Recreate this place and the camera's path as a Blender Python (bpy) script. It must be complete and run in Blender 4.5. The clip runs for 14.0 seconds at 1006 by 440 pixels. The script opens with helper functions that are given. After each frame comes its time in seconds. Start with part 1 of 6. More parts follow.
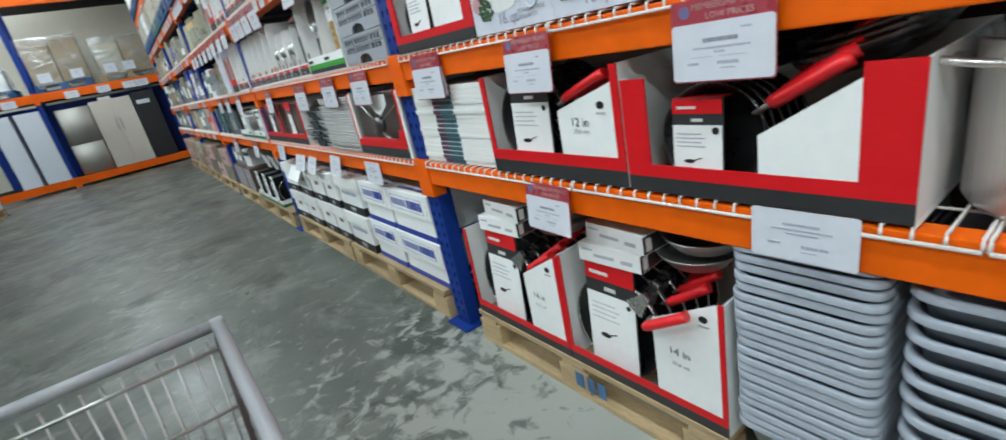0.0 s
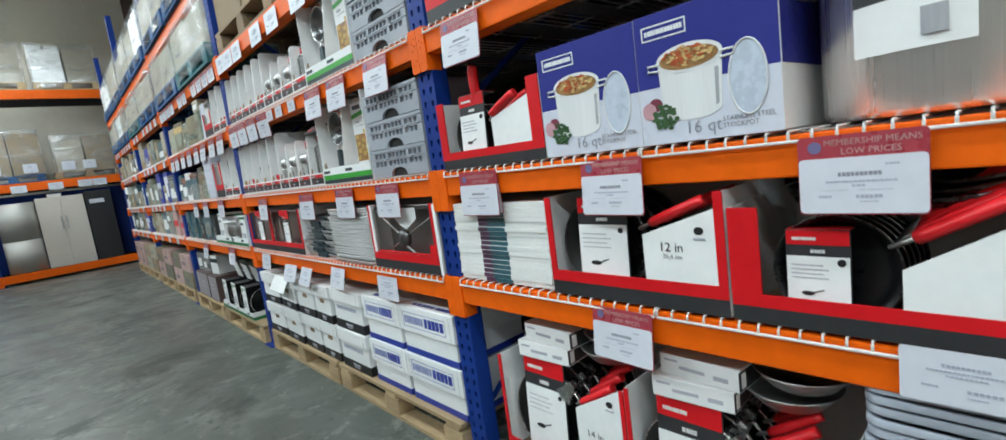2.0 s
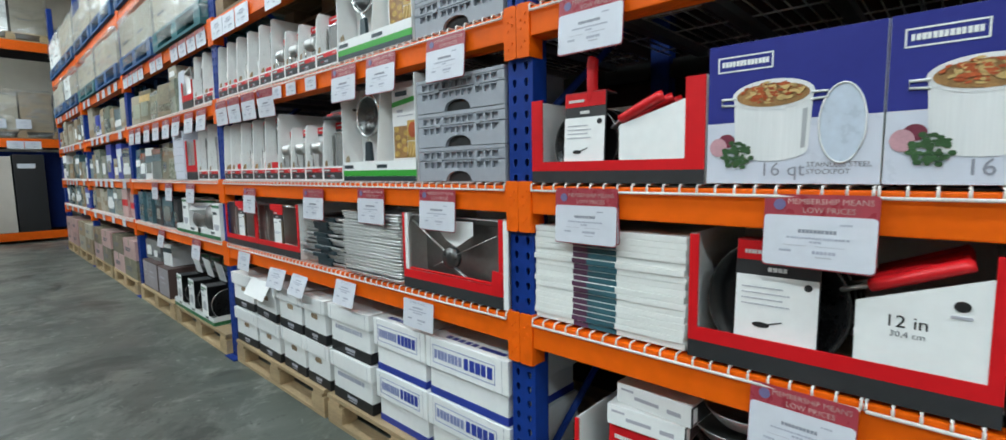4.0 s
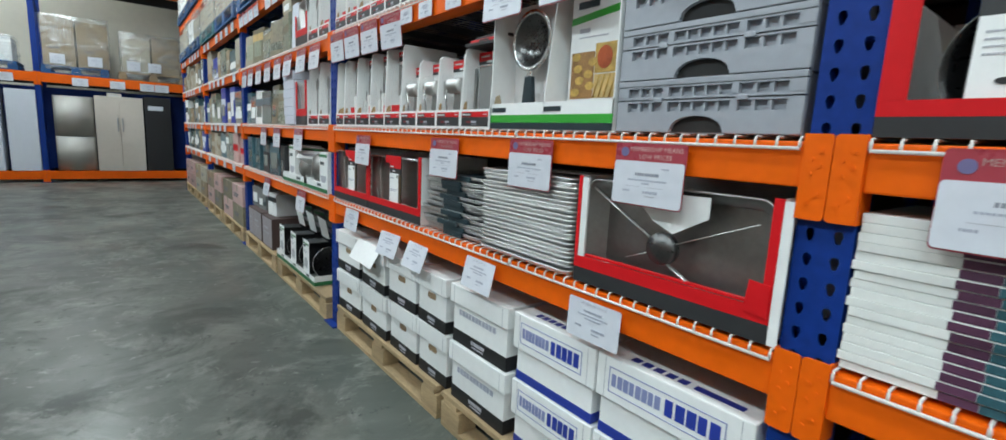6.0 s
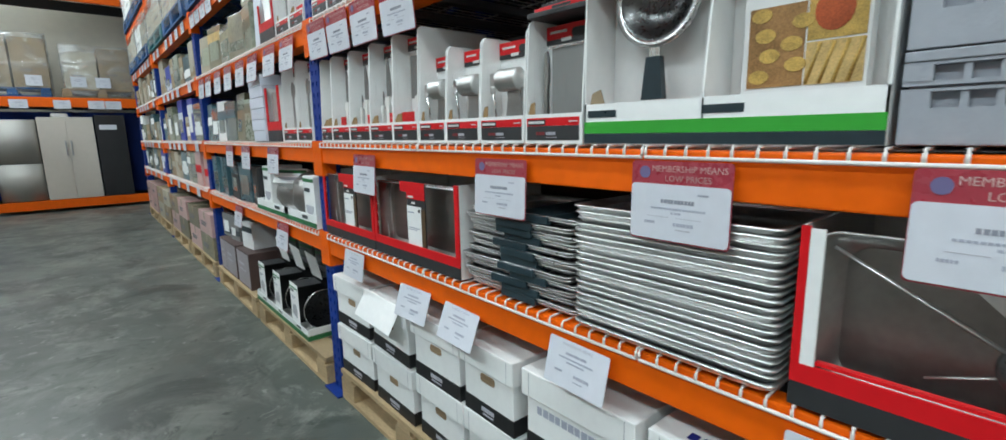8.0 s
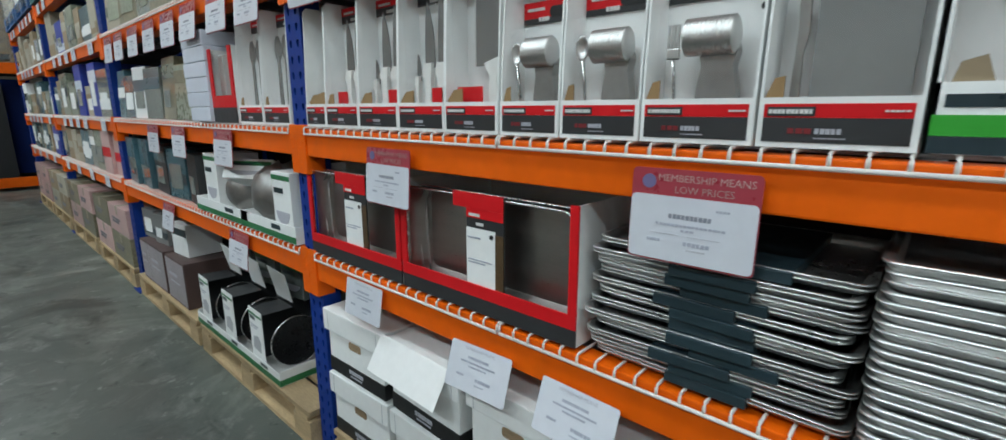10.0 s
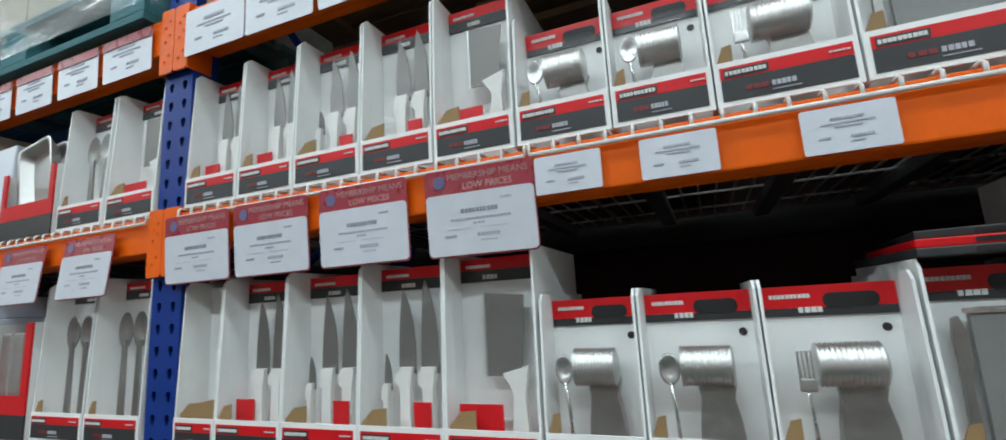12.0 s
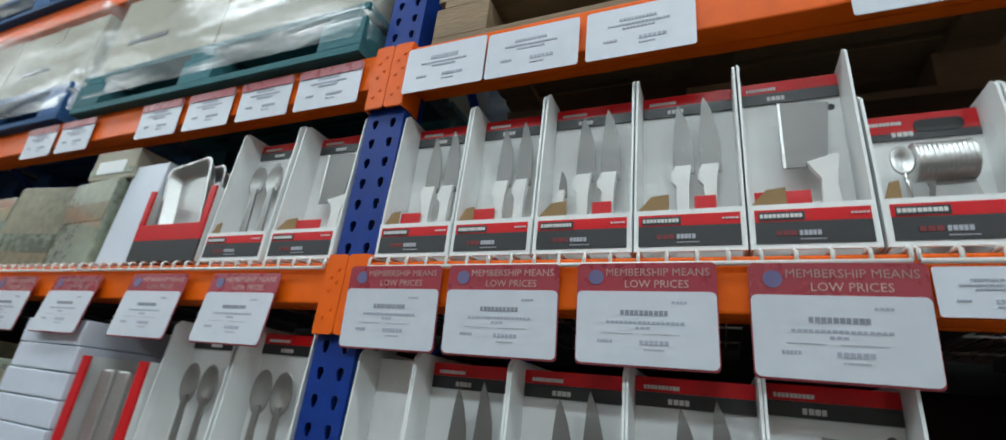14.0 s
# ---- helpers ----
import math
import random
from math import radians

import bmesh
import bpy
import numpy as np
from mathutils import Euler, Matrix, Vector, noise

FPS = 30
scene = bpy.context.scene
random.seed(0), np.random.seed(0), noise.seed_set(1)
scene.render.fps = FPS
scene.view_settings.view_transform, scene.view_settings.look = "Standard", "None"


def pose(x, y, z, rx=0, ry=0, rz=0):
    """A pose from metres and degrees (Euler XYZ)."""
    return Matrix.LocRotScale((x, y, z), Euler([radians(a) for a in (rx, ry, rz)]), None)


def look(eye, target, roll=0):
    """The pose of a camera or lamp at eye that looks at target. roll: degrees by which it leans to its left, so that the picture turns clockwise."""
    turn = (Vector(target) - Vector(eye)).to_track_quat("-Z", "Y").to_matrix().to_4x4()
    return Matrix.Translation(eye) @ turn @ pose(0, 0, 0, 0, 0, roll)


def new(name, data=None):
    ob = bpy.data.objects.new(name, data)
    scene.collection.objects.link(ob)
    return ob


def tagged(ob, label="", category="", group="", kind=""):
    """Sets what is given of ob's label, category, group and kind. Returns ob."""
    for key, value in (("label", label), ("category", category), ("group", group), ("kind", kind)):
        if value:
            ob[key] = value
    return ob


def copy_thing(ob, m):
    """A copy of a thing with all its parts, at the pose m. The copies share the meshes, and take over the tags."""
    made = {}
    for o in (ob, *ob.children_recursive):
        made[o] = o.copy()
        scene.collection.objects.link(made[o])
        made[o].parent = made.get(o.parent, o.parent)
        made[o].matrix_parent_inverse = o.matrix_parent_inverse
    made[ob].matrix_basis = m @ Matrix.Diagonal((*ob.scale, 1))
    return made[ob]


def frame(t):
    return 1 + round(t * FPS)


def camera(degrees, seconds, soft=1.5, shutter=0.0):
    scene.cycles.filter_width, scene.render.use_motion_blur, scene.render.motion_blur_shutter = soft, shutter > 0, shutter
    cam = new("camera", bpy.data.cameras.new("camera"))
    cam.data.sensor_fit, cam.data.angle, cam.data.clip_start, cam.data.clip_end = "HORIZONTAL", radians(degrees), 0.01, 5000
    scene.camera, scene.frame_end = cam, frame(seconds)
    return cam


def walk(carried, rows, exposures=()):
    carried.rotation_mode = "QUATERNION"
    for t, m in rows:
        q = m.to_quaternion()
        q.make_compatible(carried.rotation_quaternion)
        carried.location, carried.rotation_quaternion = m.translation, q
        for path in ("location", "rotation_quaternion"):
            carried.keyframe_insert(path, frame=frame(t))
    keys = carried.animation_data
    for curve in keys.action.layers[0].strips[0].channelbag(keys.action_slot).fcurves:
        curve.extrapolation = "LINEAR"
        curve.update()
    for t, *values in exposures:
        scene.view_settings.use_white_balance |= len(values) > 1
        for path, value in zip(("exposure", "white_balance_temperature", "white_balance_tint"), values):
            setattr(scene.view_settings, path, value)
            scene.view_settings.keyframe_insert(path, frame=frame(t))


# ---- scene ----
cam = camera(91.0, 14.0, soft=1.5, shutter=0.25)
PATH = [
    (0, (0.025, -0.012, 1.244), (1.082, 1.546, 0.568), -11.8),
    (0.5, (-0.057, 0.064, 1.253), (0.863, 1.74, 0.664), -9.7),
    (1, (-0.108, 0.127, 1.268), (1.035, 1.692, 0.774), -8.7),
    (1.5, (-0.188, 0.169, 1.281), (1.061, 1.674, 0.862), -10.0),
    (2, (-0.175, 0.28, 1.288), (1.15, 1.756, 1.034), -7.7),
    (2.5, (-0.166, 0.384, 1.307), (1.213, 1.821, 1.127), -2.1),
    (3, (-0.24, 0.547, 1.31), (1.228, 1.892, 1.12), -1.1),
    (5.5, (-0.146, 1.355, 1.25), (1.206, 2.806, 0.991), 0.7),
    (6, (-0.079, 1.547, 1.227), (1.14, 3.099, 0.907), 2.8),
    (6.5, (-0.056, 1.721, 1.249), (1.164, 3.259, 0.864), 1.1),
    (7, (-0.048, 1.896, 1.247), (1.217, 3.399, 0.875), -0.6),
    (7.5, (0.032, 2.072, 1.269), (1.299, 3.58, 0.924), -1.3),
    (10, (0.170, 2.960, 1.316), (1.622, 4.265, 0.880), 0.0),
    (10.5, (0.132, 3.131, 1.320), (1.702, 4.310, 0.967), -2.1),
    (11, (0.155, 3.24, 1.429), (1.875, 4.252, 1.292), -1.6),
    (11.5, (0.229, 3.336, 1.519), (1.997, 4.256, 1.693), -2.1),
    (12, (0.196, 3.427, 1.532), (2.024, 4.162, 1.875), -3.4),
    (12.5, (0.097, 3.552, 1.529), (1.811, 4.462, 2.012), -0.4),
    (13, (0.143, 3.667, 1.522), (1.801, 4.647, 2.061), 0.5),
    (13.5, (0.181, 3.801, 1.547), (1.808, 4.76, 2.205), 0.0),
    (14, (0.199, 3.919, 1.551), (1.901, 4.7, 2.254), 6.3),
]
walk(cam, [(t, look(eye, target, roll)) for t, eye, target, roll in PATH], exposures=[(0, 0.0), (2, 0.0), (3, -0.08), (5.5, -0.06), (7.5, -0.06), (10, -0.36), (10.5, -0.40), (11.5, -0.25), (13, -0.36), (14, -0.42)])
# ---- world, light, exposure ----
world = bpy.data.worlds.new("world")
scene.world = world
world.use_nodes = True
world.node_tree.nodes["Background"].inputs[0].default_value = (0.9, 0.95, 1.0, 1)
world.node_tree.nodes["Background"].inputs[1].default_value = 0.05


def strip_light(x, y, z, length, watts):
    """A long ceiling luminaire: steel tray, white diffuser and the lamp under it."""
    lamp = bpy.data.lights.new("strip_lamp", "AREA")
    lamp.shape, lamp.size, lamp.size_y, lamp.energy = "RECTANGLE", 0.5, length, watts
    lamp.color = (0.81, 0.985, 1.05)
    ob = new("strip_lamp", lamp)
    ob.matrix_world = pose(x, y, z - 0.09)
    return ob


# unseen x=-3.7 row and y=14.6 lamp, added to brighten rack and end wall
LIGHTS = [(x, y, 5.3, watts) for x, watts in ((-0.6, 42), (-3.7, 122)) for y in (-4.0, 0.0, 4.0, 8.0, 12.0)] + [(-1.2, 14.6, 5.3, 48)]
for lx, ly, lz, watts in LIGHTS:
    strip_light(lx, ly, lz, 2.4, watts)

# ---- materials ----


def mat(name, color, rough=0.5, metal=0.0, vary=0.08, scale=14.0, bump=0.0, bump_scale=60.0, stretch=(1, 1, 1), rvary=0.1, spec=0.5, coat=0.0, each=0.0):
    """A surface with colour and gloss that vary at two sizes, and fine relief. each: how much one piece differs from the next."""
    m = bpy.data.materials.new(name)
    m.use_nodes = True
    n, link = m.node_tree.nodes, m.node_tree.links.new
    b = n["Principled BSDF"]
    b.inputs["Metallic"].default_value = metal
    b.inputs["Specular IOR Level"].default_value = spec
    b.inputs["Coat Weight"].default_value = coat
    geo, mapping = n.new("ShaderNodeNewGeometry"), n.new("ShaderNodeMapping")
    mapping.inputs["Scale"].default_value = stretch
    link(geo.outputs["Position"], mapping.inputs["Vector"])
    big, fine = n.new("ShaderNodeTexNoise"), n.new("ShaderNodeTexNoise")
    big.inputs["Scale"].default_value, big.inputs["Detail"].default_value = scale * 0.3, 4
    fine.inputs["Scale"].default_value, fine.inputs["Detail"].default_value = scale * 4, 3
    link(mapping.outputs[0], big.inputs["Vector"])
    link(mapping.outputs[0], fine.inputs["Vector"])
    mix = n.new("ShaderNodeMix")
    mix.data_type = "FLOAT"
    mix.inputs[0].default_value = 0.45
    link(big.outputs[0], mix.inputs[2])
    link(fine.outputs[0], mix.inputs[3])
    ramp = n.new("ShaderNodeMapRange")
    ramp.inputs[1].default_value, ramp.inputs[2].default_value = 0.3, 0.7
    ramp.inputs[3].default_value, ramp.inputs[4].default_value = 1 - vary, 1 + vary * 0.5
    link(mix.outputs[0], ramp.inputs[0])
    value = ramp.outputs[0]
    if each:
        info, span, times = n.new("ShaderNodeObjectInfo"), n.new("ShaderNodeMapRange"), n.new("ShaderNodeMath")
        span.inputs[3].default_value, span.inputs[4].default_value = 1 - each, 1 + each
        link(info.outputs["Random"], span.inputs[0])
        times.operation = "MULTIPLY"
        link(value, times.inputs[0])
        link(span.outputs[0], times.inputs[1])
        value = times.outputs[0]
    scaled = n.new("ShaderNodeVectorMath")
    scaled.operation = "SCALE"
    scaled.inputs[0].default_value = color
    link(value, scaled.inputs["Scale"])
    link(scaled.outputs[0], b.inputs["Base Color"])
    rr = n.new("ShaderNodeMapRange")
    rr.inputs[1].default_value, rr.inputs[2].default_value = 0.3, 0.7
    rr.inputs[3].default_value, rr.inputs[4].default_value = max(rough - rvary, 0.03), min(rough + rvary, 1)
    link(mix.outputs[0], rr.inputs[0])
    link(rr.outputs[0], b.inputs["Roughness"])
    if bump:
        bn, bp = n.new("ShaderNodeTexNoise"), n.new("ShaderNodeBump")
        bn.inputs["Scale"].default_value, bn.inputs["Detail"].default_value = bump_scale, 4
        link(mapping.outputs[0], bn.inputs["Vector"])
        bp.inputs["Strength"].default_value, bp.inputs["Distance"].default_value = bump, 0.01
        link(bn.outputs[0], bp.inputs["Height"])
        link(bp.outputs[0], b.inputs["Normal"])
    return m


def concrete():
    """Power-trowelled grey-green slab with pale worn clouds, dark damp patches and speckle."""
    m = bpy.data.materials.new("floor_concrete")
    m.use_nodes = True
    n, link = m.node_tree.nodes, m.node_tree.links.new
    b = n["Principled BSDF"]
    geo = n.new("ShaderNodeNewGeometry")

    def cloud(scale, detail, low, high, rough=0.6, warp=0.0):
        t = n.new("ShaderNodeTexNoise")
        t.inputs["Scale"].default_value, t.inputs["Detail"].default_value = scale, detail
        t.inputs["Roughness"].default_value, t.inputs["Distortion"].default_value = rough, warp
        link(geo.outputs["Position"], t.inputs["Vector"])
        r = n.new("ShaderNodeMapRange")
        r.inputs[1].default_value, r.inputs[2].default_value = low, high
        link(t.outputs[0], r.inputs[0])
        return r.outputs[0]

    def blend(f, a, c):
        x = n.new("ShaderNodeMix")
        x.data_type = "RGBA"
        link(f, x.inputs[0])
        for s, v in ((x.inputs[6], a), (x.inputs[7], c)):
            if isinstance(v, tuple):
                s.default_value = (*v, 1)
            else:
                link(v, s)
        return x.outputs[2]

    base = blend(cloud(0.8, 5, 0.35, 0.65, 0.6, 0.4), (0.082, 0.098, 0.087), (0.150, 0.170, 0.150))
    base = blend(cloud(1.7, 8, 0.50, 0.66, 0.68, 0.6), base, (0.225, 0.248, 0.220))
    base = blend(cloud(3.2, 8, 0.54, 0.68, 0.72, 0.5), base, (0.27, 0.288, 0.260))
    base = blend(cloud(1.6, 7, 0.535, 0.625, 0.66, 0.8), base, (0.060, 0.072, 0.063))
    base = blend(cloud(9, 6, 0.60, 0.66, 0.66, 0.3), base, (0.066, 0.078, 0.069))
    # a paler, ragged-edged patch towards the rack beside the near bay
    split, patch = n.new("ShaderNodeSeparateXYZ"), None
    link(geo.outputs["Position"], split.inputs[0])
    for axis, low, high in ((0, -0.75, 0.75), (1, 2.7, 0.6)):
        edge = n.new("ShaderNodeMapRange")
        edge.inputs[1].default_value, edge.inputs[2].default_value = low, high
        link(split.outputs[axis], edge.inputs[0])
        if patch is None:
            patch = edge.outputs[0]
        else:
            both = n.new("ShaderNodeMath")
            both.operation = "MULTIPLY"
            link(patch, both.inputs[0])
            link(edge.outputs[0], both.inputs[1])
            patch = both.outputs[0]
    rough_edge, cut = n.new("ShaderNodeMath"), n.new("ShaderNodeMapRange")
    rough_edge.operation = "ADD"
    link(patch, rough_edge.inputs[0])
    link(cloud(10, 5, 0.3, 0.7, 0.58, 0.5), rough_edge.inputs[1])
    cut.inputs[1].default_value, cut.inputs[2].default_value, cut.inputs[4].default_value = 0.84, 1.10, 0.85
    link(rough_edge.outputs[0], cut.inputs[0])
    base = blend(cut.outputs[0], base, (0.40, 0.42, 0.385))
    link(base, b.inputs["Base Color"])
    r = n.new("ShaderNodeMapRange")
    r.inputs[3].default_value, r.inputs[4].default_value = 0.30, 0.52
    link(cloud(2.2, 7, 0.35, 0.7), r.inputs[0])
    link(r.outputs[0], b.inputs["Roughness"])
    b.inputs["Specular IOR Level"].default_value = 0.55
    bp, t = n.new("ShaderNodeBump"), n.new("ShaderNodeTexNoise")
    t.inputs["Scale"].default_value, t.inputs["Detail"].default_value = 9, 6
    link(geo.outputs["Position"], t.inputs["Vector"])
    bp.inputs["Strength"].default_value, bp.inputs["Distance"].default_value = 0.12, 0.01
    link(t.outputs[0], bp.inputs["Height"])
    link(bp.outputs[0], b.inputs["Normal"])
    return m


def film_wrap(name, share=0.3):
    """Clear stretch film: mostly see-through, with crumpled gloss and a milky veil."""
    m = bpy.data.materials.new(name)
    m.use_nodes = True
    n, link = m.node_tree.nodes, m.node_tree.links.new
    out = n["Material Output"]
    n.remove(n["Principled BSDF"])
    clear, gloss, milk = n.new("ShaderNodeBsdfTransparent"), n.new("ShaderNodeBsdfGlossy"), n.new("ShaderNodeBsdfDiffuse")
    gloss.inputs["Roughness"].default_value = 0.24
    milk.inputs["Color"].default_value = (0.62, 0.65, 0.65, 1)
    geo, wave, bp = n.new("ShaderNodeNewGeometry"), n.new("ShaderNodeTexNoise"), n.new("ShaderNodeBump")
    mapping = n.new("ShaderNodeMapping")
    mapping.inputs["Scale"].default_value = (1, 0.5, 2.2)
    link(geo.outputs["Position"], mapping.inputs["Vector"])
    wave.inputs["Scale"].default_value, wave.inputs["Detail"].default_value, wave.inputs["Distortion"].default_value = 2.4, 3, 1.0
    link(mapping.outputs[0], wave.inputs["Vector"])
    bp.inputs["Strength"].default_value, bp.inputs["Distance"].default_value = 0.3, 0.09
    link(wave.outputs[0], bp.inputs["Height"])
    link(bp.outputs[0], gloss.inputs["Normal"])
    a, c = n.new("ShaderNodeMixShader"), n.new("ShaderNodeMixShader")
    r = n.new("ShaderNodeMapRange")
    r.inputs[1].default_value, r.inputs[2].default_value = 0.42, 0.72
    r.inputs[3].default_value, r.inputs[4].default_value = share * 0.25, min(share * 1.6, 0.9)
    link(wave.outputs[0], r.inputs[0])
    a.inputs[0].default_value = 0.5
    link(milk.outputs[0], a.inputs[1])
    link(gloss.outputs[0], a.inputs[2])
    link(r.outputs[0], c.inputs[0])
    link(clear.outputs[0], c.inputs[1])
    link(a.outputs[0], c.inputs[2])
    link(c.outputs[0], out.inputs["Surface"])
    return m


def wood(name, color):
    return mat(name, color, 0.75, vary=0.35, scale=9, bump=0.25, bump_scale=30, stretch=(6, 0.8, 6), each=0.16)


ORANGE = mat("orange_paint", (0.88, 0.130, 0.002), 0.45, vary=0.14, scale=6, bump=0.03, bump_scale=90, spec=0.22)
BLUE = mat("blue_paint", (0.005, 0.037, 0.245), 0.5, vary=0.25, scale=9, bump=0.03, bump_scale=90, spec=0.25)
WIRE = mat("white_wire_coating", (0.80, 0.76, 0.72), 0.4, vary=0.15, scale=20)
GALV = mat("galvanised_steel", (0.42, 0.43, 0.44), 0.42, 0.9, vary=0.2, scale=25)
WHITE = mat("white_card", (0.85, 0.86, 0.85), 0.55, vary=0.06, scale=9, bump=0.03, bump_scale=24, each=0.03)
WHITE_IN = mat("uncoated_white_card", (0.70, 0.69, 0.67), 0.8, vary=0.08, scale=10, each=0.03)
RED = mat("red_printed_card", (0.67, 0.010, 0.015), 0.40, vary=0.10, scale=9, spec=0.3)
DARK = mat("charcoal_printed_card", (0.030, 0.031, 0.033), 0.45, vary=0.2, scale=10)
BLACK = mat("black_nonstick", (0.007, 0.007, 0.0075), 0.30, vary=0.3, scale=16, spec=0.45)
RUBBER_AND_SHADE = mat("black_rubber_and_shade", (0.02, 0.02, 0.02), 0.7, vary=0.2)
STEEL = mat("brushed_steel", (0.66, 0.655, 0.64), 0.44, 1.0, vary=0.10, scale=30, stretch=(1, 1, 14), rvary=0.1)
POTSTEEL = mat("polished_pot_steel", (0.86, 0.85, 0.83), 0.33, 0.82, vary=0.10, scale=10, stretch=(9, 9, 0.12), rvary=0.16)
SHEET = mat("satin_aluminium", (0.80, 0.80, 0.79), 0.36, 1.0, vary=0.15, scale=24, rvary=0.08)
SHEET_WORN = mat("dull_satin_aluminium", (0.70, 0.70, 0.69), 0.34, 0.95, vary=0.2, scale=20, rvary=0.1, each=0.12)
DEEP_GREEN = mat("deep_green_print", (0.022, 0.17, 0.06), 0.45, vary=0.15)
TIN_STEEL = mat("brushed_tin_steel", (0.50, 0.485, 0.46), 0.36, 1.0, vary=0.14, scale=20, stretch=(1, 1, 6), rvary=0.1)
STENCIL = mat("worn_blue_stencil_paint", (0.07, 0.17, 0.33), 0.7, vary=0.5, scale=40)
DARK_RED = mat("dim_red_print", (0.20, 0.018, 0.022), 0.45, vary=0.1)
TAN = mat("torn_tan_cardboard", (0.31, 0.19, 0.085), 0.8, vary=0.18, scale=12, bump=0.06, bump_scale=40)
PANEL = mat("pale_mauve_carton_panel", (0.34, 0.31, 0.325), 0.5, vary=0.35, scale=16)
BROWN_PHOTO = mat("printed_brown_roast", (0.11, 0.065, 0.03), 0.4, vary=0.7, scale=60)
FRIDGE = mat("fingerproof_steel", (0.50, 0.485, 0.45), 0.62, 0.7, vary=0.10, scale=8, stretch=(6, 6, 0.2))
BRIGHT = mat("bright_aluminium", (0.74, 0.74, 0.73), 0.25, 1.0, vary=0.12, scale=30, rvary=0.08)
DULL = mat("dull_aluminium", (0.38, 0.37, 0.355), 0.42, 1.0, vary=0.2, scale=14, rvary=0.1)
SILICONE = mat("red_silicone", (0.74, 0.012, 0.018), 0.42, vary=0.1, scale=20)
GREY_TUB = mat("grey_plastic_tub", (0.34, 0.37, 0.42), 0.42, vary=0.08, scale=12, bump=0.05, bump_scale=150, each=0.06)
GREY_CRATE = mat("grey_plastic_crate", (0.345, 0.365, 0.405), 0.5, vary=0.1, scale=10, bump=0.05, bump_scale=120, each=0.04)
BOARD = mat("white_polyethylene", (0.80, 0.81, 0.78), 0.42, vary=0.06, scale=20, each=0.04)
PURPLE = mat("plum_paper_band", (0.10, 0.035, 0.075), 0.5, vary=0.3, scale=30, each=0.2)
TEAL = mat("teal_paper_band", (0.035, 0.12, 0.15), 0.5, vary=0.35, scale=30, each=0.3)
SLATE = mat("dark_slate_sleeve", (0.022, 0.042, 0.052), 0.35, vary=0.25, scale=14, each=0.15)
NAVY = mat("navy_print", (0.027, 0.034, 0.235), 0.38, vary=0.08, spec=0.3)
COBALT = mat("cobalt_print", (0.02, 0.045, 0.33), 0.4, vary=0.1)
FRAME_BLUE = mat("pale_blue_outline", (0.24, 0.27, 0.48), 0.5, vary=0.06)
INK = mat("grey_ink", (0.16, 0.16, 0.18), 0.6, vary=0.1)
PALE_INK = mat("pale_grey_ink", (0.45, 0.45, 0.50), 0.6, vary=0.1)
FRAME_INK = mat("mid_grey_ink", (0.27, 0.28, 0.33), 0.6, vary=0.1)
DARKSTEEL = mat("dark_mesh_steel", (0.13, 0.13, 0.13), 0.3, 0.9, vary=0.3, scale=30)
BLACK_INK = mat("black_ink", (0.012, 0.012, 0.013), 0.5, vary=0.1)
GREEN = mat("green_print", (0.035, 0.36, 0.035), 0.42, vary=0.1)
BROWN = mat("brown_cardboard", (0.30, 0.225, 0.14), 0.8, vary=0.14, scale=8, bump=0.06, bump_scale=40, each=0.12)
KRAFT = mat("pale_cardboard", (0.40, 0.36, 0.28), 0.8, vary=0.12, scale=8, bump=0.06, bump_scale=40, each=0.12)
DARKBOX = mat("maroon_brown_carton", (0.085, 0.05, 0.045), 0.55, vary=0.2, scale=9)
FOOD_A = mat("printed_orange_food", (0.52, 0.10, 0.025), 0.4, vary=0.6, scale=70)
FOOD_B = mat("printed_pasta", (0.66, 0.46, 0.18), 0.4, vary=0.5, scale=90)
FOOD_C = mat("printed_cookie_brown", (0.38, 0.20, 0.07), 0.4, vary=0.6, scale=80)
FOOD_D = mat("printed_golden_crust", (0.62, 0.40, 0.10), 0.4, vary=0.6, scale=100)
LEAF = mat("printed_parsley", (0.035, 0.10, 0.03), 0.5, vary=0.6, scale=120)
ONION = mat("printed_onion", (0.58, 0.32, 0.36), 0.4, vary=0.2, scale=50)
ONION_DARK = mat("printed_red_onion", (0.20, 0.03, 0.06), 0.4, vary=0.3, scale=50)
PRINT_SHADE = mat("printed_grey_steel", (0.40, 0.41, 0.43), 0.35, vary=0.2, scale=7, stretch=(1, 6, 0.3))
POT_PRINT = mat("printed_pale_steel", (0.76, 0.77, 0.77), 0.35, vary=0.10, scale=7, stretch=(1, 6, 0.3))
LID_PRINT = mat("printed_glass_lid", (0.56, 0.63, 0.73), 0.3, vary=0.2, scale=12)
LILAC = mat("printed_pale_tabletop", (0.66, 0.69, 0.78), 0.35, vary=0.1, scale=5)
PINE = wood("pine_board", (0.50, 0.36, 0.20))
OLDWOOD = wood("weathered_board", (0.32, 0.22, 0.13))
BLUEWOOD = wood("blue_painted_board", (0.015, 0.085, 0.24))
GREENWOOD = wood("green_painted_board", (0.03, 0.15, 0.17))
CART = mat("grey_cart_rim", (0.40, 0.42, 0.44), 0.35, vary=0.15, scale=20)
CARTWIRE = mat("zinc_cart_wire", (0.60, 0.60, 0.58), 0.33, 0.85, vary=0.15, scale=30)
CARTPOST = mat("rusty_brown_post", (0.075, 0.05, 0.05), 0.55, vary=0.4, scale=30)
TAGRED = mat("red_price_header", (0.38, 0.045, 0.065), 0.3, vary=0.1, coat=0.3)
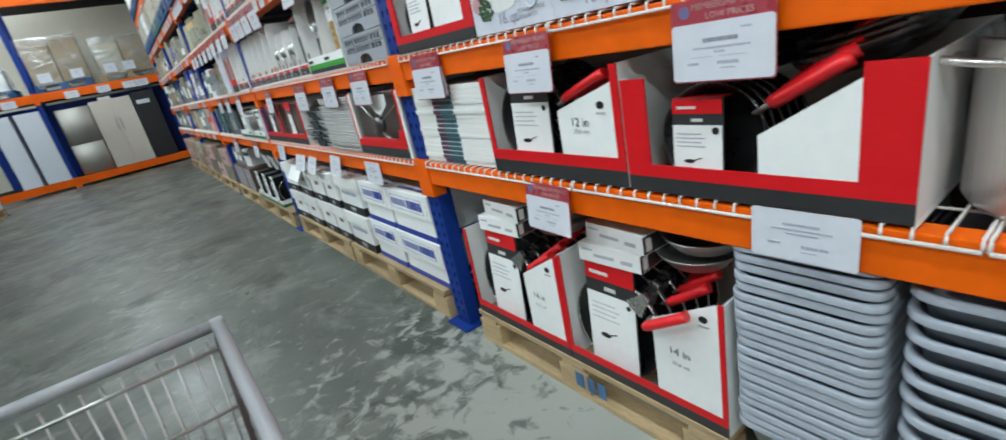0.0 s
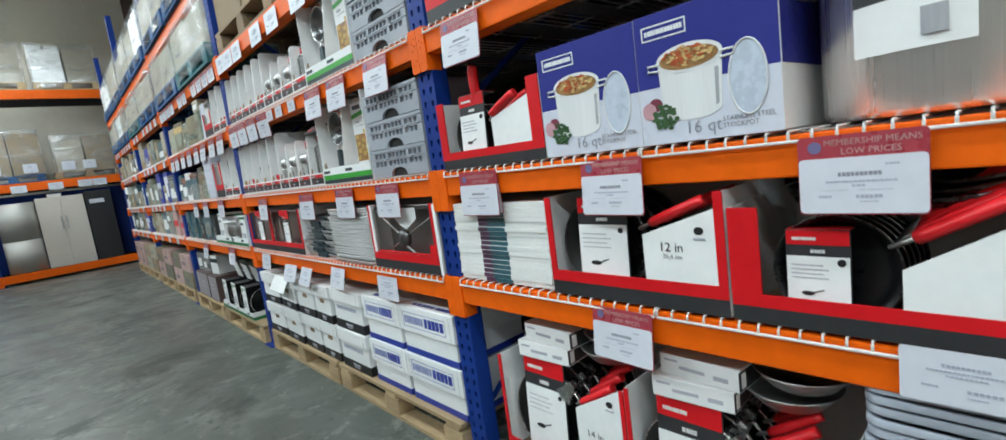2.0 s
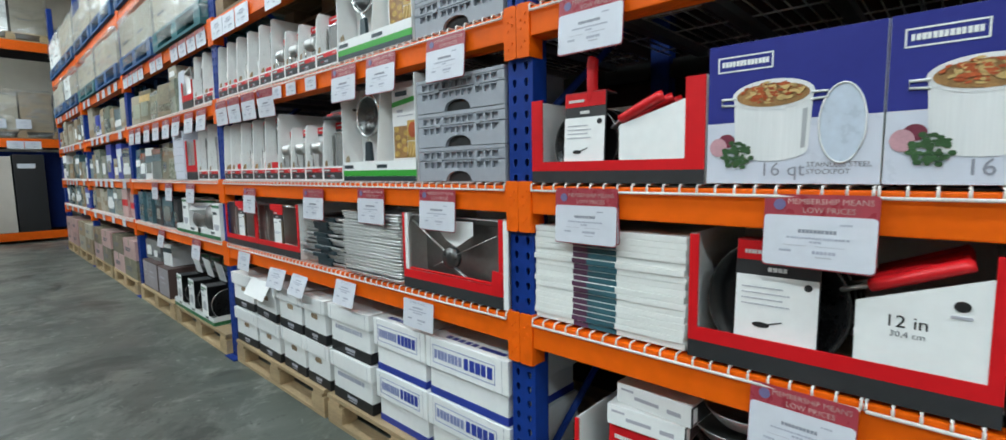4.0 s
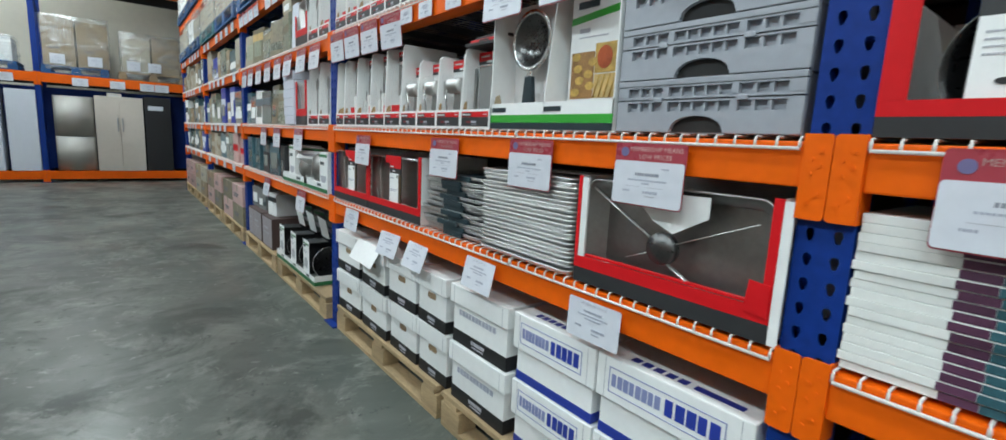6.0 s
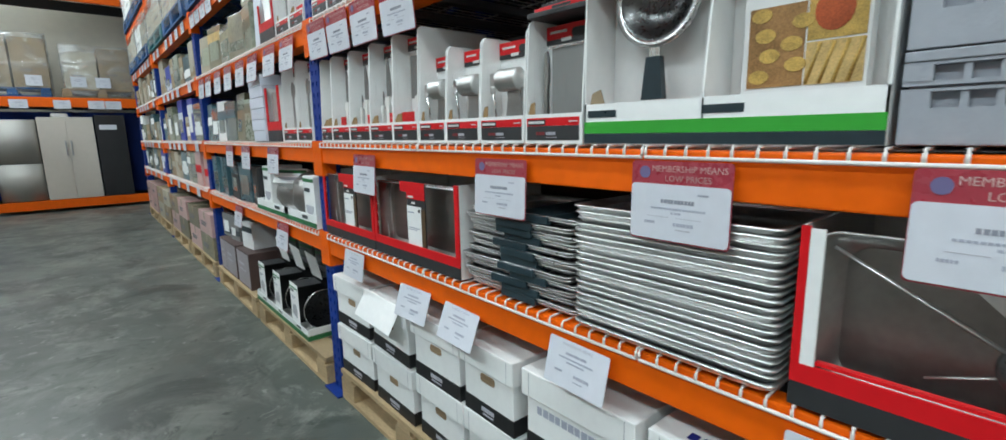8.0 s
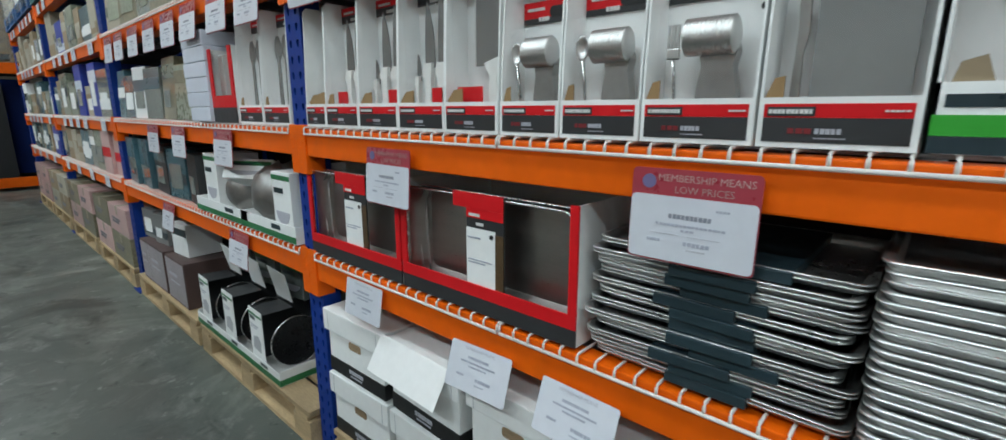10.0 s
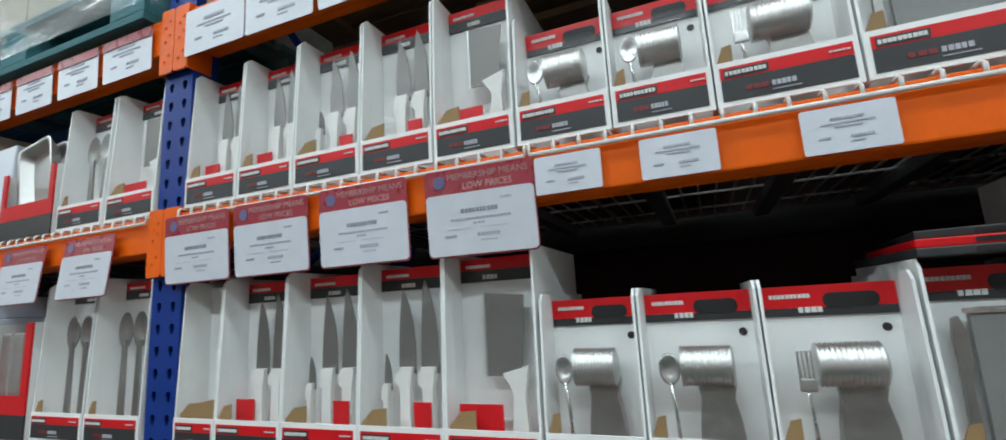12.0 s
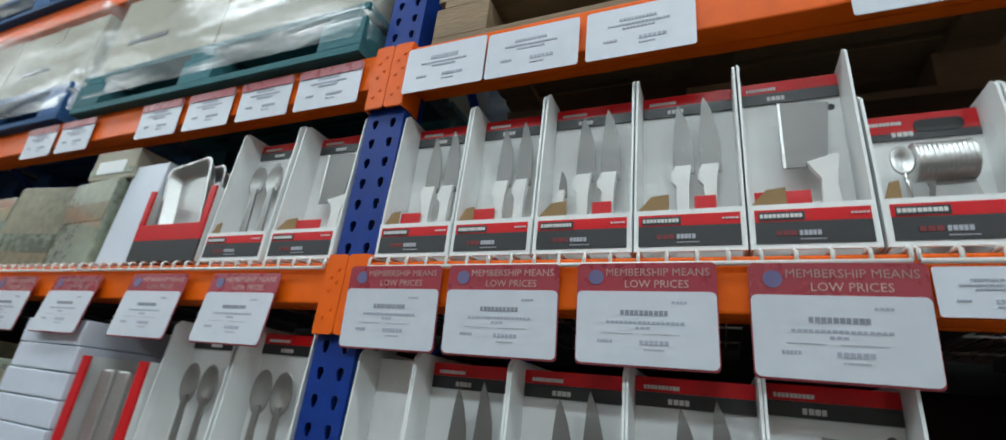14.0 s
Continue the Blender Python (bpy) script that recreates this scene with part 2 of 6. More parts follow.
TAGWHITE = mat("laminated_paper", (0.66, 0.68, 0.74), 0.36, vary=0.08, scale=8, bump=0.10, bump_scale=12, coat=0.1)
TAGBLUE = mat("price_emblem_blue", (0.16, 0.14, 0.28), 0.4)
CLEAR = film_wrap("stretch_film", 0.36)
BLISTER = film_wrap("blister_plastic", 0.035)
BLADE = mat("knife_blade_steel", (0.21, 0.20, 0.19), 0.45, 0.6, vary=0.12, scale=12)
HANDLE = mat("white_knife_handle", (0.80, 0.79, 0.76), 0.4, vary=0.05)
GREYCARD = mat("grey_pack_insert", (0.22, 0.22, 0.215), 0.4, vary=0.12, scale=20)
BEIGE = mat("beige_enamel", (0.60, 0.545, 0.48), 0.4, vary=0.05, scale=4)
PALE_BLUE = mat("bluish_white_enamel", (0.68, 0.72, 0.80), 0.35, vary=0.04, scale=4)
MATT_BLACK = mat("black_enamel", (0.012, 0.012, 0.014), 0.45, vary=0.2)
CREAM = mat("cream_wall_paint", (0.76, 0.72, 0.62), 0.85, vary=0.08, scale=2, bump=0.05, bump_scale=30)
SHADE_BACKING = mat("maroon_shade_sheet", (0.040, 0.013, 0.012), 0.8, vary=0.3, scale=3)
ROOF = mat("pale_roof_sheet", (0.62, 0.63, 0.62), 0.6, vary=0.1, scale=3)
GLASSY = mat("tinted_clear_pack", (0.24, 0.27, 0.25), 0.16, vary=0.3, scale=16, coat=0.6, each=0.35)
MINT = mat("pale_green_pack", (0.28, 0.31, 0.23), 0.3, vary=0.65, scale=11, bump=0.15, bump_scale=14, coat=0.5, each=0.25)
CREAMBOX = mat("cream_carton", (0.40, 0.37, 0.28), 0.7, vary=0.1, scale=6, bump=0.05, bump_scale=40, each=0.08)
OLIVEPACK = mat("olive_printed_pack", (0.27, 0.24, 0.15), 0.4, vary=0.7, scale=10, bump=0.12, bump_scale=14, coat=0.4, each=0.25)
FAINT_INK = mat("faint_blue_grey_ink", (0.40, 0.42, 0.50), 0.6, vary=0.1)
AQUA = mat("blue_teal_pack", (0.06, 0.14, 0.17), 0.3, vary=0.3, scale=16, coat=0.3, each=0.3)
PINKPACK = mat("pale_pink_pack", (0.55, 0.36, 0.34), 0.4, vary=0.3, scale=20, each=0.2)
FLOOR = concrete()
GLOW = bpy.data.materials.new("lamp_diffuser")
GLOW.use_nodes = True
GLOW.node_tree.nodes["Principled BSDF"].inputs["Emission Color"].default_value = (0.93, 0.985, 1.0, 1)
GLOW.node_tree.nodes["Principled BSDF"].inputs["Emission Strength"].default_value = 8

# ---- mesh helpers ----


def box(bm, x0, x1, y0, y1, z0, z1, bevel=0.0):
    made = bmesh.ops.create_cube(bm, size=1.0)["verts"]
    for v in made:
        v.co = ((x0 + x1) / 2 + v.co.x * (x1 - x0), (y0 + y1) / 2 + v.co.y * (y1 - y0), (z0 + z1) / 2 + v.co.z * (z1 - z0))
    if bevel:
        edges = list({e for v in made for e in v.link_edges})
        bmesh.ops.bevel(bm, geom=edges, offset=bevel, segments=2, affect="EDGES", profile=0.6)


def boxes(*rows, bevel=0.0):
    bm = bmesh.new()
    for r in rows:
        box(bm, *r, bevel=bevel)
    return bm


def prism(bm, points, y0, y1):
    """A flat outline in x and z, with thickness from y0 to y1."""
    front = [bm.verts.new((x, y0, z)) for x, z in points]
    back = [bm.verts.new((x, y1, z)) for x, z in points]
    bm.faces.new(front)
    bm.faces.new(back[::-1])
    for i in range(len(points)):
        j = (i + 1) % len(points)
        bm.faces.new((front[j], front[i], back[i], back[j]))
    return bm


def slab(points, y0, y1):
    bm = prism(bmesh.new(), points, y0, y1)
    bmesh.ops.recalc_face_normals(bm, faces=bm.faces)
    return bm


def side_slab(points, x0, x1):
    """A flat outline in y and z, with thickness from x0 to x1."""
    bm = prism(bmesh.new(), points, x0, x1)
    for v in bm.verts:
        v.co = (v.co.y, v.co.x, v.co.z)
    bmesh.ops.recalc_face_normals(bm, faces=bm.faces)
    return bm


def oval(cx, cz, rx, rz, n=24, a0=0.0, a1=360.0):
    return [(cx + rx * math.cos(radians(a0 + (a1 - a0) * i / n)), cz + rz * math.sin(radians(a0 + (a1 - a0) * i / n))) for i in range(n if a1 - a0 == 360 else n + 1)]


def rounded(x0, x1, z0, z1, r, n=4):
    pts = []
    for cx, cz, a in ((x1 - r, z1 - r, 0), (x0 + r, z1 - r, 90), (x0 + r, z0 + r, 180), (x1 - r, z0 + r, 270)):
        pts += [(cx + r * math.cos(radians(a + 90 * i / n)), cz + r * math.sin(radians(a + 90 * i / n))) for i in range(n + 1)]
    return pts


def lathe(profile, n=36, bm=None):
    """Turns (radius, height) points round the z axis."""
    bm = bm or bmesh.new()
    rings = []
    for r, z in profile:
        rings.append([bm.verts.new((r * math.cos(2 * math.pi * i / n), r * math.sin(2 * math.pi * i / n), z)) for i in range(n)] if r > 1e-6 else [bm.verts.new((0, 0, z))])
    for a, c in zip(rings, rings[1:]):
        for i in range(n):
            j = (i + 1) % n
            if len(a) == 1 and len(c) == 1:
                continue
            f = [a[0], c[j], c[i]] if len(a) == 1 else [a[i], a[j], c[0]] if len(c) == 1 else [a[i], a[j], c[j], c[i]]
            bm.faces.new(f).smooth = True
    bmesh.ops.recalc_face_normals(bm, faces=bm.faces)
    return bm


def tube(bm, points, r, n=6, closed=False, flat=1.0):
    """A round bar along points."""
    pts = [Vector(p) for p in points]
    rings = []
    for i, p in enumerate(pts):
        a = pts[i - 1] if i or closed else p
        c = pts[(i + 1) % len(pts)] if i + 1 < len(pts) or closed else p
        d = (c - a).normalized()
        u = d.cross(Vector((0, 0, 1)) if abs(d.z) < 0.9 else Vector((1, 0, 0))).normalized()
        w = d.cross(u)
        rings.append([bm.verts.new(p + r * (math.cos(2 * math.pi * k / n) * u + flat * math.sin(2 * math.pi * k / n) * w)) for k in range(n)])
    pairs = list(zip(rings, rings[1:])) + ([(rings[-1], rings[0])] if closed else [])
    for a, c in pairs:
        for k in range(n):
            f = bm.faces.new((a[k], a[(k + 1) % n], c[(k + 1) % n], c[k]))
            f.smooth = True
    if not closed:
        bm.faces.new(rings[0][::-1])
        bm.faces.new(rings[-1])
    return bm


def moved(bm, m):
    bmesh.ops.transform(bm, matrix=m, verts=bm.verts)
    return bm


def mesh_of(name, bm, material):
    data = bpy.data.meshes.new(name)
    bm.to_mesh(data)
    bm.free()
    data.materials.append(material)
    return data


def part(name, bm, material, parent, label=""):
    ob = new(name, mesh_of(name, bm, material))
    ob.parent = parent
    if label:
        ob["label"] = label
    return ob


def thing(name, m, label, category, group="", kind=""):
    ob = new(name)
    ob.empty_display_size = 0.05
    ob.matrix_world = m
    return tagged(ob, label, category, group, kind)


def single(name, bm, material, m, label, category, group="", kind=""):
    ob = new(name, mesh_of(name, bm, material))
    ob.matrix_world = m
    return tagged(ob, label, category, group, kind)


LETTERS = {}


def words(text, size, cx, z, y, material, parent, name="lettering", align="CENTER", wide=1.0):
    """Raised print of real words, upright in x and z, facing the aisle."""
    key = (text, align)
    if key not in LETTERS:
        curve = bpy.data.curves.new("lettering", "FONT")
        curve.body, curve.align_x, curve.extrude, curve.resolution_u = text, align, 0.0, 2
        holder = bpy.data.objects.new("lettering", curve)
        LETTERS[key] = bpy.data.meshes.new_from_object(holder)
        bpy.data.objects.remove(holder)
    data = LETTERS[key].copy()
    data.transform(pose(cx, y, z, 90) @ Matrix.Diagonal((size * wide, size, size, 1)))
    data.materials.clear()
    data.materials.append(material)
    ob = new(name, data)
    ob.parent = parent
    return ob


def print_row(bm, x0, x1, z0, z1, n, y0=-0.0012, y1=0.0):
    """A line of print too small or too private to read: n plain blocks of letter size."""
    step = (x1 - x0) / n
    for k in range(n):
        box(bm, x0 + step * k, x0 + step * (k + (0.84 if k % 3 else 0.74)), y0, y1, z0, z1)


def printed(name, rows, material, parent, y0=-0.0012, y1=0.0):
    bm = bmesh.new()
    for x0, x1, z0, z1, n in rows:
        print_row(bm, x0, x1, z0, z1, n, y0, y1)
    return tagged(part(name, bm, material, parent), kind="stuff")


RX = 0.965                      # face of the beams beside the aisle
LX = -2.15                      # face of the opposite rack
FY = 14.35                      # face of the rack across the end
SHELF = {2: 0.832, 3: 1.262, 4: 1.802, 5: 2.322, 6: 2.965}
BEAM = {2: (0.728, 0.822), 3: (1.164, 1.252), 4: (1.706, 1.792), 5: (2.218, 2.318), 6: (2.86, 2.96)}
POSTS = [-3.5, -0.8, 1.9, 4.6, 7.3, 10.0, 12.7]


def right(y, z, x=RX, turn=0.0, lean=0.0):
    """A pose on the near rack: local x runs to a shopper's right, y into the rack."""
    return pose(x, y, z, lean, 0, turn - 90)


def left(y, z, x=LX, turn=0.0):
    return pose(x, y, z, 0, 0, turn + 90)


def far(x, z, y=FY, turn=0.0):
    return pose(x, y, z, 0, 0, turn)

# ---- setting: floor, walls, roof ----


def setting(name, bm, material, label, category):
    ob = new(name, mesh_of(name, bm, material))
    return tagged(ob, label, category, kind="structure")


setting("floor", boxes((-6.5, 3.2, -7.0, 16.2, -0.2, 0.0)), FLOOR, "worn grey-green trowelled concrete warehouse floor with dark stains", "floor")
setting("wall_north", boxes((-6.5, 3.2, 16.0, 16.2, 0.0, 6.8)), CREAM, "cream painted warehouse wall behind the end rack", "wall")
setting("wall_south", boxes((-6.5, 3.2, -7.2, -7.0, 0.0, 6.8)), CREAM, "cream painted warehouse wall", "wall")
# added wall closing the racks; the shade behind goods is put into its colour
setting("wall_east", boxes((2.08, 3.2, -7.0, 16.0, 0.0, 6.8)), SHADE_BACKING, "added partition behind the racks, near-black colour standing for their shade", "wall")
setting("wall_west", boxes((-6.7, -6.5, -7.0, 16.2, 0.0, 6.8)), CREAM, "cream painted warehouse wall", "wall")
roof = boxes((-6.5, 3.2, -7.0, 16.2, 6.8, 6.9))
for i in range(24):
    box(roof, -6.5, 3.2, -6.9 + i, -6.8 + i, 6.74, 6.802)
setting("ceiling", roof, ROOF, "pale ribbed sheet metal warehouse roof", "ceiling")

for lx, ly, lz, watts in LIGHTS:
    lamp = thing("ceiling_light", pose(lx, ly, lz), "added long white strip light, out of view under the warehouse roof", "ceiling light", "strip lights over the aisle")
    part("tray", boxes((-0.28, 0.28, -1.25, 1.25, 0.0, 0.09), bevel=0.01), WIRE, lamp)
    part("diffuser", boxes((-0.24, 0.24, -1.2, 1.2, -0.03, -0.002)), GLOW, lamp)
    for hy in (-1.0, 1.0):
        part("hanger", tube(bmesh.new(), [(0, hy, 0.09), (0, hy, 6.8 - lz)], 0.008), GALV, lamp)

# ---- pallet racks ----


def punched_post(height, width=0.10, depth=0.07, pitch=0.05):
    """A rack post: folded channel whose face is pierced by two columns of teardrop slots."""
    bm = bmesh.new()
    hw, n = width / 2, int(height / pitch)
    for row in range(n):
        z = row * pitch
        for x0, x1 in ((-hw, 0.0), (0.0, hw)):
            cx, cz = (x0 + x1) / 2 * 0.96, z + pitch / 2
            outer = [(x0, z), ((x0 + x1) / 2, z), (x1, z), (x1, z + pitch / 2), (x1, z + pitch), ((x0 + x1) / 2, z + pitch), (x0, z + pitch), (x0, z + pitch / 2)]
            inner = [(cx - 0.004, cz - 0.011), (cx, cz - 0.013), (cx + 0.004, cz - 0.011), (cx + 0.0085, cz + 0.003), (cx + 0.006, cz + 0.011), (cx, cz + 0.013), (cx - 0.006, cz + 0.011), (cx - 0.0085, cz + 0.003)]
            a = [bm.verts.new((x, 0, zz)) for x, zz in outer]
            c = [bm.verts.new((x, 0, zz)) for x, zz in inner]
            d = [bm.verts.new((x, 0.004, zz)) for x, zz in inner]
            for k in range(8):
                j = (k + 1) % 8
                bm.faces.new((a[k], a[j], c[j], c[k]))
                bm.faces.new((c[k], c[j], d[j], d[k]))
    box(bm, -hw, -hw + 0.003, 0.0005, depth, 0, height)
    box(bm, hw - 0.003, hw, 0.0005, depth, 0, height)
    box(bm, -hw, -hw + 0.02, depth - 0.003, depth, 0, height)
    box(bm, hw - 0.02, hw, depth - 0.003, depth, 0, height)
    return bm


POST_MESH = mesh_of("upright", punched_post(4.2), BLUE)
PLAIN_POST = mesh_of("rear_upright", boxes((-0.045, 0.045, 0, 0.07, 0, 4.2), bevel=0.004), BLUE)
FOOT_MESH = mesh_of("foot_plate", boxes((-0.085, 0.085, -0.045, 0.10, 0.0, 0.008), bevel=0.002), BLUE)


def brace_bm(depth, flip):
    bm = bmesh.new()
    a, c = (0.09, depth - 0.02) if not flip else (depth - 0.02, 0.09)
    tube(bm, [(0, a, 0.0), (0, c, 0.6)], 0.016, 4)
    return bm


BRACES = [mesh_of("brace", brace_bm(0.95, flip), BLUE) for flip in (False, True)]


def beam_bm(length, z0, z1):
    """A stepped box beam with a folded lower lip."""
    bm = bmesh.new()
    box(bm, -length / 2, length / 2, 0.0, 0.05, z0, z1, bevel=0.004)
    box(bm, -length / 2, length / 2, 0.05, 0.075, z0, z1 - 0.03)
    return bm


def plate_bm(z0, z1, side):
    """The hooked end plate of a beam, bent round the face of the post, with its two rivets."""
    bm = bmesh.new()
    prism(bm, rounded(-0.025, 0.025, z0 - 0.06, z1 + 0.015, 0.008, 3), -0.006, 0.0)
    box(bm, side * 0.021, side * 0.026, -0.004, 0.06, z0 - 0.06, z1 + 0.015)
    for z in (z0 - 0.02, z0 + 0.035, z1 - 0.025):
        for dx in (-0.008, 0.008):
            tube(bm, [(dx, -0.0085, z + dx), (dx, -0.005, z + dx)], 0.0042, 6)
    bmesh.ops.recalc_face_normals(bm, faces=bm.faces)
    return bm


def linked(name, data, parent, m=Matrix.Identity(4)):
    ob = new(name, data)
    ob.parent = parent
    ob.matrix_basis = m
    return ob


def rack(place, posts, levels, label, depth=1.0, detailed=True):
    """One row of pallet rack. place(u) gives the pose at a distance u along it, local x to the shopper's right."""
    top = thing("pallet_rack", place(0.0), label, "pallet rack")
    back = top.matrix_world.inverted()
    beams = {}
    for u in posts:
        m = back @ place(u) @ pose(0, 0.012, 0)
        linked("upright", POST_MESH if detailed else PLAIN_POST, top, m)
        linked("rear_upright", PLAIN_POST, top, m @ pose(0, depth - 0.02, 0))
        linked("foot_plate", FOOT_MESH, top, m)
        for k in range(6):
            linked("brace", BRACES[k % 2], top, m @ pose(0, 0, 0.25 + 0.6 * k))
    for a, c in zip(posts, posts[1:]):
        length = abs(c - a) - 0.104
        mid = back @ place((a + c) / 2)
        for level in levels:
            z0, z1 = BEAM[level] if isinstance(level, int) else level
            key = (round(length, 3), z0)
            if key not in beams:
                # rear beams in black: shade at the rack's back is put into the colour
                beams[key] = (mesh_of("beam", beam_bm(length, z0, z1), ORANGE), mesh_of("end_plate", plate_bm(z0, z1, 1), ORANGE), mesh_of("end_plate", plate_bm(z0, z1, -1), ORANGE), mesh_of("rear_beam", beam_bm(length, z0, z1), RUBBER_AND_SHADE))
            ob = linked("beam", beams[key][0], top, mid)
            linked("end_plate", beams[key][1], ob, pose(-length / 2 - 0.026, 0, 0))
            linked("end_plate", beams[key][2], ob, pose(length / 2 + 0.026, 0, 0))
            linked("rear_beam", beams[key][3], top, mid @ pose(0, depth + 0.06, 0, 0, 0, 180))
    return top


def deck_bm(width, depth=0.98, pitch=0.041, r=0.0032):
    """Welded wire deck: wires run front to back, fold over the beam and hang down to a front rail."""
    bm = bmesh.new()
    n = int(width / pitch)
    for i in range(n + 1):
        x = -width / 2 + width * i / n
        tube(bm, [(x, depth, -r), (x, -0.004, -r), (x, -0.009, -0.008), (x, -0.009, -0.023)], r, 5)
    for y in (0.12, 0.36, 0.60, 0.84):
        tube(bm, [(-width / 2, y, -3 * r), (width / 2, y, -3 * r)], r, 4)
    tube(bm, [(-width / 2, -0.010, -0.024), (width / 2, -0.010, -0.024)], r * 1.25, 6)
    return bm


def channel_bm(depth=0.94):
    return boxes((-0.02, 0.02, 0.055, depth, -0.04, -0.012))


DECK_W = (2.7 - 0.13) / 3
DECK_MESH = mesh_of("wire_mesh", deck_bm(DECK_W), WIRE)
CHANNEL_MESH = mesh_of("support_channel", channel_bm(), GALV)
rack(lambda u: right(u, 0.0), POSTS, (2, 3, 4, 5, 6), "tall pallet rack with blue punched uprights and orange beams")
for a, c in zip(POSTS[1:], POSTS[2:]):
    for level in (2, 3, 4):
        for k in range(3):
            y = (a + c) / 2 + (1 - k) * (DECK_W + 0.008)
            deck = thing("wire_deck", right(y, SHELF[level]), "white coated wire shelf deck lying on orange rack beams", "wire shelf", "wire decks on the racks")
            linked("wire_mesh", DECK_MESH, deck)
            for dx in (-0.27, 0.0, 0.27):
                linked("support_channel", CHANNEL_MESH, deck, pose(dx, 0, 0))

LEFT_POSTS = [-3.6, -0.9, 1.8, 4.5, 7.2, 9.9, 12.6]
rack(lambda u: left(u, 0.0), LEFT_POSTS, (2, 3, 5, 6), "tall pallet rack with blue uprights and orange beams across the aisle", detailed=False)
FAR_BEAMS = ((0.06, 0.22), (1.88, 2.05), (3.74, 3.92))
rack(lambda u: far(u, 0.0), [-3.9, -1.16, 1.55], FAR_BEAMS, "pallet rack with blue uprights and orange beams across the aisle's end", detailed=False)

# ---- shared goods builders ----


def price_tag_kind(width=0.205, height=0.155):
    """A laminated price card in a red headed holder, with print too small to read drawn as bars."""
    t = thing("price_tag", pose(0, 0, 0), "white laminated price card with red header on a beam", "price tag", "price tags on the racks")
    hw = width / 2
    part("holder", slab(rounded(-hw, hw, -height, 0.0, 0.008), 0.0, 0.0015), TAGRED, t, "red printed header and border")
    part("card", slab(rounded(-hw + 0.0015, hw - 0.0015, -height + 0.003, -0.044, 0.008), -0.002, -0.0005), TAGWHITE, t, "white laminated card")
    part("emblem", slab(oval(-hw + 0.03, -0.022, 0.012, 0.012, 16), -0.0012, -0.0002), TAGBLUE, t, "round blue emblem")
    words("MEMBERSHIP MEANS", 0.0165, 0.018, -0.02, -0.001, PINKPACK, t, "header_lettering")
    words("LOW PRICES", 0.0165, 0.018, -0.038, -0.001, PINKPACK, t, "header_lettering")
    printed("title_print", [(-0.034, 0.036, -0.080, -0.0725, 10)], FRAME_INK, t, -0.0026, -0.002)
    printed("print", [(-0.055, 0.058, -0.0925, -0.0885, 17), (-0.012, 0.010, -0.1005, -0.0965, 3), (-0.068, -0.045, -0.1215, -0.1165, 5), (-0.006, 0.036, -0.1225, -0.116, 6), (0.04, 0.062, -0.062, -0.0585, 4)], FAINT_INK, t, -0.0026, -0.002)
    printed("fine_print", [(-0.062, 0.06, -0.1075, -0.1065, 2), (0.0, 0.03, -0.1305, -0.128, 7)], PALE_INK, t, -0.0026, -0.002)
    return t


TAG = price_tag_kind()
TAG.matrix_world = right(1.64, 1.248, RX - 0.014, 0, 4)


def tag(y, z, turn=0.0, lean=4.0, x=RX - 0.014):
    """Hangs a price tag by its upper edge at height z."""
    return copy_thing(TAG, right(y, z, x, turn, lean))


def flat_tag_kind(width=0.20, height=0.115):
    t = thing("price_tag", pose(0, 0, 0), "plain white laminated price card on the orange beam", "price tag", "price tags on the racks")
    hw = width / 2
    part("card", slab(rounded(-hw, hw, -height, 0.0, 0.006), 0.0, 0.0015), TAGWHITE, t)
    printed("print", [(-0.036, 0.034, -0.034, -0.028, 10), (-0.058, 0.056, -0.045, -0.041, 18), (-0.03, 0.03, -0.054, -0.050, 9), (-0.066, -0.04, -0.080, -0.075, 5), (0.0, 0.05, -0.082, -0.075, 6), (0.0, 0.03, -0.092, -0.0895, 6)], FAINT_INK, t)
    return t


FLAT = flat_tag_kind()
HEADED = flat_tag_kind()
part("header", slab(rounded(-0.1, 0.1, -0.024, 0.001, 0.004), -0.0024, -0.0014), TAGRED, HEADED, "reddish printed header strip")
HEADED.matrix_world = right(4.78, 2.30, RX - 0.012, 0, 2)
FLAT.matrix_world = right(4.45, 2.30, RX - 0.012, 0, 2)


def flat_tag(y, z, m=right, size=1.0, turn=0.0):
    ob = copy_thing(FLAT, m(y, z, (RX if m is right else LX) - (0.012 if m is right else -0.012), turn))
    ob.scale = (size, 1, size)
    return ob


def carton(m, w, d, h, material, label, group="", tape=True, print_bars=0, wear=0.004):
    """A closed carton with folded top flaps and packing tape."""
    c = thing("carton", m, label, "carton", group)
    part("body", boxes((-w / 2, w / 2, 0, d, 0, h), bevel=wear), material, c)
    if tape:
        part("tape", boxes((-0.025, 0.025, -0.002, d + 0.002, h, h + 0.0015), (-0.025, 0.025, -0.0022, 0.0, h - 0.07, h + 0.0015)), KRAFT, c)
    if print_bars:
        bm = bmesh.new()
        for i in range(print_bars):
            z = h * (0.35 + 0.12 * i)
            box(bm, -w * 0.3, w * (0.05 + 0.07 * (i % 3)), -0.0035, -0.001, z, z + 0.018)
        part("print", bm, INK, c)
    return c


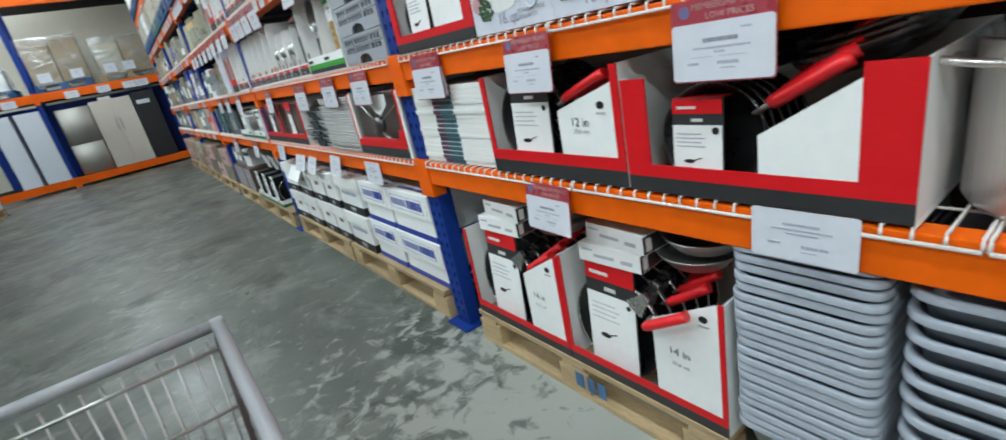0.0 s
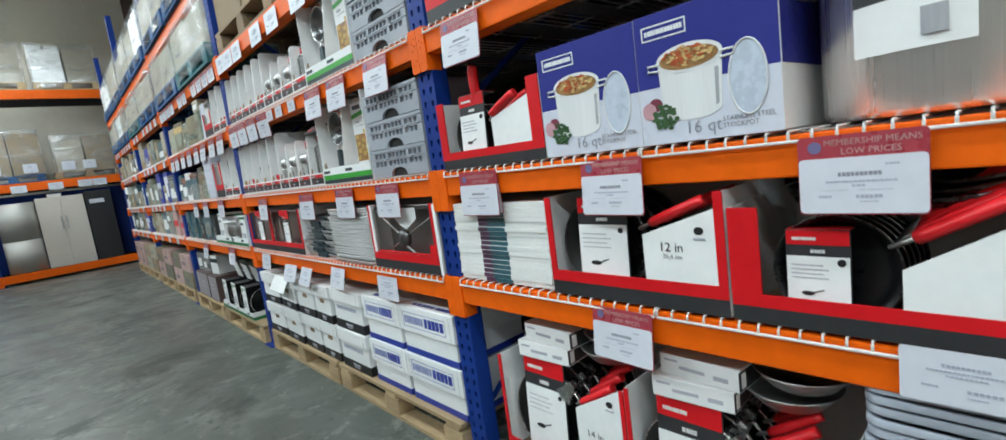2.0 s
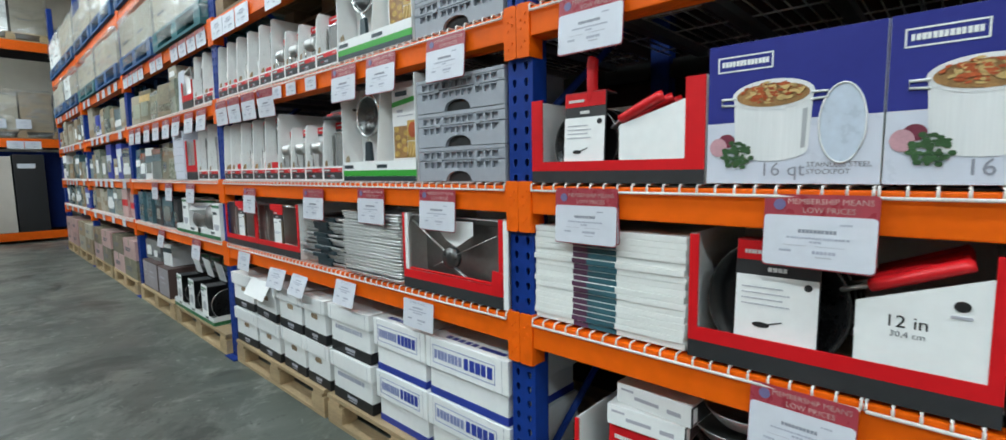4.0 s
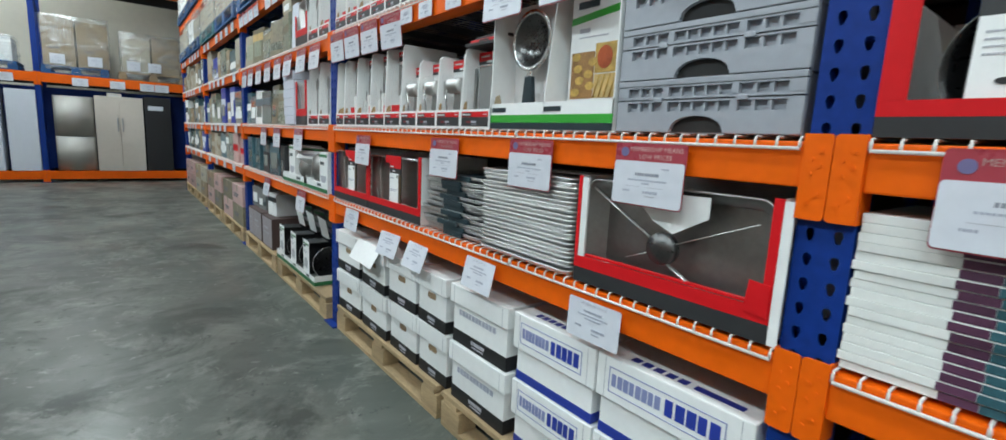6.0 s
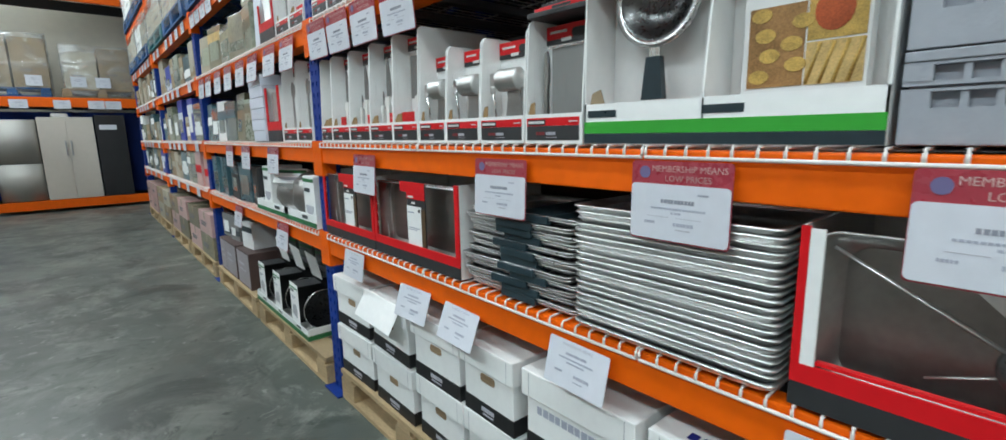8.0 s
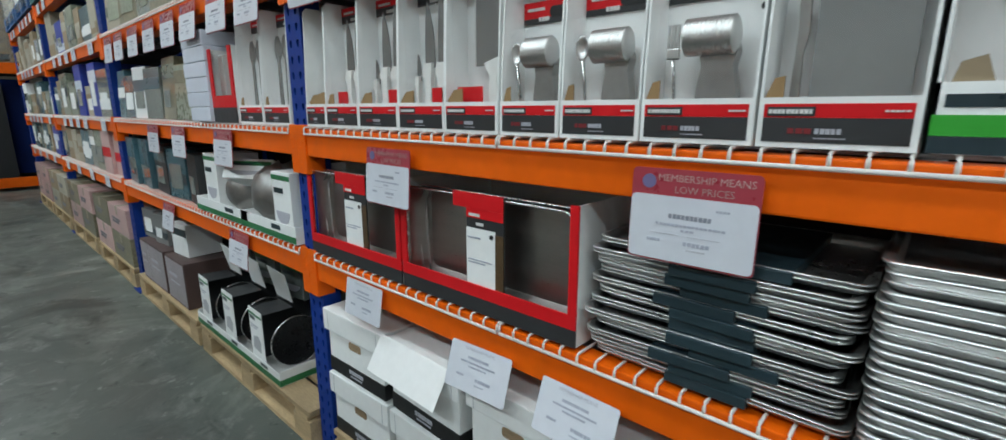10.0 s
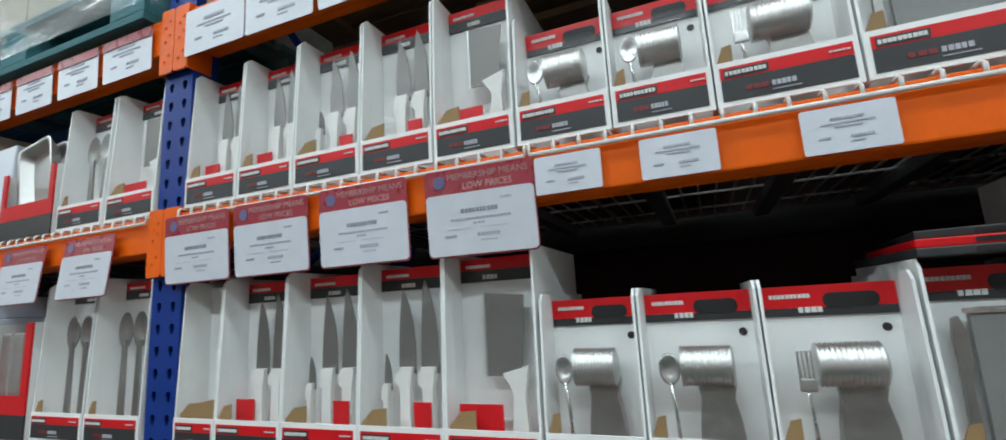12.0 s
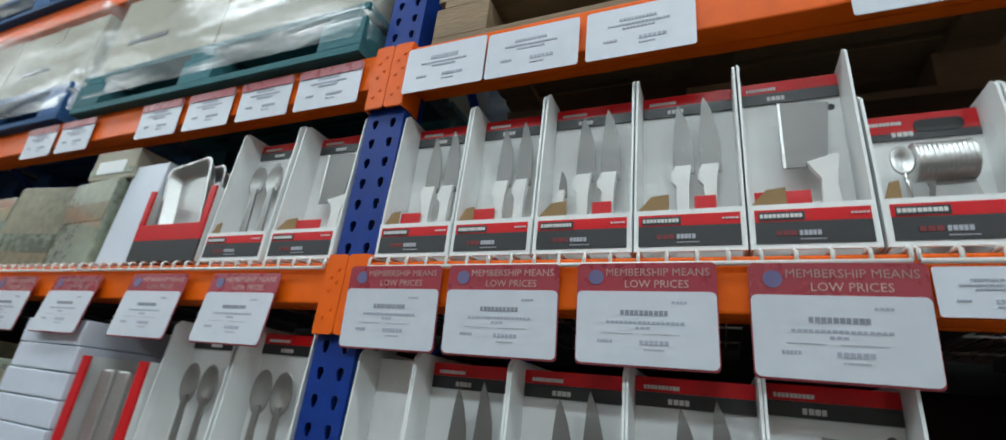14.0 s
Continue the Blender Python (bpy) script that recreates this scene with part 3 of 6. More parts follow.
def pallet(m, w, d, material, label, blocks=3):
    """A wooden pallet: top boards, bearers and feet blocks."""
    p = thing("pallet", m, label, "pallet")
    n = 7
    step = d / n
    top = mesh_of("top_board", boxes((-w / 2, w / 2, 0, step * 0.82, 0, 0.022), bevel=0.002), material)
    for i in range(n):
        linked("top_board", top, p, pose(0, i * step, 0.132))
    bearer = mesh_of("bearer", boxes((-0.05, 0.05, 0, d, 0, 0.022), bevel=0.002), material)
    block = mesh_of("block", boxes((-0.07, 0.07, 0, 0.09, 0, 0.088), bevel=0.003), material)
    skid = mesh_of("bottom_board", boxes((-w / 2, w / 2, 0, 0.09, 0, 0.022), bevel=0.002), material)
    for i in range(blocks):
        x = -w / 2 + 0.07 + (w - 0.14) * i / (blocks - 1)
        linked("bearer", bearer, p, pose(x, 0, 0.11))
        for y in (0.0, d / 2 - 0.045, d - 0.09):
            linked("block", block, p, pose(x, y, 0.022))
    for y in (0.0, d / 2 - 0.045, d - 0.09):
        linked("bottom_board", skid, p, pose(0, y, 0))
    return p


def steel_pot(m, r, h, label, card=True):
    """A straight-sided pot with rolled rim and two loop handles, wearing a display card."""
    p = thing("stockpot", m, label, "pot", "steel stockpots")
    part("body", lathe([(0, 0), (r * 0.96, 0), (r, 0.012), (r, h - 0.006), (r + 0.006, h), (r + 0.002, h + 0.004), (r - 0.004, h - 0.004), (r - 0.004, 0.006), (0, 0.006)], 48), POTSTEEL, p)
    for s in (-1, 1):
        bm = bmesh.new()
        pts = [(s * (r - 0.006 + 0.075 * math.sin(math.pi * k / 10) ** 0.7), -0.065 + 0.13 * k / 10, h - 0.028 + 0.012 * math.sin(math.pi * k / 10)) for k in range(11)]
        tube(bm, pts, 0.007, 8)
        part("handle", moved(bm, pose(0, 0, 0, 0, 0, 35 if s < 0 else -35)), SHEET, p)
    if card:
        for name, mat_, a, c in (("card_header", RED, h - 0.060, h - 0.030), ("card_band", DARK, h - 0.092, h - 0.0602), ("card", WHITE, h - 0.185, h - 0.0922)):
            bm = bmesh.new()
            for k in range(5):
                a0, a1 = radians(-122 + 10 * k), radians(-122 + 10 * (k + 1))
                q = [((r + 0.004) * math.cos(t), (r + 0.004) * math.sin(t), z) for t, z in ((a0, a), (a1, a), (a1, c), (a0, c))]
                bm.faces.new([bm.verts.new(v) for v in q])
            bmesh.ops.remove_doubles(bm, verts=bm.verts, dist=0.0001)
            for f in bm.faces:
                f.smooth = True
            bmesh.ops.recalc_face_normals(bm, faces=bm.faces)
            part(name, bm, mat_, p)
        for name, mat_, a0, a1, z0, z1 in (("printed_pot", PRINT_SHADE, -92, -82, h - 0.165, h - 0.118), ("card_title", PALE_INK, -104, -92, h - 0.082, h - 0.070), ("card_emblem", WHITE_IN, -118, -106, h - 0.050, h - 0.042)):
            bm = bmesh.new()
            for k in range(3):
                t0, t1 = radians(a0 + (a1 - a0) * k / 3), radians(a0 + (a1 - a0) * (k + 1) / 3)
                bm.faces.new([bm.verts.new(((r + 0.0075) * math.cos(t), (r + 0.0075) * math.sin(t), z)) for t, z in ((t0, z0), (t1, z0), (t1, z1), (t0, z1))])
            bmesh.ops.recalc_face_normals(bm, faces=bm.faces)
            bmesh.ops.solidify(bm, geom=bm.faces[:], thickness=0.001)
            part(name, bm, mat_, p)
    return p


def fry_pan(m, r, card=True, handle=True, height=None, angle=21.0, reach=0.205, card_w=None, card_x=0.0, out=0.0, label="black nonstick frying pan with a red silicone handle on edge"):
    """A frying pan standing on edge, its hollow towards the shopper; the handle leans out to the right."""
    p = thing("frying_pan", m, label, "frying pan", "frying pans on the shelves")
    turn = Matrix.Translation((0, 0, r)) @ pose(0, 0, 0, 90)
    part("bowl", moved(lathe([(0, -0.043), (r * 0.74, -0.043), (r * 0.86, -0.034), (r * 0.985, 0.0), (r * 0.96, 0.0), (r * 0.84, -0.030), (r * 0.72, -0.037), (0, -0.037)], 40), turn), BLACK, p)
    part("rim", moved(lathe([(r * 0.985, -0.002), (r * 0.955, -0.014), (r * 0.96, -0.016), (r * 1.0, -0.001), (r * 0.992, 0.005), (r * 0.968, 0.003), (r * 0.985, -0.002)], 40), turn), BRIGHT if r > 0.16 else DARKSTEEL, p, "steel rim")
    if handle:
        a = radians(angle)
        bm = bmesh.new()
        c, s = math.cos(a), math.sin(a)
        tube(bm, [(r * 0.93 * c, 0.0, r + r * 0.93 * s), ((r + 0.03) * c, -0.02 - out, r + (r + 0.03) * s), ((r + reach * 0.35) * c, -0.022 - out, r + (r + reach * 0.35) * s)], 0.011, 8, flat=0.5)
        part("shank", bm, STEEL, p)
        if r > 0.16:
            bm = slab([(-0.034, r * 0.76), (-0.012, r * 0.72), (0.012, r * 0.72), (0.034, r * 0.76), (0.020, r * 1.0), (0.013, r * 1.18), (-0.013, r * 1.18), (-0.020, r * 1.0)], -0.020, -0.006)
            part("bracket", moved(bm, pose(0, 0, r, 0, 90 - (angle + 18))), BRIGHT, p, "bright steel handle bracket")
        bm = bmesh.new()
        tube(bm, [((r + k) * c, -0.024 - out - j, r + (r + k) * s) for k, j in ((reach * 0.22, 0), (reach * 0.3, 0.003), (reach * 0.6, 0.008), (reach * 0.93, 0.008), (reach, 0.004))], 0.020, 10, flat=0.7)
        part("grip", bm, SILICONE, p, "red silicone grip")
    if card:
        w, h = card_w or r * 1.14, height or r * 1.72
        q = part("sleeve", boxes((-w / 2 - 0.002, w / 2 + 0.002, -0.011, -0.006, 0.004, h), (-w / 2 - 0.002, w / 2 + 0.002, -0.006, 0.05, h - 0.003, h), bevel=0.001), DARK, p, "charcoal card sleeve")
        q.location.x = card_x
        part("sleeve_top", boxes((-w / 2, w / 2, -0.01, 0.049, h, h + 0.0012)), RED, q)
        part("sleeve_header", boxes((-w / 2, w / 2, -0.0125, -0.0108, h * 0.84, h - 0.002)), RED, q)
        part("sleeve_label", boxes((-w / 2, w / 2, -0.0125, -0.0108, 0.005, h * 0.72)), WHITE, q)
        printed("emblem_bar", [(-w * 0.40, w * 0.0, h * 0.89, h * 0.92, 10), (-w * 0.10, w * 0.14, h * 0.757, h * 0.790, 4)], WHITE_IN, q, -0.014, -0.0118)
        bm = bmesh.new()
        prism(bm, oval(-w * 0.16, h * 0.33, w * 0.11, h * 0.022, 14), -0.014, -0.0123)
        prism(bm, [(-w * 0.07, h * 0.335), (w * 0.10, h * 0.368), (w * 0.10, h * 0.377), (-w * 0.07, h * 0.347)], -0.014, -0.0123)
        bmesh.ops.recalc_face_normals(bm, faces=bm.faces)
        part("pan_picture", bm, BLACK_INK, q)
        printed("print", [(-w * 0.42, w * (0.1 + 0.08 * (k % 2)), h * (0.62 - 0.045 * k), h * (0.62 - 0.045 * k) + 0.003, 16 - 2 * (k % 2)) for k in range(4)], PALE_INK, q, -0.0136, -0.0123)
        part("mark", slab(oval(w * 0.38, h * 0.665, 0.008, 0.008, 14), -0.014, -0.0123), BLACK_INK, q)
    return p


def tray_carton(m, w, h, d, label, lip=0.068, flap=None, text=None, small=None, sides=(1.0, 1.0), post=0.022, left_post=None):
    """A red shelf-ready carton: charcoal and red front lip, red edged side walls and, to the right, a white slanting flap."""
    c = thing("display_carton", m, label, "display carton", "red display cartons")
    split = lip * 0.56
    part("lip_base", boxes((-w / 2, w / 2, 0, 0.004, 0, split)), DARK, c, "charcoal printed band")
    part("lip_band", boxes((-w / 2, w / 2, -0.0005, 0.004, split, lip)), RED, c, "red printed band")
    for s, tall in ((-1, sides[0]), (1, sides[1])):
        x0, x1 = (-w / 2, -w / 2 + 0.004) if s < 0 else (w / 2 - 0.004, w / 2)
        part("side_wall", side_slab([(0.005, 0), (d, 0), (d, h * tall), (0.005, h * tall)], x0, x1), WHITE, c)
        e0, e1 = (-w / 2, -w / 2 + (left_post or post)) if s < 0 else (w / 2 - post, w / 2)
        part("front_edge", boxes((e0, e1, -0.001, 0.0045, lip, h * tall)), RED, c, "red printed edge")
    part("back_wall", boxes((-w / 2, w / 2, d - 0.004, d, 0, h)), WHITE_IN, c)
    part("base", boxes((-w / 2 + 0.004, w / 2 - 0.004, 0.004, d - 0.004, 0, 0.004)), BROWN, c)
    if flap:
        x0, z0, z1 = flap
        f = part("flap", slab([(x0, lip), (w / 2 - post, lip), (w / 2 - post, z1), (x0, z0)], 0.0005, 0.004), WHITE, c, "white slanting front flap")
        mid = (x0 + w / 2 - post) / 2 - 0.006
        if text:
            words(text, 0.034, mid - 0.012, lip + (z1 - lip) * 0.42, -0.0012, BLACK_INK, f)
        if small:
            words(small, 0.017, mid - 0.010, lip + (z1 - lip) * 0.32, -0.0012, INK, f)
        if text:
            part("mark", slab(oval(w / 2 - post - 0.04, z1 - 0.055, 0.012, 0.010, 16), -0.0012, 0.0), BLACK_INK, f)
            part("print", boxes((w / 2 - post - 0.055, w / 2 - post - 0.025, -0.0012, 0.0, z1 - 0.078, z1 - 0.073)), PALE_INK, f)
    return c

# ---- near bay: pans, pots and tubs ----
for py in (1.13, -0.13):
    pallet(right(py, 0.0, RX + 0.0), 1.16 if py > 0 else 1.2, 1.0, PINE, "bare pine pallet with a blue stencil mark on concrete")
mark = single("stencil_mark", boxes((-0.07, -0.03, 0, 0.0015, 0.0, 0.06), (-0.015, 0.02, 0, 0.0015, 0.0, 0.06), (0.035, 0.07, 0, 0.0015, 0.0, 0.06)), STENCIL, right(1.05, 0.045, RX - 0.0025), "blue stencilled blocks painted on a pallet block", "stencil")
BIN_D = 0.46
for y0, y1, fx, z0, z1, px, tilt in ((1.13, 1.69, 0.086, 0.283, 0.389, -0.080, 14), (0.55, 1.125, 0.075, 0.297, 0.405, -0.100, 16)):
    yc, w = (y0 + y1) / 2, y1 - y0
    tray_carton(right(yc, 0.154, RX + 0.005), w, 0.405 if y0 < 1 else 0.392, BIN_D, "red display carton of fourteen inch frying pans on a pallet", lip=0.06, flap=(fx, z0, z1), text="14 in", small="35,6 cm", post=0.014)
    for k in range(6):
        fry_pan(right(yc - px + 0.004 * k, 0.160, RX + 0.045 + 0.066 * k, 0, -3), 0.172, card=(k == 0), height=0.388, angle=31 if k == 0 and y0 < 1 else 33 + 1.5 * k, reach=0.19, card_w=0.19, card_x=-0.012, out=0.062 if k == 0 and y0 < 1 else 0.0)
    for k in range(2):
        flat = thing("pan_box", right(yc - px - 0.01 - 0.016 * k, 0.5525 + 0.062 * k, RX + 0.04 + 0.014 * k, 3 - 7 * k), "flat white pan carton lying across the frying pans", "carton")
        part("body", boxes((-0.115, 0.115, 0, 0.26, 0, 0.06), bevel=0.002), WHITE, flat)
        part("print", boxes((-0.10, -0.06, -0.0012, 0.0, 0.040, 0.046), (-0.055, 0.02, -0.0012, 0.0, 0.022, 0.032), (0.045, 0.085, -0.0012, 0.0, 0.018, 0.030)), PALE_INK, flat)
        part("end_panel", boxes((0.114, 0.1162, -0.001, 0.25, 0.004, 0.056)), DARK, flat)
        part("end_label", boxes((0.1162, 0.1172, 0.008, 0.03, 0.010, 0.05)), WHITE, flat)
        lid = moved(lathe([(0, 0), (0.08, 0), (0.115, 0.04), (0.118, 0.045), (0.11, 0.043), (0.077, 0.004), (0, 0.004)], 32), pose(0.21, 0.14, 0.006))
        part("pan", lid, STEEL, flat, "bright steel pan bowl")


def tub_mesh(w, d, h, r=0.035):
    """A nesting tub with a rolled rim; only its upper shell is seen in a stack."""
    bm = bmesh.new()
    rim = rounded(-w / 2, w / 2, 0, d, r, 5)
    inn = rounded(-w / 2 + 0.012, w / 2 - 0.012, 0.012, d - 0.012, r, 5)
    low = rounded(-w / 2 + 0.03, w / 2 - 0.03, 0.03, d - 0.03, r, 5)
    rows = []
    for pts, z in ((rim, h - 0.016), (rim, h - 0.003), (rounded(-w / 2 + 0.003, w / 2 - 0.003, 0.003, d - 0.003, r, 5), h), (inn, h - 0.002), (low, 0.008), (low, 0.0), (rounded(-w / 2 + 0.014, w / 2 - 0.014, 0.014, d - 0.014, r, 5), h - 0.016), (rim, h - 0.016)):
        rows.append([bm.verts.new((x, y, z)) for x, y in pts])
    for a, c in zip(rows, rows[1:]):
        for i in range(len(a)):
            f = bm.faces.new((a[i], a[(i + 1) % len(a)], c[(i + 1) % len(a)], c[i]))
            f.smooth = True
    bm.faces.new(rows[4])
    bmesh.ops.recalc_face_normals(bm, faces=bm.faces)
    return bm


TUB = mesh_of("tub", tub_mesh(0.295, 0.44, 0.09), GREY_TUB)
TUB_B = mesh_of("tub", tub_mesh(0.30, 0.44, 0.10, 0.05), GREY_TUB)
for k in range(21):
    ob = new("plastic_tub", TUB)
    ob.matrix_world = right(0.385 + random.uniform(-0.004, 0.004), 0.154 + 0.0245 * k, RX + 0.004 + random.uniform(-0.003, 0.003), random.uniform(-0.8, 0.8))
    tagged(ob, "pale grey plastic dish tub nested in a stack", "tub", "stacked grey tubs")
for y in (0.065, -0.27):
    for k in range(11):
        ob = new("plastic_tub", TUB_B)
        ob.matrix_world = right(y + random.uniform(-0.004, 0.004), 0.154 + 0.045 * k, RX + 0.01 + random.uniform(-0.003, 0.003), random.uniform(-0.8, 0.8))
        tagged(ob, "grey plastic dish tub nested in a loose stack", "tub", "stacked grey tubs")

# cutting boards with paper bands
for y0, y1, n in ((1.36, 1.845, 17),):
    step = 0.295 / n
    w = y1 - y0
    for k in range(n):
        b = thing("cutting_board", right((y0 + y1) / 2 + random.uniform(-0.003, 0.003), SHELF[2] + 0.002 + step * k, RX + 0.012 + random.uniform(-0.003, 0.003)), "thick white plastic cutting board with a plum and teal paper band", "cutting board", "stack of white cutting boards")
        part("board", boxes((-w / 2, w / 2, 0, 0.34, 0, step - 0.0004), bevel=0.0016), BOARD, b)
        part("plum_band", boxes((-0.098, -0.0475, -0.0015, 0.3, 0.001, step - 0.002)), PURPLE, b)
        part("teal_band", boxes((-0.0465, 0.046, -0.0015, 0.3, 0.001, step - 0.002)), TEAL, b)

# twelve inch pans
w = 0.56
tray_carton(right(1.066, SHELF[2] + 0.001, RX + 0.0), w, 0.308, 0.42, "red display carton of twelve inch frying pans", lip=0.077, flap=(0.06, 0.199, 0.267), text="12 in", small="30,4 cm")
for k in range(4):
    fry_pan(right(1.164, SHELF[2] + 0.006, RX + 0.035 + 0.065 * k, 0, -3), 0.150, card=(k == 0), height=0.295, angle=22, reach=0.2, card_w=0.17, card_x=0.004)
w = 0.57
tray_carton(right(0.492, SHELF[2] + 0.001, RX - 0.002), w, 0.268, 0.46, "red display carton of large frying pans with red handles", lip=0.068, flap=(0.034, 0.145, 0.245), post=0.081, left_post=0.067)
for k in range(6):
    fry_pan(right(0.578 - 0.004 * k, SHELF[2] + 0.006, RX + 0.035 + 0.027 * k, 0, -3), 0.120, card=(k == 0), height=0.208, angle=29 + 2.0 * k, reach=0.185, card_w=0.118, card_x=-0.028)
fry_pan(right(0.59, 1.118, RX + 0.10) @ pose(0, 0.0, 0.0, -90), 0.12, card=False, angle=-86, reach=0.07, label="steel-backed frying pan lying across the upright pans")
for k in range(3):
    fry_pan(right(0.34 - 0.012 * k, 1.112 + 0.016 * k, RX + 0.05 + 0.01 * k) @ pose(0, 0, 0, 0, -14) @ pose(0, 0, 0, -84), 0.125, card=False, handle=False, label="black frying pan tipped across the upright pans")
# stockpots on the lower shelf
for y in (0.005, -0.40):
    steel_pot(right(y, SHELF[2] + 0.001, RX + 0.21), 0.188, 0.27, "large brushed steel stockpot with wire loop handles", card=False)

# shelf three: red carton, stockpot cartons, big pots
w = 0.53
tray_carton(right(1.583, SHELF[3] + 0.001, RX + 0.004), w, 0.258, 0.42, "red display carton of small frying pans", lip=0.062, flap=(0.036, 0.155, 0.208), sides=(0.96, 1.0), post=0.048, left_post=0.04)
for k in range(3):
    fry_pan(right(1.672, SHELF[3] + 0.005, RX + 0.03 + 0.06 * k, 0, -3), 0.108, card=(k == 0), height=0.255, angle=24, reach=0.16, card_w=0.135)
fry_pan(right(1.655, SHELF[3] + 0.006, RX + 0.075), 0.09, card=False, angle=90, reach=0.165, label="small frying pan with its red grip standing up")


def stockpot_carton(m):
    """White and navy carton with the picture of a pot of stew, its lid, onions and herbs."""
    w, h, d = 0.333, 0.315, 0.33
    c = thing("stockpot_carton", m, "navy and white carton with a printed steel stockpot of stew", "carton", "stockpot cartons")
    part("body", boxes((-w / 2, w / 2, 0, d, 0, h), bevel=0.003), WHITE, c)
    part("navy_panel", boxes((-w / 2 + 0.001, w / 2 - 0.001, -0.0012, 0.0, h * 0.44, h - 0.001)), NAVY, c, "navy printed upper panel")
    part("tabletop_panel", boxes((-w / 2 + 0.001, w / 2 - 0.001, -0.0011, 0.0, h * 0.002, h * 0.438)), LILAC, c, "pale printed tabletop")
    part("navy_side", boxes((w / 2, w / 2 + 0.0012, 0.004, d, h * 0.44, h - 0.001)), NAVY, c)
    logo = bmesh.new()
    x0, x1, z0, z1 = -0.145, -0.03, h * 0.80, h * 0.91
    for r in ((x0, x1, z0, z0 + 0.003), (x0, x1, z1 - 0.003, z1), (x0, x0 + 0.003, z0, z1), (x1 - 0.003, x1, z0, z1)):
        box(logo, r[0], r[1], -0.0024, -0.0013, r[2], r[3])
    print_row(logo, x0 + 0.009, x1 - 0.007, z0 + 0.012, z1 - 0.011, 13, -0.0024, -0.0013)
    tagged(part("emblem", logo, WHITE, c, "white outlined emblem bar"), kind="stuff")
    px, pz = -0.030, 0.064
    pot = part("printed_pot", slab([(px - 0.078, 0.190), (px - 0.072, pz + 0.01)] + oval(px, pz + 0.012, 0.072, 0.026, 12, 180, 360) + [(px + 0.078, 0.190)] + oval(px, 0.190, 0.078, 0.012, 10, 0, 180), -0.0026, -0.0014), POT_PRINT, c, "printed steel pot")
    part("printed_rim", slab(oval(px, 0.194, 0.081, 0.033, 28), -0.0034, -0.0027), POT_PRINT, pot)
    part("printed_stew", slab(oval(px, 0.193, 0.072, 0.025, 28), -0.0042, -0.0035), FOOD_C, pot)
    for sx0, sx1 in ((0.058, 0.066),):
        part("printed_sheen", slab([(px + sx0, pz + 0.012), (px + sx1, pz + 0.014), (px + sx1 + 0.003, 0.160), (px + sx0 + 0.002, 0.158)], -0.0032, -0.0027), PRINT_SHADE, pot)
    bits = bmesh.new()
    rng = random.Random(5)
    bits_b = bmesh.new()
    for k in range(90):
        a, q = rng.uniform(0, 6.28), rng.uniform(0.05, 0.95)
        cx, cz = px + 0.066 * q * math.cos(a), 0.198 + 0.022 * q * math.sin(a)
        e = rng.uniform(0.004, 0.011)
        t0 = rng.uniform(0, 180)
        prism(bits if k % 2 else bits_b, oval(cx, cz, e, e * rng.uniform(0.35, 0.7), 8, t0, t0 + rng.uniform(150, 260)), -0.0050 - 0.00002 * k, -0.0043)
    for bb in (bits, bits_b):
        bmesh.ops.recalc_face_normals(bb, faces=bb.faces)
    tagged(part("printed_pasta", bits, FOOD_B, pot), kind="stuff")
    tagged(part("printed_carrot", bits_b, FOOD_A, pot), kind="stuff")
    for s in (-1, 1):
        loop = tube(bmesh.new(), [(px + s * 0.074, -0.003, 0.176), (px + s * 0.104, -0.003, 0.178), (px + s * 0.104, -0.003, 0.191), (px + s * 0.074, -0.003, 0.191)], 0.003, 5)
        part("printed_handle", loop, POT_PRINT, pot)
    lid = part("printed_lid", slab(oval(0.100, 0.124, 0.040, 0.080, 28), -0.0024, -0.0014), LID_PRINT, c, "printed glass lid")
    rimb = bmesh.new()
    tube(rimb, [(x, -0.003, z) for x, z in oval(0.100, 0.124, 0.040, 0.080, 28)], 0.0022, 5, closed=True)
    part("printed_lid_rim", rimb, POT_PRINT, lid)
    part("printed_onion", slab(oval(-0.140, 0.083, 0.019, 0.021, 20), -0.0030, -0.0018), ONION, c)
    part("printed_red_onion", slab(oval(-0.122, 0.097, 0.018, 0.016, 20), -0.0022, -0.0012), ONION_DARK, c)
    leaf = bmesh.new()
    for k in range(60):
        a, q = rng.uniform(0, 6.28), rng.random() ** 0.6
        prism(leaf, oval(-0.098 + 0.033 * q * math.cos(a), 0.066 + 0.032 * q * math.sin(a), rng.uniform(0.004, 0.008), rng.uniform(0.003, 0.006), 6), -0.0040 - 0.00001 * k, -0.0031)
    bmesh.ops.recalc_face_normals(leaf, faces=leaf.faces)
    tagged(part("printed_parsley", leaf, LEAF, c), kind="stuff")
    words("16 qt", 0.042, -0.006, 0.018, -0.0026, FRAME_INK, c)
    words("STAINLESS STEEL", 0.0150, 0.040, 0.036, -0.0026, INK, c, align="LEFT")
    words("STOCKPOT", 0.0150, 0.040, 0.021, -0.0026, INK, c, align="LEFT")
    return c


first = stockpot_carton(right(0.81, SHELF[3] + 0.002, RX + 0.005))
copy_thing(first, right(1.146, SHELF[3] + 0.002, RX + 0.008, 0.6))
for y in (0.418, -0.04, -0.5):
    steel_pot(right(y, SHELF[3] + 0.002, RX + 0.225), 0.205, 0.30, "large brushed steel stockpot with a red headed display card")
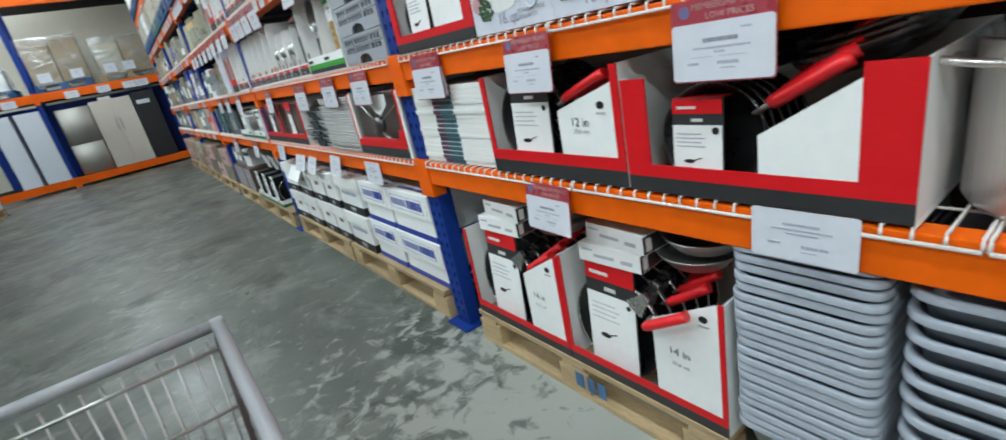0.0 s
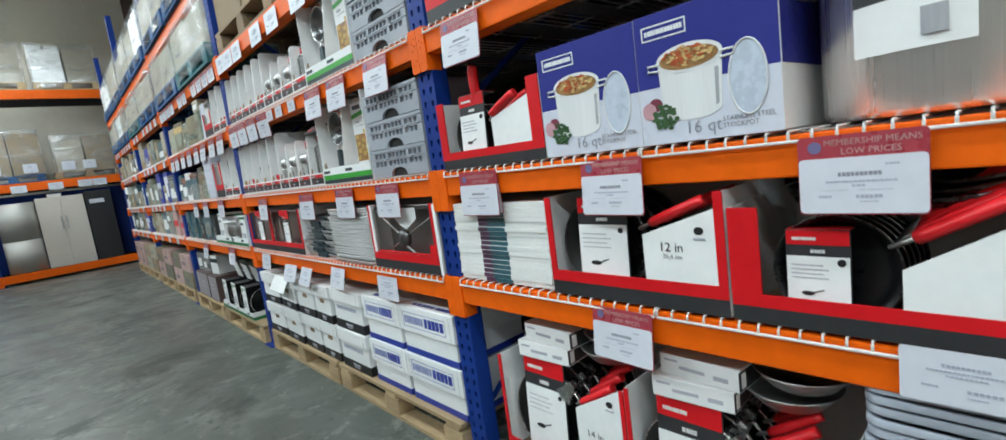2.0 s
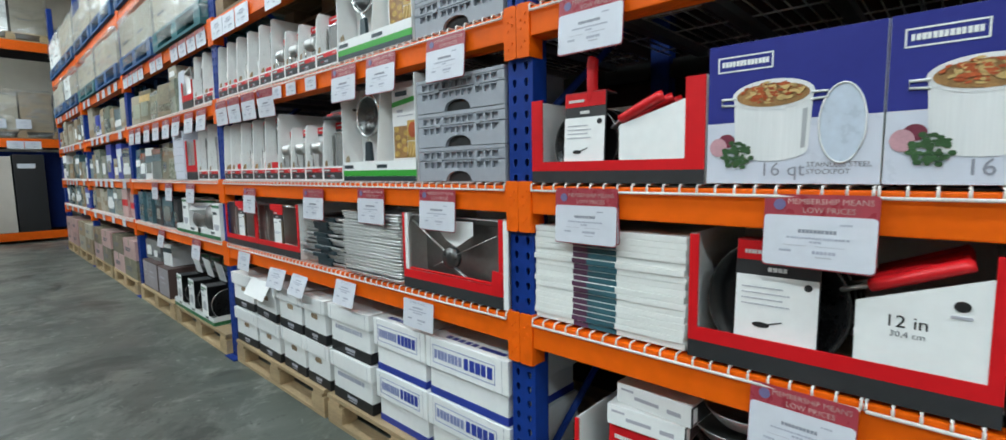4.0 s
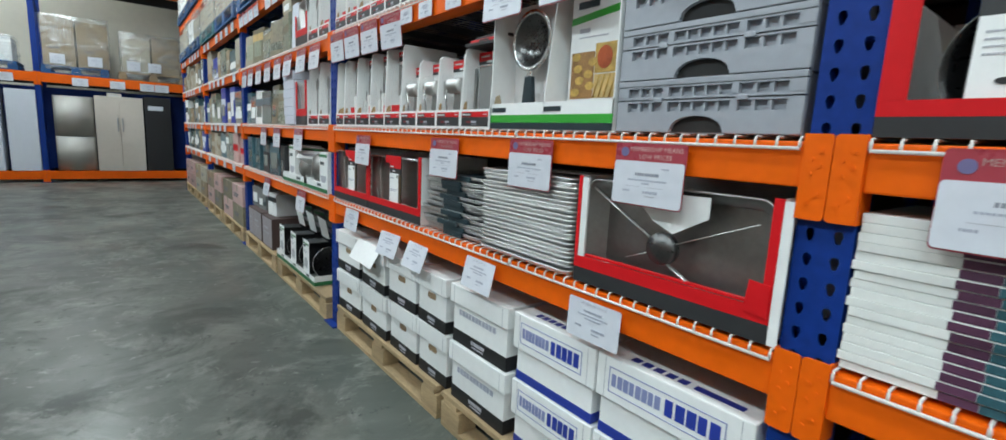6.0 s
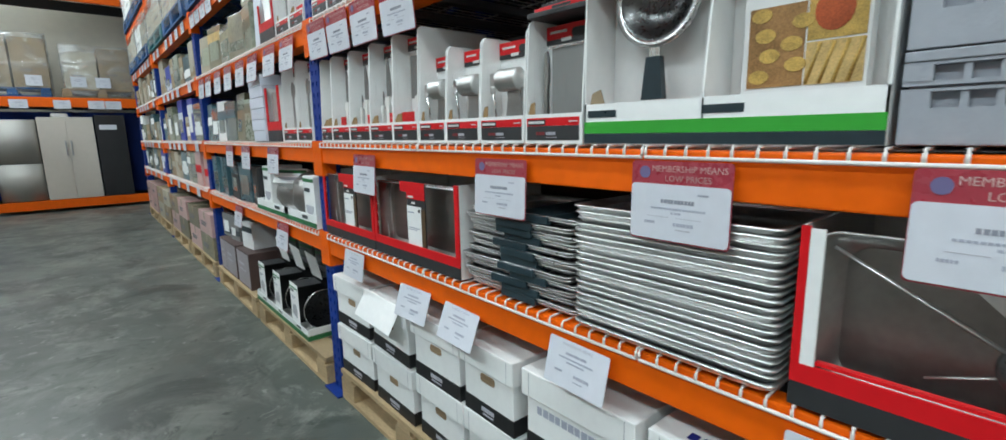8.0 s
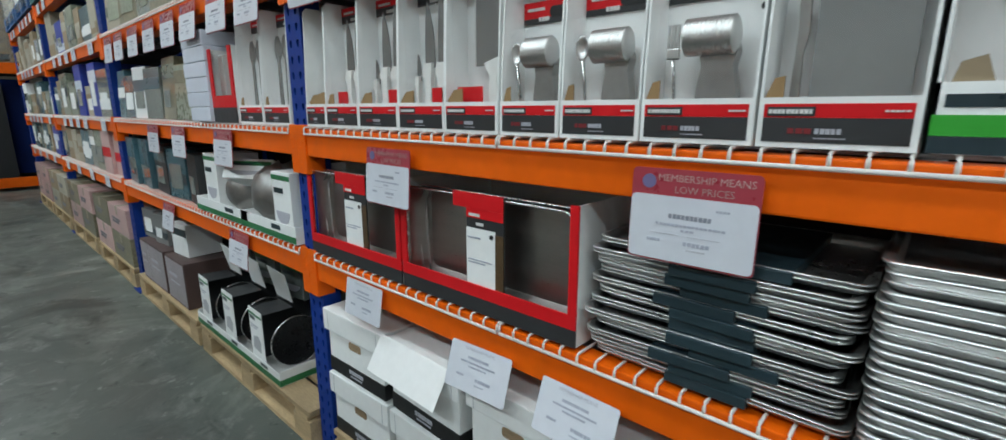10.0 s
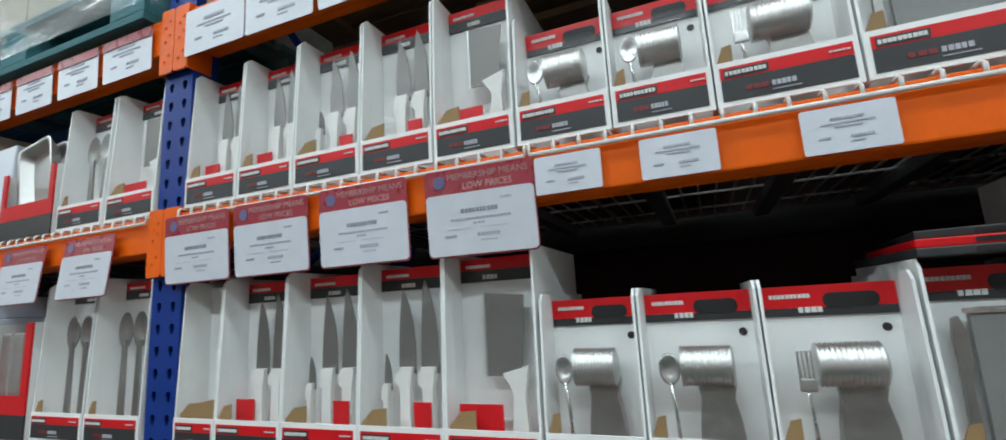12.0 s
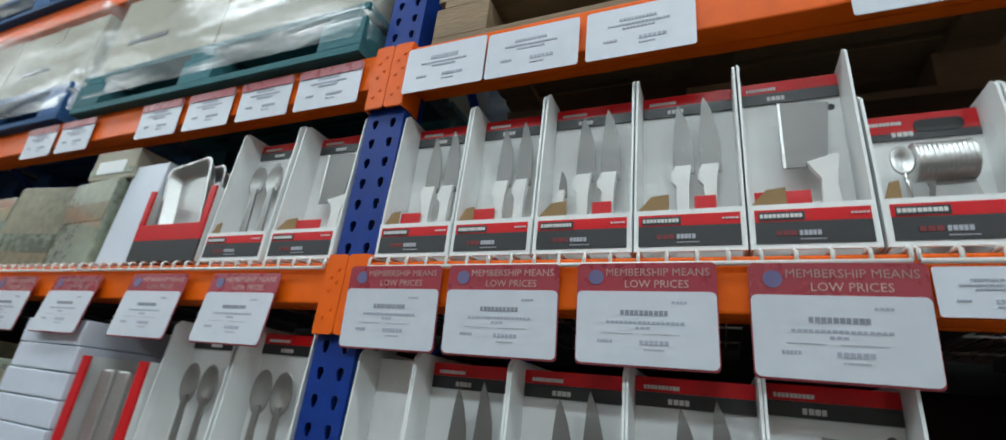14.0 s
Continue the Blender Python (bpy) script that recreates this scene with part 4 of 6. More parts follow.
# shelf four of the near bay
for y in (1.55, 1.0, 0.45, -0.1):
    w = 0.54
    tray_carton(right(y, SHELF[4] + 0.001, RX + 0.004), w, 0.30, 0.42, "red display carton of frying pans high on the rack", lip=0.08, flap=(0.02, 0.22, 0.27))
    for k in range(2):
        fry_pan(right(y + 0.13, SHELF[4] + 0.006, RX + 0.04 + 0.07 * k, 0, -4), 0.14, card=(k == 0), handle=True)

# ---- second bay: file boxes, baking tins, knives ----
for py in (3.9, 2.62):
    pallet(right(py, 0.0, RX - 0.005), 1.24, 1.0, PINE, "bare pine pallet under stacked white boxes")


def lidded_box(m, w, d, h, style, label):
    """A white storage box with a fold-over lid. style: blue (printed frame and blue foot) or black (black foot, hand hole)."""
    c = thing("storage_box", m, label, "storage box", "white storage boxes")
    lid = 0.128 if style == "blue" else 0.078
    part("body", boxes((-w / 2 + 0.012, w / 2 - 0.012, 0.012, d - 0.012, 0, h - 0.02), bevel=0.003), WHITE, c)
    top = part("lid", boxes((-w / 2, w / 2, 0, d, h - lid, h), bevel=0.004), WHITE, c, "white fold-over lid")
    for s_ in (-1, 1):
        part("lid_seam", boxes(tuple(sorted((s_ * (w / 2 - 0.030), s_ * (w / 2 - 0.029)))) + (-0.0006, 0.0004, h - lid + 0.004, h - 0.006)), FRAME_INK, top)
    if style == "blue":
        part("foot_band", boxes((-w / 2 + 0.0105, w / 2 - 0.0105, 0.0105, d - 0.0105, 0.001, 0.032)), COBALT, c, "cobalt blue foot band")
        for base, y in ((h - lid + 0.026, -0.0012),):
            f = bmesh.new()
            x0, x1, z0, z1 = -w * 0.40, w * 0.36, base, base + 0.074
            for r in ((x0, x1, z0, z0 + 0.0025), (x0, x1, z1 - 0.0025, z1), (x0, x0 + 0.0025, z0, z1), (x1 - 0.0025, x1, z0, z1)):
                box(f, r[0], r[1], y, 0.0004, r[2], r[3])
            part("emblem_frame", f, FRAME_BLUE, c)
            span = x1 - x0
            printed("emblem_thin_print", [(x0 + 0.010, x0 + span * 0.50, z0 + 0.020, z1 - 0.018, 8)], FRAME_BLUE, c, y, 0.0004)
            printed("emblem_bold_print", [(x0 + span * 0.53, x1 - 0.008, z0 + 0.016, z1 - 0.014, 5)], COBALT, c, y, 0.0004)
        f = bmesh.new()
        for k in range(5):
            box(f, -w * 0.3 + k * w * 0.08, -w * 0.3 + k * w * 0.08 + w * 0.055, 0.03, 0.055, h, h + 0.0012)
        box(f, w * 0.12, w * 0.4, 0.03, 0.052, h, h + 0.0012)
        part("lid_print", f, NAVY, c)
    else:
        part("foot_band", boxes((-w / 2 + 0.0105, w / 2 - 0.0105, 0.0105, d - 0.0105, 0.001, 0.055)), BLACK_INK, c, "black foot band")
        printed("foot_print", [(-w * 0.12, w * 0.12, 0.026, 0.040, 6), (-w * 0.10, w * 0.10, 0.014, 0.019, 9)], PALE_INK, c, 0.009, 0.0106)
        hz = h - lid - 0.012
        if style == "black":
            part("hand_hole", slab(rounded(-0.035, 0.035, hz - 0.028, hz, 0.009), 0.0105, 0.0130), OLDWOOD, c)
        else:
            printed("emblem_print", [(-w * 0.36, w * 0.30, hz - 0.032, hz - 0.010, 11)], FAINT_INK, c, 0.0108, 0.0125)
    return c


for row in range(2):
    z = 0.156 + 0.247 * row
    for y0, y1 in ((1.968, 2.42), (2.425, 2.80)):
        lidded_box(right((y0 + y1) / 2, z, RX + 0.015 - 0.004 * row), y1 - y0 - 0.003, 0.42, 0.243, "blue", "white lidded carton with a blue emblem and blue foot")
    lidded_box(right(3.01, z, RX + 0.0), 0.375, 0.40, 0.243, "name", "white lidded box with a black foot band and faint emblem")
    for y0, y1 in ((3.225, 3.49), (3.495, 3.80)):
        lidded_box(right((y0 + y1) / 2, z, RX + 0.004 - 0.01 * row, random.uniform(-2, 2)), y1 - y0, 0.38, 0.243, "black", "white file box with a hand hole and black foot")
    for y0, y1 in ((3.82, 4.16), (4.175, 4.52)):
        c = lidded_box(right((y0 + y1) / 2, z, RX + 0.0 - 0.006 * row, random.uniform(-2, 2)), y1 - y0, 0.38, 0.236, "black", "white file box with a hand hole under a loose lid")
        if row == 1 and y0 < 4:
            part("lid_flap", side_slab([(0.0, 0.2365), (0.004, 0.2405), (-0.052, 0.148), (-0.055, 0.143)], -0.19, 0.13), WHITE, c, "white lid flap hanging open")

# roasting pan carton
w, h = 0.555, 0.305
c = tray_carton(right(2.248, SHELF[2] + 0.001, RX - 0.004), w, h, 0.42, "red display carton with a boxed steel roasting pan and rack", lip=0.075, post=0.020, left_post=0.013)
for x0, x1 in ((-w / 2 + 0.0135, -w / 2 + 0.034), (w / 2 + 0.0005, w / 2 + 0.020)):
    part("wall_end", boxes((x0, x1, 0.0, 0.006, 0.0 if x0 > 0 else 0.075, h - 0.004)), WHITE, c, "white card wall end")
part("torn_flap", slab([(w / 2 - 0.055, 0.06), (w / 2 - 0.004, 0.055), (w / 2 - 0.004, 0.125), (w / 2 - 0.048, 0.13)], -0.004, -0.0015), RED, c, "torn red flap")
part("window_ledge", boxes((-w / 2 + 0.035, w / 2 - 0.021, 0.004, 0.017, 0.077, 0.083)), RED, c)
roast = thing("roasting_pan", right(2.248, SHELF[2] + 0.012, RX + 0.022), "dull steel roasting pan on edge with crossed bright rods", "roasting pan")
pan = bmesh.new()
rows = []
for inset, y in ((0.0, 0.0), (0.0, 0.006), (0.012, 0.004), (0.03, 0.06)):
    rows.append([pan.verts.new((x, y, z)) for x, z in rounded(-0.262 + inset, 0.256 - inset, inset, 0.285 - inset, 0.035, 5)])
for a, c2 in zip(rows, rows[1:]):
    for i in range(len(a)):
        pan.faces.new((a[i], a[(i + 1) % len(a)], c2[(i + 1) % len(a)], c2[i])).smooth = True
pan.faces.new(rows[-1])
bmesh.ops.recalc_face_normals(pan, faces=pan.faces)
part("pan", pan, DULL, roast)
for a, c2, wide in (((-0.235, 0.262), (-0.03, 0.155), 0.0050), ((0.225, 0.232), (0.03, 0.150), 0.0034), ((0.165, 0.02), (0.012, 0.105), 0.0065), ((-0.11, 0.09), (-0.035, 0.12), 0.0034)):
    part("rod", tube(bmesh.new(), [(a[0], -0.004, a[1]), (c2[0], -0.012, c2[1])], wide, 8, flat=0.5), SHEET, roast, "bright flat steel bar")
part("hub", moved(lathe([(0, 0.012), (0.03, 0.012), (0.034, 0.0), (0.040, 0.0), (0.042, 0.014), (0.038, 0.026), (0.0, 0.03)], 28), pose(0, 0.004, 0.135, 90)), DARKSTEEL, roast)
part("pan_rim", tube(bmesh.new(), [(x, -0.001, z) for x, z in rounded(-0.262, 0.256, 0.0, 0.285, 0.035, 5)], 0.003, 6, closed=True), STEEL, roast)
part("paper_card", slab([(-0.10, 0.27), (0.11, 0.275), (0.11, 0.225), (0.02, 0.175), (-0.04, 0.20), (-0.10, 0.255)], -0.003, -0.001), WHITE, roast, "white folded paper card")


def tin_mesh(w, d, h=0.016, lip=0.011, bead=0.0022, slope=0.006):
    """A shallow baking sheet: a rolled bead over a sloping flat side."""
    bm = bmesh.new()
    rows = []
    for i, z in ((slope, h - lip), (0.0015, h - 2 * bead), (-bead * 0.4, h - 1.5 * bead), (-bead * 0.6, h - bead * 0.7), (0.0, h), (0.004, h), (0.010, h - 0.002), (0.02, 0.003), (0.02, 0.0), (slope, h - lip)):
        rows.append([bm.verts.new((x, y, z)) for x, y in rounded(-w / 2 + i, w / 2 - i, i, d - i, 0.022, 4)])
    for a, c in zip(rows, rows[1:]):
        for k in range(len(a)):
            bm.faces.new((a[k], a[(k + 1) % len(a)], c[(k + 1) % len(a)], c[k])).smooth = True
    bm.faces.new(rows[7])
    bmesh.ops.recalc_face_normals(bm, faces=bm.faces)
    return bm


TIN = mesh_of("baking_sheet", tin_mesh(0.455, 0.33, 0.016, 0.0140, 0.0026, 0.0075), SHEET)
for k in range(21):
    ob = new("baking_sheet", TIN)
    ob.matrix_world = right(2.775 + random.uniform(-0.003, 0.003), SHELF[2] + 0.002 + 0.0138 * k, RX - 0.008 + random.uniform(-0.004, 0.004), random.uniform(-0.6, 0.6))
    tagged(ob, "bright aluminium baking sheet in a tall neat stack", "baking sheet", "stack of baking sheets")
TIN_B = mesh_of("sheet", tin_mesh(0.435, 0.32, 0.0195, 0.0115, 0.0017, 0.009), SHEET_WORN)
TIN_C = mesh_of("lower_sheet", moved(tin_mesh(0.435, 0.32, 0.0115, 0.0115, 0.0017, 0.010), pose(0, 0.002, 0)), SHEET_WORN)
SLEEVE = mesh_of("sleeve", boxes((-0.07, 0.07, -0.006, 0.32, 0.0, 0.0198), bevel=0.002), SLATE)
for k in range(12):
    b = thing("baking_sheet", right(3.235 + random.uniform(-0.012, 0.012), SHELF[2] + 0.003 + 0.0205 * k, RX + 0.012 + random.uniform(-0.012, 0.006), random.uniform(-3, 3), random.uniform(-0.3, 0.3)), "pair of aluminium baking sheets in a dark slate paper sleeve", "baking sheet", "sleeved baking sheets")
    linked("sheet", TIN_B, b)
    linked("lower_sheet", TIN_C, b)
    linked("sleeve", SLEEVE, b, pose(0.02 + random.uniform(-0.03, 0.03), -0.001, -0.001))


def tin_carton(m, w):
    """Red framed carton holding two steel tins on edge behind a printed card."""
    h = 0.30
    c = tray_carton(m, w, h, 0.36, "red display carton with steel roasting tins on edge", lip=0.07, post=0.020, left_post=0.020)
    for k, dy in ((0, 0.012), (1, 0.05)):
        t = thing("roasting_tin", m @ pose(0, dy, 0.012), "brushed steel roasting tin standing on edge in its carton", "roasting tin", "boxed roasting tins")
        bm = bmesh.new()
        rows = []
        for i, y in ((0.0, 0.0), (0.0, 0.007), (0.01, 0.004), (0.045, 0.05)):
            rows.append([bm.verts.new((x, y, z)) for x, z in rounded(-w / 2 + 0.012 + i, w / 2 - 0.018 - i * 0.4, i, 0.272 - i * 0.3, 0.025, 4)])
        for a, e in zip(rows, rows[1:]):
            for q in range(len(a)):
                bm.faces.new((a[q], a[(q + 1) % len(a)], e[(q + 1) % len(a)], e[q])).smooth = True
        bm.faces.new(rows[-1])
        bmesh.ops.recalc_face_normals(bm, faces=bm.faces)
        part("tin", bm, TIN_STEEL, t)
        rim = bmesh.new()
        tube(rim, [(x, -0.001, z) for x, z in rounded(-w / 2 + 0.013, w / 2 - 0.019, 0.001, 0.271, 0.025, 5)], 0.0034, 6, closed=True)
        part("rolled_rim", rim, BRIGHT, t, "bright rolled rim")
        if k == 0:
            for x in (0.030, 0.052):
                part("wall_bend", tube(bmesh.new(), [(-w / 2 + x + 0.012 * (1 - v) ** 2, 0.016 + 0.35 * x, 0.03 + 0.21 * v) for v in (0.0, 0.15, 0.4, 0.7, 0.92)] + [(-w / 2 + x + 0.022, 0.016 + 0.35 * x, 0.258)], 0.0035, 6), SHEET_WORN, t)
            q = part("card", boxes((-0.034, 0.085, -0.006, -0.002, 0.02, 0.276)), DARK, t, "charcoal and red printed card")
            part("card_header", boxes((-0.080, 0.085, -0.0075, -0.0055, 0.244, 0.281), (-0.034, 0.085, -0.0075, -0.0058, 0.222, 0.2438)), RED, q)
            part("card_label", boxes((-0.034, 0.060, -0.0075, -0.0058, 0.02, 0.197)), WHITE, q)
            part("card_photo", boxes((0.0605, 0.085, -0.0075, -0.0058, 0.02, 0.19)), BROWN_PHOTO, q, "dark printed food photograph")
            part("mark", slab(oval(0.049, 0.183, 0.006, 0.006, 12), -0.0088, -0.0076), BLACK_INK, q)
            printed("emblem_print", [(-0.025, 0.012, 0.226, 0.233, 10), (0.0, 0.025, 0.205, 0.212, 4)], WHITE_IN, q, -0.0086, -0.0075)
            printed("print", [(-0.028, 0.014, 0.172, 0.176, 9), (-0.028, 0.05, 0.118, 0.121, 14), (-0.028, 0.03, 0.111, 0.114, 10)], FAINT_INK, q, -0.0086, -0.0075)
    return c


tin_carton(right(3.765, SHELF[2] + 0.001, RX + 0.002), 0.575)
tin_carton(right(4.315, SHELF[2] + 0.001, RX + 0.002), 0.51)


def crate_kind(w=0.455, d=0.34, h=0.1265):
    """A folded grey crate: plain foot with an arched hand hole, two rows of little windows, a joint between."""
    c = thing("folding_crate", pose(0, 0, 0), "grey plastic folding crate, flat, in a stack", "crate", "stacked folding crates")
    bm, hw, arch = bmesh.new(), w / 2, 0.067
    box(bm, -hw + 0.006, hw - 0.006, 0.016, d, 0.0, h - 0.003)
    for s_ in (-1, 1):
        box(bm, *sorted((s_ * arch, s_ * hw)), 0.002, 0.018, 0.001, 0.046, bevel=0.002)
    # arch over the hand hole
    outline = [(-arch - 0.001, 0.046), (-arch - 0.001, 0.010)] + [(x, 0.010 + z) for x, z in oval(0, 0, arch - 0.002, 0.030, 12, 180, 0)] + [(arch + 0.001, 0.010), (arch + 0.001, 0.046)]
    prism(bm, outline[::-1], 0.002, 0.018)
    for z0, z1 in ((0.044, 0.076), (0.080, 0.111)):
        box(bm, -hw, hw, 0.002 if z0 < 0.06 else 0.004, 0.018, z0, z0 + 0.006)
        box(bm, -hw, hw, 0.003, 0.018, z1 - 0.004, z1)
        for x0, x1 in ((-hw, -hw + 0.032), (-0.094, -0.078), (0.078, 0.094), (hw - 0.032, hw)):
            box(bm, x0, x1, 0.003, 0.018, z0 + 0.006, z1 - 0.004)
        for k in (1, 2):
            for s_ in (-1, 1):
                x = s_ * (0.094 + (hw - 0.126) * k / 3)
                box(bm, x - 0.004, x + 0.004, 0.005, 0.018, z0 + 0.006, z1 - 0.004)
        for k in range(1, 5):
            x = -0.078 + 0.156 * k / 5
            box(bm, x - 0.003, x + 0.003, 0.006, 0.018, z0 + 0.006, z1 - 0.004)
    box(bm, -hw, hw, 0.001, 0.018, 0.112, h - 0.001, bevel=0.002)
    bmesh.ops.recalc_face_normals(bm, faces=bm.faces)
    part("shell", bm, GREY_CRATE, c)
    # the hole's inner shade is a black panel laid on the solid shell
    part("hand_hole", slab([(-arch, 0.002), (arch, 0.002), (arch, 0.045), (-arch, 0.045)], 0.0150, 0.0158), RUBBER_AND_SHADE, c, "black panel for the shade in the hand hole")
    for x in (-0.104, 0.104):
        part("clip", boxes((x - 0.012, x + 0.012, -0.001, 0.016, 0.072, 0.083), bevel=0.002), GREY_CRATE, c)
    return c


CRATE = crate_kind()
CRATE.matrix_world = right(2.195, SHELF[3] + 0.001, RX + 0.008)
for level, n in ((3, 3), (4, 3)):
    for k in range(n):
        if (level, k) != (3, 0):
            copy_thing(CRATE, right(2.195 + random.uniform(-0.003, 0.003), SHELF[level] + 0.001 + 0.1270 * k, RX + 0.008 + random.uniform(-0.003, 0.003), random.uniform(-0.4, 0.4)))


def strainer_carton(m, w=0.55, h=0.42, d=0.30):
    """White tray with a green striped lip and two cells: hanging strainers, and recipe cards."""
    c = thing("strainer_carton", m, "white display tray with a green stripe, strainers and recipe cards", "display carton")
    part("lip", boxes((-w / 2, w / 2, 0, 0.004, 0.0, 0.085)), WHITE, c)
    part("lip_green", boxes((-w / 2, w / 2, -0.0012, 0.0, 0.022, 0.047)), GREEN, c, "green printed stripe")
    part("lip_foot", boxes((-w / 2, w / 2, -0.0012, 0.0, 0.001, 0.0215)), SLATE, c)
    for x in (-w / 2 + 0.04, 0.03):
        part("lip_emblem", boxes((x - 0.03, x + 0.045, -0.0012, 0.0, 0.056, 0.071)), SLATE, c)
    for x in (-w / 2, -0.002, w / 2 - 0.004):
        part("divider", side_slab([(0.0, 0.0), (d, 0.0), (d, h), (0.035, h), (0.0, 0.10)] if x == -0.002 else [(0.0, 0.0), (d, 0.0), (d, h), (0.0, h)], x, x + 0.004), WHITE, c)
    part("backing", boxes((-w / 2, w / 2, 0.10, 0.104, 0, h)), WHITE, c)
    part("torn_flap", slab([(-w / 2 + 0.012, 0.085), (-w / 2 + 0.05, 0.085), (-w / 2 + 0.04, 0.115), (-w / 2 + 0.018, 0.108)], 0.004, 0.007), BROWN, c)
    s = thing("strainer", m @ pose(-0.135, 0.055, 0.29), "steel mesh strainer with a slate handle hanging in its tray", "strainer")
    part("mesh_bowl", moved(lathe([(0, -0.04), (0.04, -0.036), (0.07, -0.02), (0.082, 0.0), (0.094, 0.002), (0.094, 0.006), (0.08, 0.005), (0.066, -0.016), (0.038, -0.031), (0, -0.035)], 36), pose(0, 0, 0, 90)), DARKSTEEL, s)
    part("rim", moved(lathe([(0.084, 0.0), (0.097, 0.0), (0.097, 0.007), (0.084, 0.007), (0.084, 0.0)], 36), pose(0, 0, 0, 90)), BRIGHT, s)
    part("neck", boxes((-0.012, 0.012, -0.006, 0.0, -0.12, -0.09), bevel=0.002), BRIGHT, s)
    part("handle", slab([(-0.016, -0.115), (0.016, -0.115), (0.025, -0.20), (-0.025, -0.20)], -0.012, 0.004), SLATE, s, "slate plastic handle")
    r = thing("recipe_pack", m @ pose(0.135, 0.06, 0.085), "white recipe pack with a green band and food photographs", "package")
    part("card", boxes((-0.095, 0.095, 0.0, 0.03, 0.0, 0.30), bevel=0.001), WHITE, r)
    part("band", slab([(-0.095, 0.225), (0.095, 0.245), (0.095, 0.265), (-0.095, 0.245)], -0.0014, 0.0), GREEN, r)
    part("emblem", boxes((-0.07, 0.01, -0.0014, 0.0, 0.268, 0.288)), SLATE, r)
    part("photo", boxes((-0.085, 0.005, -0.0014, 0.0, 0.012, 0.145)), FOOD_C, r, "printed photo of brown cookies")
    blobs = bmesh.new()
    for k in range(7):
        prism(blobs, oval(-0.065 + 0.05 * (k % 2) + 0.008 * (k % 3), 0.03 + 0.017 * k, 0.017, 0.012, 12), -0.0026, -0.0015)
    bmesh.ops.recalc_face_normals(blobs, faces=blobs.faces)
    tagged(part("printed_cookie", blobs, FOOD_D, r), kind="stuff")
    part("photo", boxes((0.008, 0.09, -0.0014, 0.0, 0.082, 0.165)), FOOD_D, r)
    part("printed_bun", slab(oval(0.045, 0.125, 0.028, 0.032, 18), -0.0026, -0.0015), FOOD_A, r)
    part("photo", boxes((0.008, 0.09, -0.0014, 0.0, 0.012, 0.079)), FOOD_B, r)
    lat = bmesh.new()
    for k in range(4):
        tube(lat, [(0.01 + 0.02 * k, -0.0018, 0.014), (0.028 + 0.02 * k, -0.0018, 0.077)], 0.003, 4)
    part("printed_lattice", lat, FOOD_D, r)
    part("print", boxes((-0.06, 0.05, -0.0014, 0.0, 0.185, 0.188), (-0.06, -0.02, -0.0014, 0.0, 0.20, 0.212)), PALE_INK, r)
    return c


for level in (3, 4):
    strainer_carton(right(2.708, SHELF[level] + 0.001, RX + 0.006))


